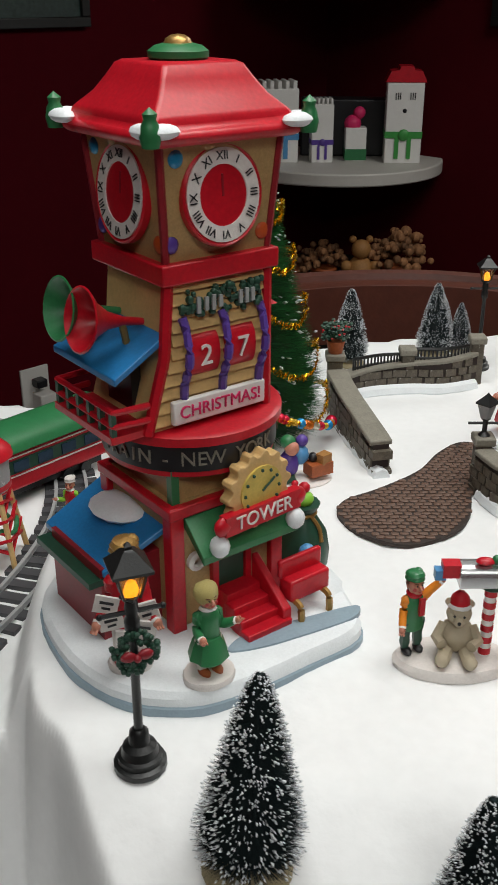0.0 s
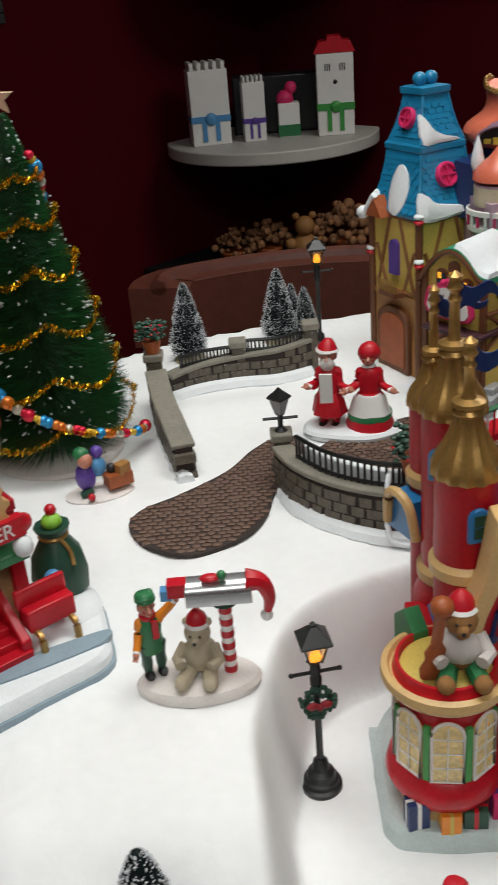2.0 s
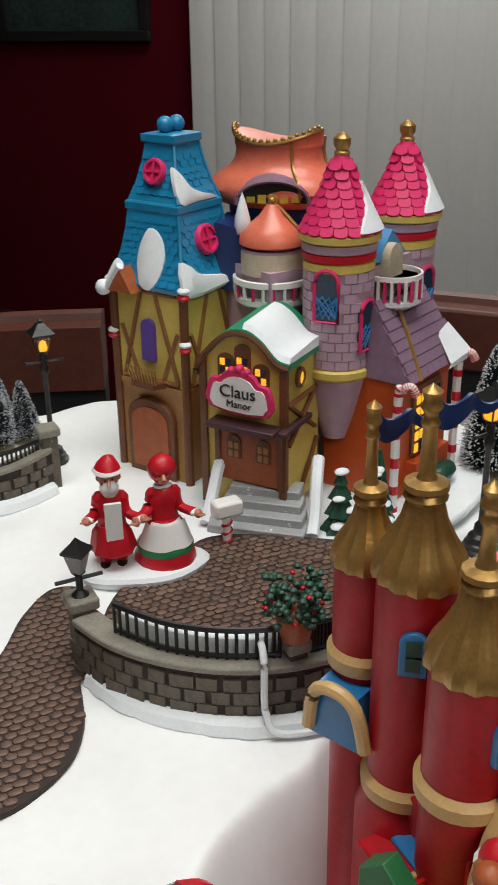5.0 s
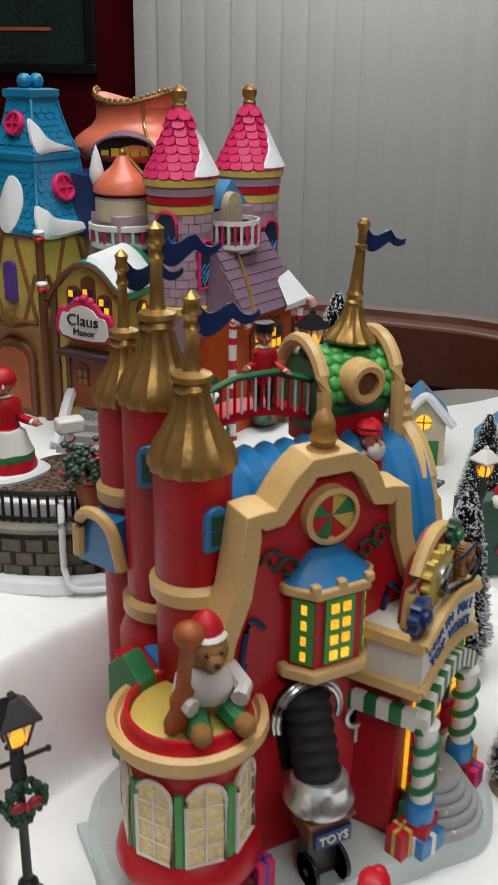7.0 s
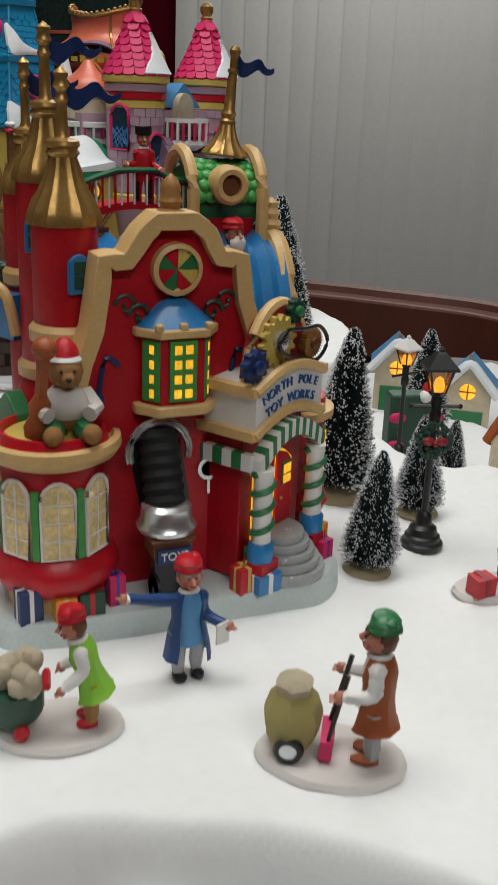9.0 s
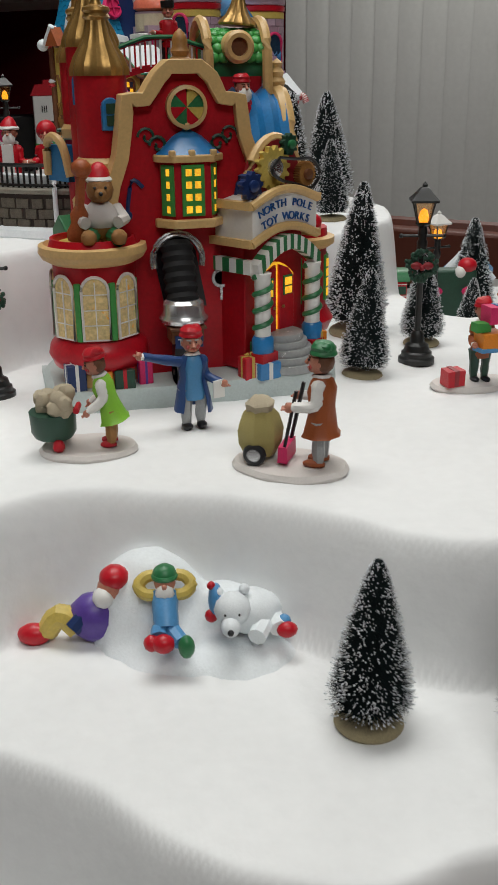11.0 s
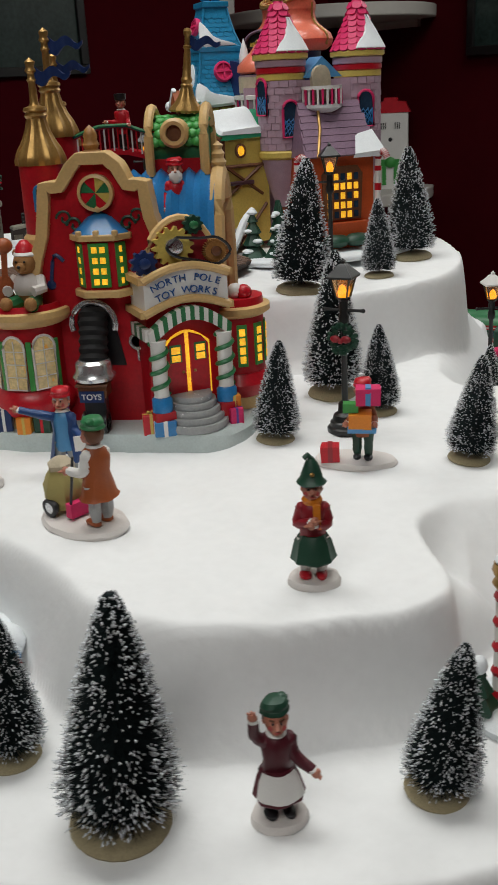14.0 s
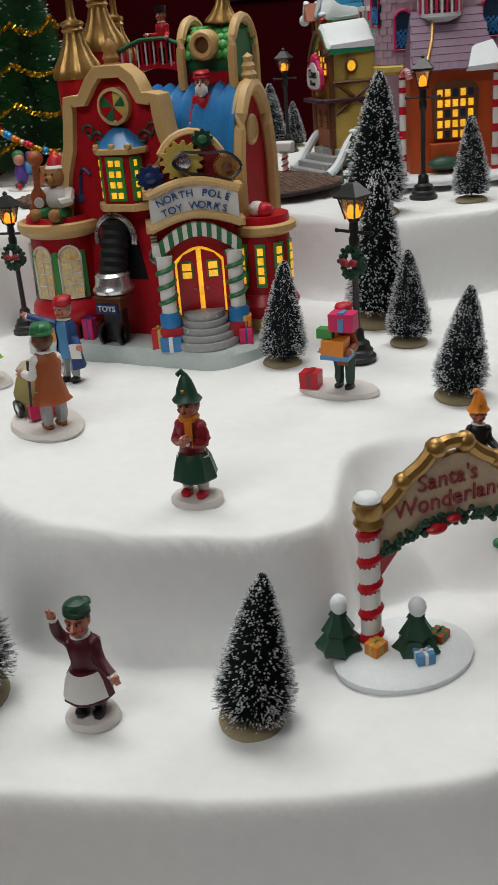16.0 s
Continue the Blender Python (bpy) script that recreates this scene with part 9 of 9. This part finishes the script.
bd = part("sign_board", Mesh(mat("cream_board_paint", (0.55, 0.42, 0.27), 0.5, var=0.12)).prism(spline(sgn, 4, True), -0.0025, 0.0025, "y"), AR, "cream lettered sign board", bevel=0.0006)
edge_pts = spline([(0.003, -0.001, 0.080), (0.012, -0.001, 0.086), (0.020, -0.001, 0.094), (0.028, -0.001, 0.099), (0.036, -0.001, 0.106), (0.044, -0.001, 0.108), (0.052, -0.001, 0.106), (0.060, -0.001, 0.099), (0.068, -0.001, 0.094), (0.076, -0.001, 0.086), (0.085, -0.001, 0.080)], 4)
part("gold_scroll", Mesh(GOLD).tube(edge_pts, 0.0038, 8).ball((0.036, -0.001, 0.106), 0.0055).ball((0.052, -0.001, 0.106), 0.0055).ball((0.018, -0.001, 0.093), 0.0048).ball((0.070, -0.001, 0.093), 0.0048), bd, "gold scrolled edging")
lettering("Santa's", 0.0125, DRED, pose(0.042, -0.0030, 0.090, 90), bd)
lettering("Wonderland", 0.0125, DRED, pose(0.044, -0.0030, 0.079, 90), bd)
ga = Mesh(DGREEN)
rnd = random.Random(9)
for k in range(130):
    u = k / 129
    ga.ball((0.004 + 0.080 * u, -0.003 + rnd.uniform(-0.002, 0.002), 0.060 + 0.0085 * math.sin(math.pi * u) + rnd.uniform(-0.003, 0.003)), rnd.uniform(0.0012, 0.0024), seg=5)
gal = part("fir_garland", ga, bd, "dark green garland")
part("red_bow", Mesh(BRED).ball((0.034, -0.005, 0.066), 0.004, sx=1.5, sz=0.7).ball((0.044, -0.005, 0.069), 0.003, sx=1.4, sz=0.7), gal)
part("corner_brace", Mesh(BRED).prism([(0.004, 0.060), (0.020, 0.064), (0.010, 0.052), (0.005, 0.046)], -0.002, 0.002, "y"), AR)
for dx, dy, hh in ((-0.016, 0.004, 0.030), (0.016, -0.016, 0.032)):
    tr = part("moulded_fir", Mesh(DGREEN).lathe([(0.010, 0.008), (0.011, 0.011), (0.006, 0.018), (0.008, 0.0185), (0.0035, 0.027), (0.0045, 0.0275), (0.0, 0.036)], 14, (dx, dy, 0), flute=0.12, nf=7), AR, "dark green moulded fir")
    part("fir_snow", Mesh(SNOWP).ball((dx, dy - 0.001, 0.034), 0.0045, sz=1.2), tr)
gift("gift", -0.003, -0.010, 0.009, (0.009, 0.008, 0.007), 20, GIFTO, YELLOW, AR)
gift("gift", 0.014, -0.026, 0.007, (0.009, 0.008, 0.008), -10, LBLUE, WHITE, AR)
gift("gift", 0.030, -0.014, 0.006, (0.009, 0.008, 0.008), 30, RUST, GREEN, AR)
figurine("figurine in dark coat and orange cap leaning on the arch", 0.606, 0.246, Z3 + 0.075, 0.05, 20, BLACK, BLACK, GIFTO, "cone", arms=((-40, -30), (40, -30)), skirt=DGREEN)
single("small_bush", Mesh(GREEN).ball((0, 0, 0.004), 0.006, sz=0.6).ball((0.007, 0, 0.003), 0.005, sz=0.6).ball((-0.006, 0.002, 0.003), 0.005, sz=0.6), pose(0.617, 0.285, ground(0.617, 0.285)), "small green sprig of holly on snow", "plant")


# ---- far cottages, train, track ----
def cottage(x, y, z, s, rz, wallm, label):
    t = thing("cottage", pose(x, y, z, 0, 0, rz) @ Matrix.Scale(s, 4), label, "house", "small cottages")
    part("wall", Mesh(wallm).prism([(-0.03, 0), (0.03, 0), (0.03, 0.065), (0, 0.095), (-0.03, 0.065)], -0.03, 0.03, "y"), t)
    g = Mesh(LBLUE)
    for sx in (-1, 1):
        g.put([(0, -0.036, 0.101), (sx * 0.037, -0.036, 0.064), (sx * 0.037, 0.036, 0.064), (0, 0.036, 0.101), (0, -0.036, 0.096), (sx * 0.035, -0.036, 0.059), (sx * 0.035, 0.036, 0.059), (0, 0.036, 0.096)], [(0, 1, 2, 3), (7, 6, 5, 4), (0, 4, 5, 1), (1, 5, 6, 2), (3, 2, 6, 7)])
    part("roof", g, t, "blue gable roof")
    part("roof_snow", Mesh(SNOWP).tube(spline([(-0.039, -0.037, 0.060), (-0.03, -0.037, 0.070), (-0.016, -0.037, 0.086), (0, -0.037, 0.101), (0.016, -0.037, 0.086), (0.03, -0.037, 0.070), (0.039, -0.037, 0.060)], 4), 0.006, 8), t, "snow along the eaves")
    part("finial", Mesh(OCHRE).lathe([(0.002, 0.1), (0.002, 0.112), (0, 0.114)], 8, (0, -0.034, 0)), t)
    w = part("gable_window", Mesh(GLOW).at(pose(0, -0.0305, 0.062, 90)).lathe([(0.0105, -0.001), (0.0105, 0.001), (0, 0.0012)], 18), t, "round amber gable window")
    part("muntin", Mesh(RUST).box((0, -0.032, 0.062), (0.021, 0.001, 0.0016)).box((0, -0.032, 0.062), (0.0016, 0.001, 0.021)), w)
    part("door", Mesh(GREEN).box((0.0, -0.031, 0.018), (0.044, 0.003, 0.036)), t, "green door")
    return t


cottage(0.905, 1.12, ZB, 1.0, -32, FUR, "cream cottage with blue roof and green doors")
cottage(0.935, 0.99, ZB, 1.0, -40, FUR, "cream cottage with blue roof and round window")
cottage(1.05, 0.97, ZB, 1.0, -48, FUR, "cream cottage with blue roof and snow eaves")
hut = thing("cottage", pose(0.645, 0.545, ground(0.645, 0.545) - 0.004, 0, 0, -40), "beige plastered hut with red arched door", "house", "small cottages")
part("wall", Mesh(FUR).prism([(-0.024, 0), (0.024, 0), (0.024, 0.046), (0.012, 0.066), (0, 0.072), (-0.012, 0.066), (-0.024, 0.046)], -0.025, 0.025, "y"), hut, bevel=0.002)
part("roof", Mesh(RUST).tube(spline([(-0.027, 0, 0.044), (-0.014, 0, 0.069), (0, 0, 0.075), (0.014, 0, 0.069), (0.027, 0, 0.044)], 4), 0.005, 8), hut)
hd = part("door", Mesh(BRED).prism([(0.009 * math.cos(a), 0.026 + 0.009 * math.sin(a)) for a in np.linspace(0, math.pi, 9)] + [(-0.009, 0.0), (0.009, 0.0)], -0.028, -0.024, "y"), hut, "red arched door")
part("door_wreath", Mesh(LIME).ball((0, -0.029, 0.020), 0.005, sy=0.4), hd)
sb_ = thing("striped_post_sign", pose(0.650, 0.705, Z3, 0, 0, -15), "dark green gift stand with red bows and cap", "stand")
part("stand", Mesh(DGREEN).box((0, 0, 0.04), (0.05, 0.02, 0.072)), sb_, bevel=0.002)
for x, z in ((-0.018, 0.055), (0.018, 0.055), (-0.018, 0.028), (0.018, 0.028)):
    part("bow", Mesh(PINK).ball((x, -0.012, z), 0.0065, sx=1.3, sy=0.4, sz=0.8), sb_)
part("hanging_cap", Mesh(BRED).ball((0.016, -0.004, 0.080), 0.010, sz=0.8).use(WHITE).ball((0.008, -0.008, 0.074), 0.006), sb_, "red cap with white trim")


def coach(x, y, z, rz):
    t = thing("train_coach", pose(x, y, z, 0, 0, rz), "red and green model train coach on track", "train", "train coaches")
    part("body", Mesh(BRED).box((0, 0, 0.030), (0.19, 0.045, 0.036)), t, bevel=0.003)
    part("green_band", Mesh(DGREEN).box((0, 0, 0.0345), (0.186, 0.0462, 0.012)), t)
    part("roof", Mesh(GREEN).prism([(-0.026, 0.048)] + [(-0.026 * math.cos(a), 0.048 + 0.016 * math.sin(a)) for a in np.linspace(0, math.pi, 11)][1:-1] + [(0.026, 0.048)], -0.098, 0.098, "y"), t, "dark green curved roof").rotation_euler = (0, 0, radians(90))
    for k in range(7):
        part("window", Mesh(DGLASS).box((-0.075 + 0.025 * k, -0.0236, 0.0345), (0.015, 0.0012, 0.009)), t)
    part("chassis", Mesh(BLACK).box((0, 0, 0.009), (0.18, 0.034, 0.008)), t)
    for k in (-0.07, -0.05, 0.05, 0.07):
        part("wheel", Mesh(BLACK).at(pose(k, 0, 0.006, 90)).lathe([(0.0058, -0.02), (0.0058, 0.02)], 14), t)
    part("gold_line", Mesh(SNOWG).box((0, 0, 0.0435), (0.188, 0.0466, 0.0012)), t)
    part("gold_line", Mesh(SNOWG).box((0, 0, 0.026), (0.188, 0.0466, 0.0012)), t)
    return t


def track(pts, z, label):
    t = thing("railway_track", pose(pts[0][0], pts[0][1], z), label, "track", "railway tracks")
    L = pose(-pts[0][0], -pts[0][1], 0)
    line = spline(pts, 8)
    sl2 = Mesh(mat("dark_grey_sleeper", (0.06, 0.06, 0.065), 0.6)).box((0, 0, 0.002), (0.009, 0.046, 0.004)).mesh("sleeper")
    acc, last = 0.0, None
    for i in range(len(line) - 1):
        p, q = Vector(line[i]), Vector(line[i + 1])
        d = (q - p).length
        s = 0.0
        while acc < d:
            pt = p + (q - p) * (acc / d)
            o = new("sleeper", sl2)
            o.parent = t
            o.matrix_basis = L @ pose(pt.x, pt.y, 0, 0, 0, math.degrees(math.atan2(q.y - p.y, q.x - p.x)))
            acc += 0.0165
        acc -= d
    for off in (-0.013, 0.013):
        rl = []
        for i, p in enumerate(line):
            a_, b_ = Vector(line[max(0, i - 1)]), Vector(line[min(len(line) - 1, i + 1)])
            d = (b_ - a_).normalized()
            rl.append((p[0] - d.y * off, p[1] + d.x * off))
        part("rail", Mesh(GREY).at(L).strip(rl, 0.0028, 0.004, 0.008), t)
    return t


track([(-0.27, 0.40), (-0.205, 0.50), (-0.165, 0.60), (-0.15, 0.70), (-0.165, 0.79), (-0.21, 0.86), (-0.30, 0.90)], ZT, "grey model railway track laid on white board")
track([(0.55, 1.20), (0.68, 1.18), (0.80, 1.12), (0.86, 1.02)], ZB, "grey model railway track behind the village")
coach(-0.208, 0.746, ZT + 0.004, 48)
coach(0.72, 1.165, ZB + 0.008, -15)
wt = thing("water_tower", pose(-0.196, 0.645, ZT), "red and white toy water tower on lattice legs", "tower")
for sx in (-1, 1):
    for sy in (-1, 1):
        part("leg", Mesh(CREAM).tube([(sx * 0.020, sy * 0.020, 0), (sx * 0.012, sy * 0.012, 0.062)], 0.0022, 6), wt)
for z in (0.015, 0.03, 0.045):
    k = 0.020 - 0.008 * z / 0.062
    part("lattice", Mesh(BRED).tube([(-k, -k, z), (k, -k, z + 0.012)], 0.0015, 5).tube([(k, -k, z), (-k, -k, z + 0.012)], 0.0015, 5).tube([(k, -k, z), (k, k, z + 0.012)], 0.0015, 5).tube([(k, k, z), (k, -k, z + 0.012)], 0.0015, 5), wt)
part("tank", Mesh(GREY).lathe([(0.017, 0.062), (0.018, 0.066), (0.018, 0.088), (0.017, 0.090)], 24), wt)
part("tank_band", Mesh(BRED).lathe([(0.0185, 0.064), (0.0185, 0.068)], 24), wt)
part("tank_roof", Mesh(BRED).lathe([(0.022, 0.089), (0.021, 0.093), (0.014, 0.100), (0.0, 0.103)], 26), wt, "bright red domed roof")
part("garland", Mesh(GREEN).tube([(0.019 * math.cos(a), 0.019 * math.sin(a), 0.030 + 0.003 * math.sin(5 * a)) for a in np.linspace(0, 6.28, 30)], 0.002, 6), wt)

# snowy moulded fir beside the manor steps
sf = thing("small_fir", pose(0.385, 0.752, ground(0.385, 0.752)), "small dark green moulded fir with snow on its tiers", "tree")
part("crown", Mesh(DGREEN).lathe([(0.011, 0.004), (0.013, 0.008), (0.006, 0.018), (0.010, 0.020), (0.005, 0.030), (0.008, 0.032), (0.003, 0.042), (0.005, 0.043), (0, 0.054)], 16, flute=0.14, nf=7), sf)
part("foot", Mesh(SNOWP).lathe([(0.014, -0.001), (0.014, 0.003), (0.008, 0.006), (0, 0.006)], 18), sf)
for sx_, sy_, z_, r_ in ((-0.005, -0.007, 0.014, 0.0045), (0.005, -0.006, 0.024, 0.004), (-0.004, -0.005, 0.034, 0.0035), (0, -0.001, 0.052, 0.004)):
    part("snow_clump", Mesh(SNOWP).ball((sx_, sy_, z_), r_, sx=1.4, sz=0.6), sf)
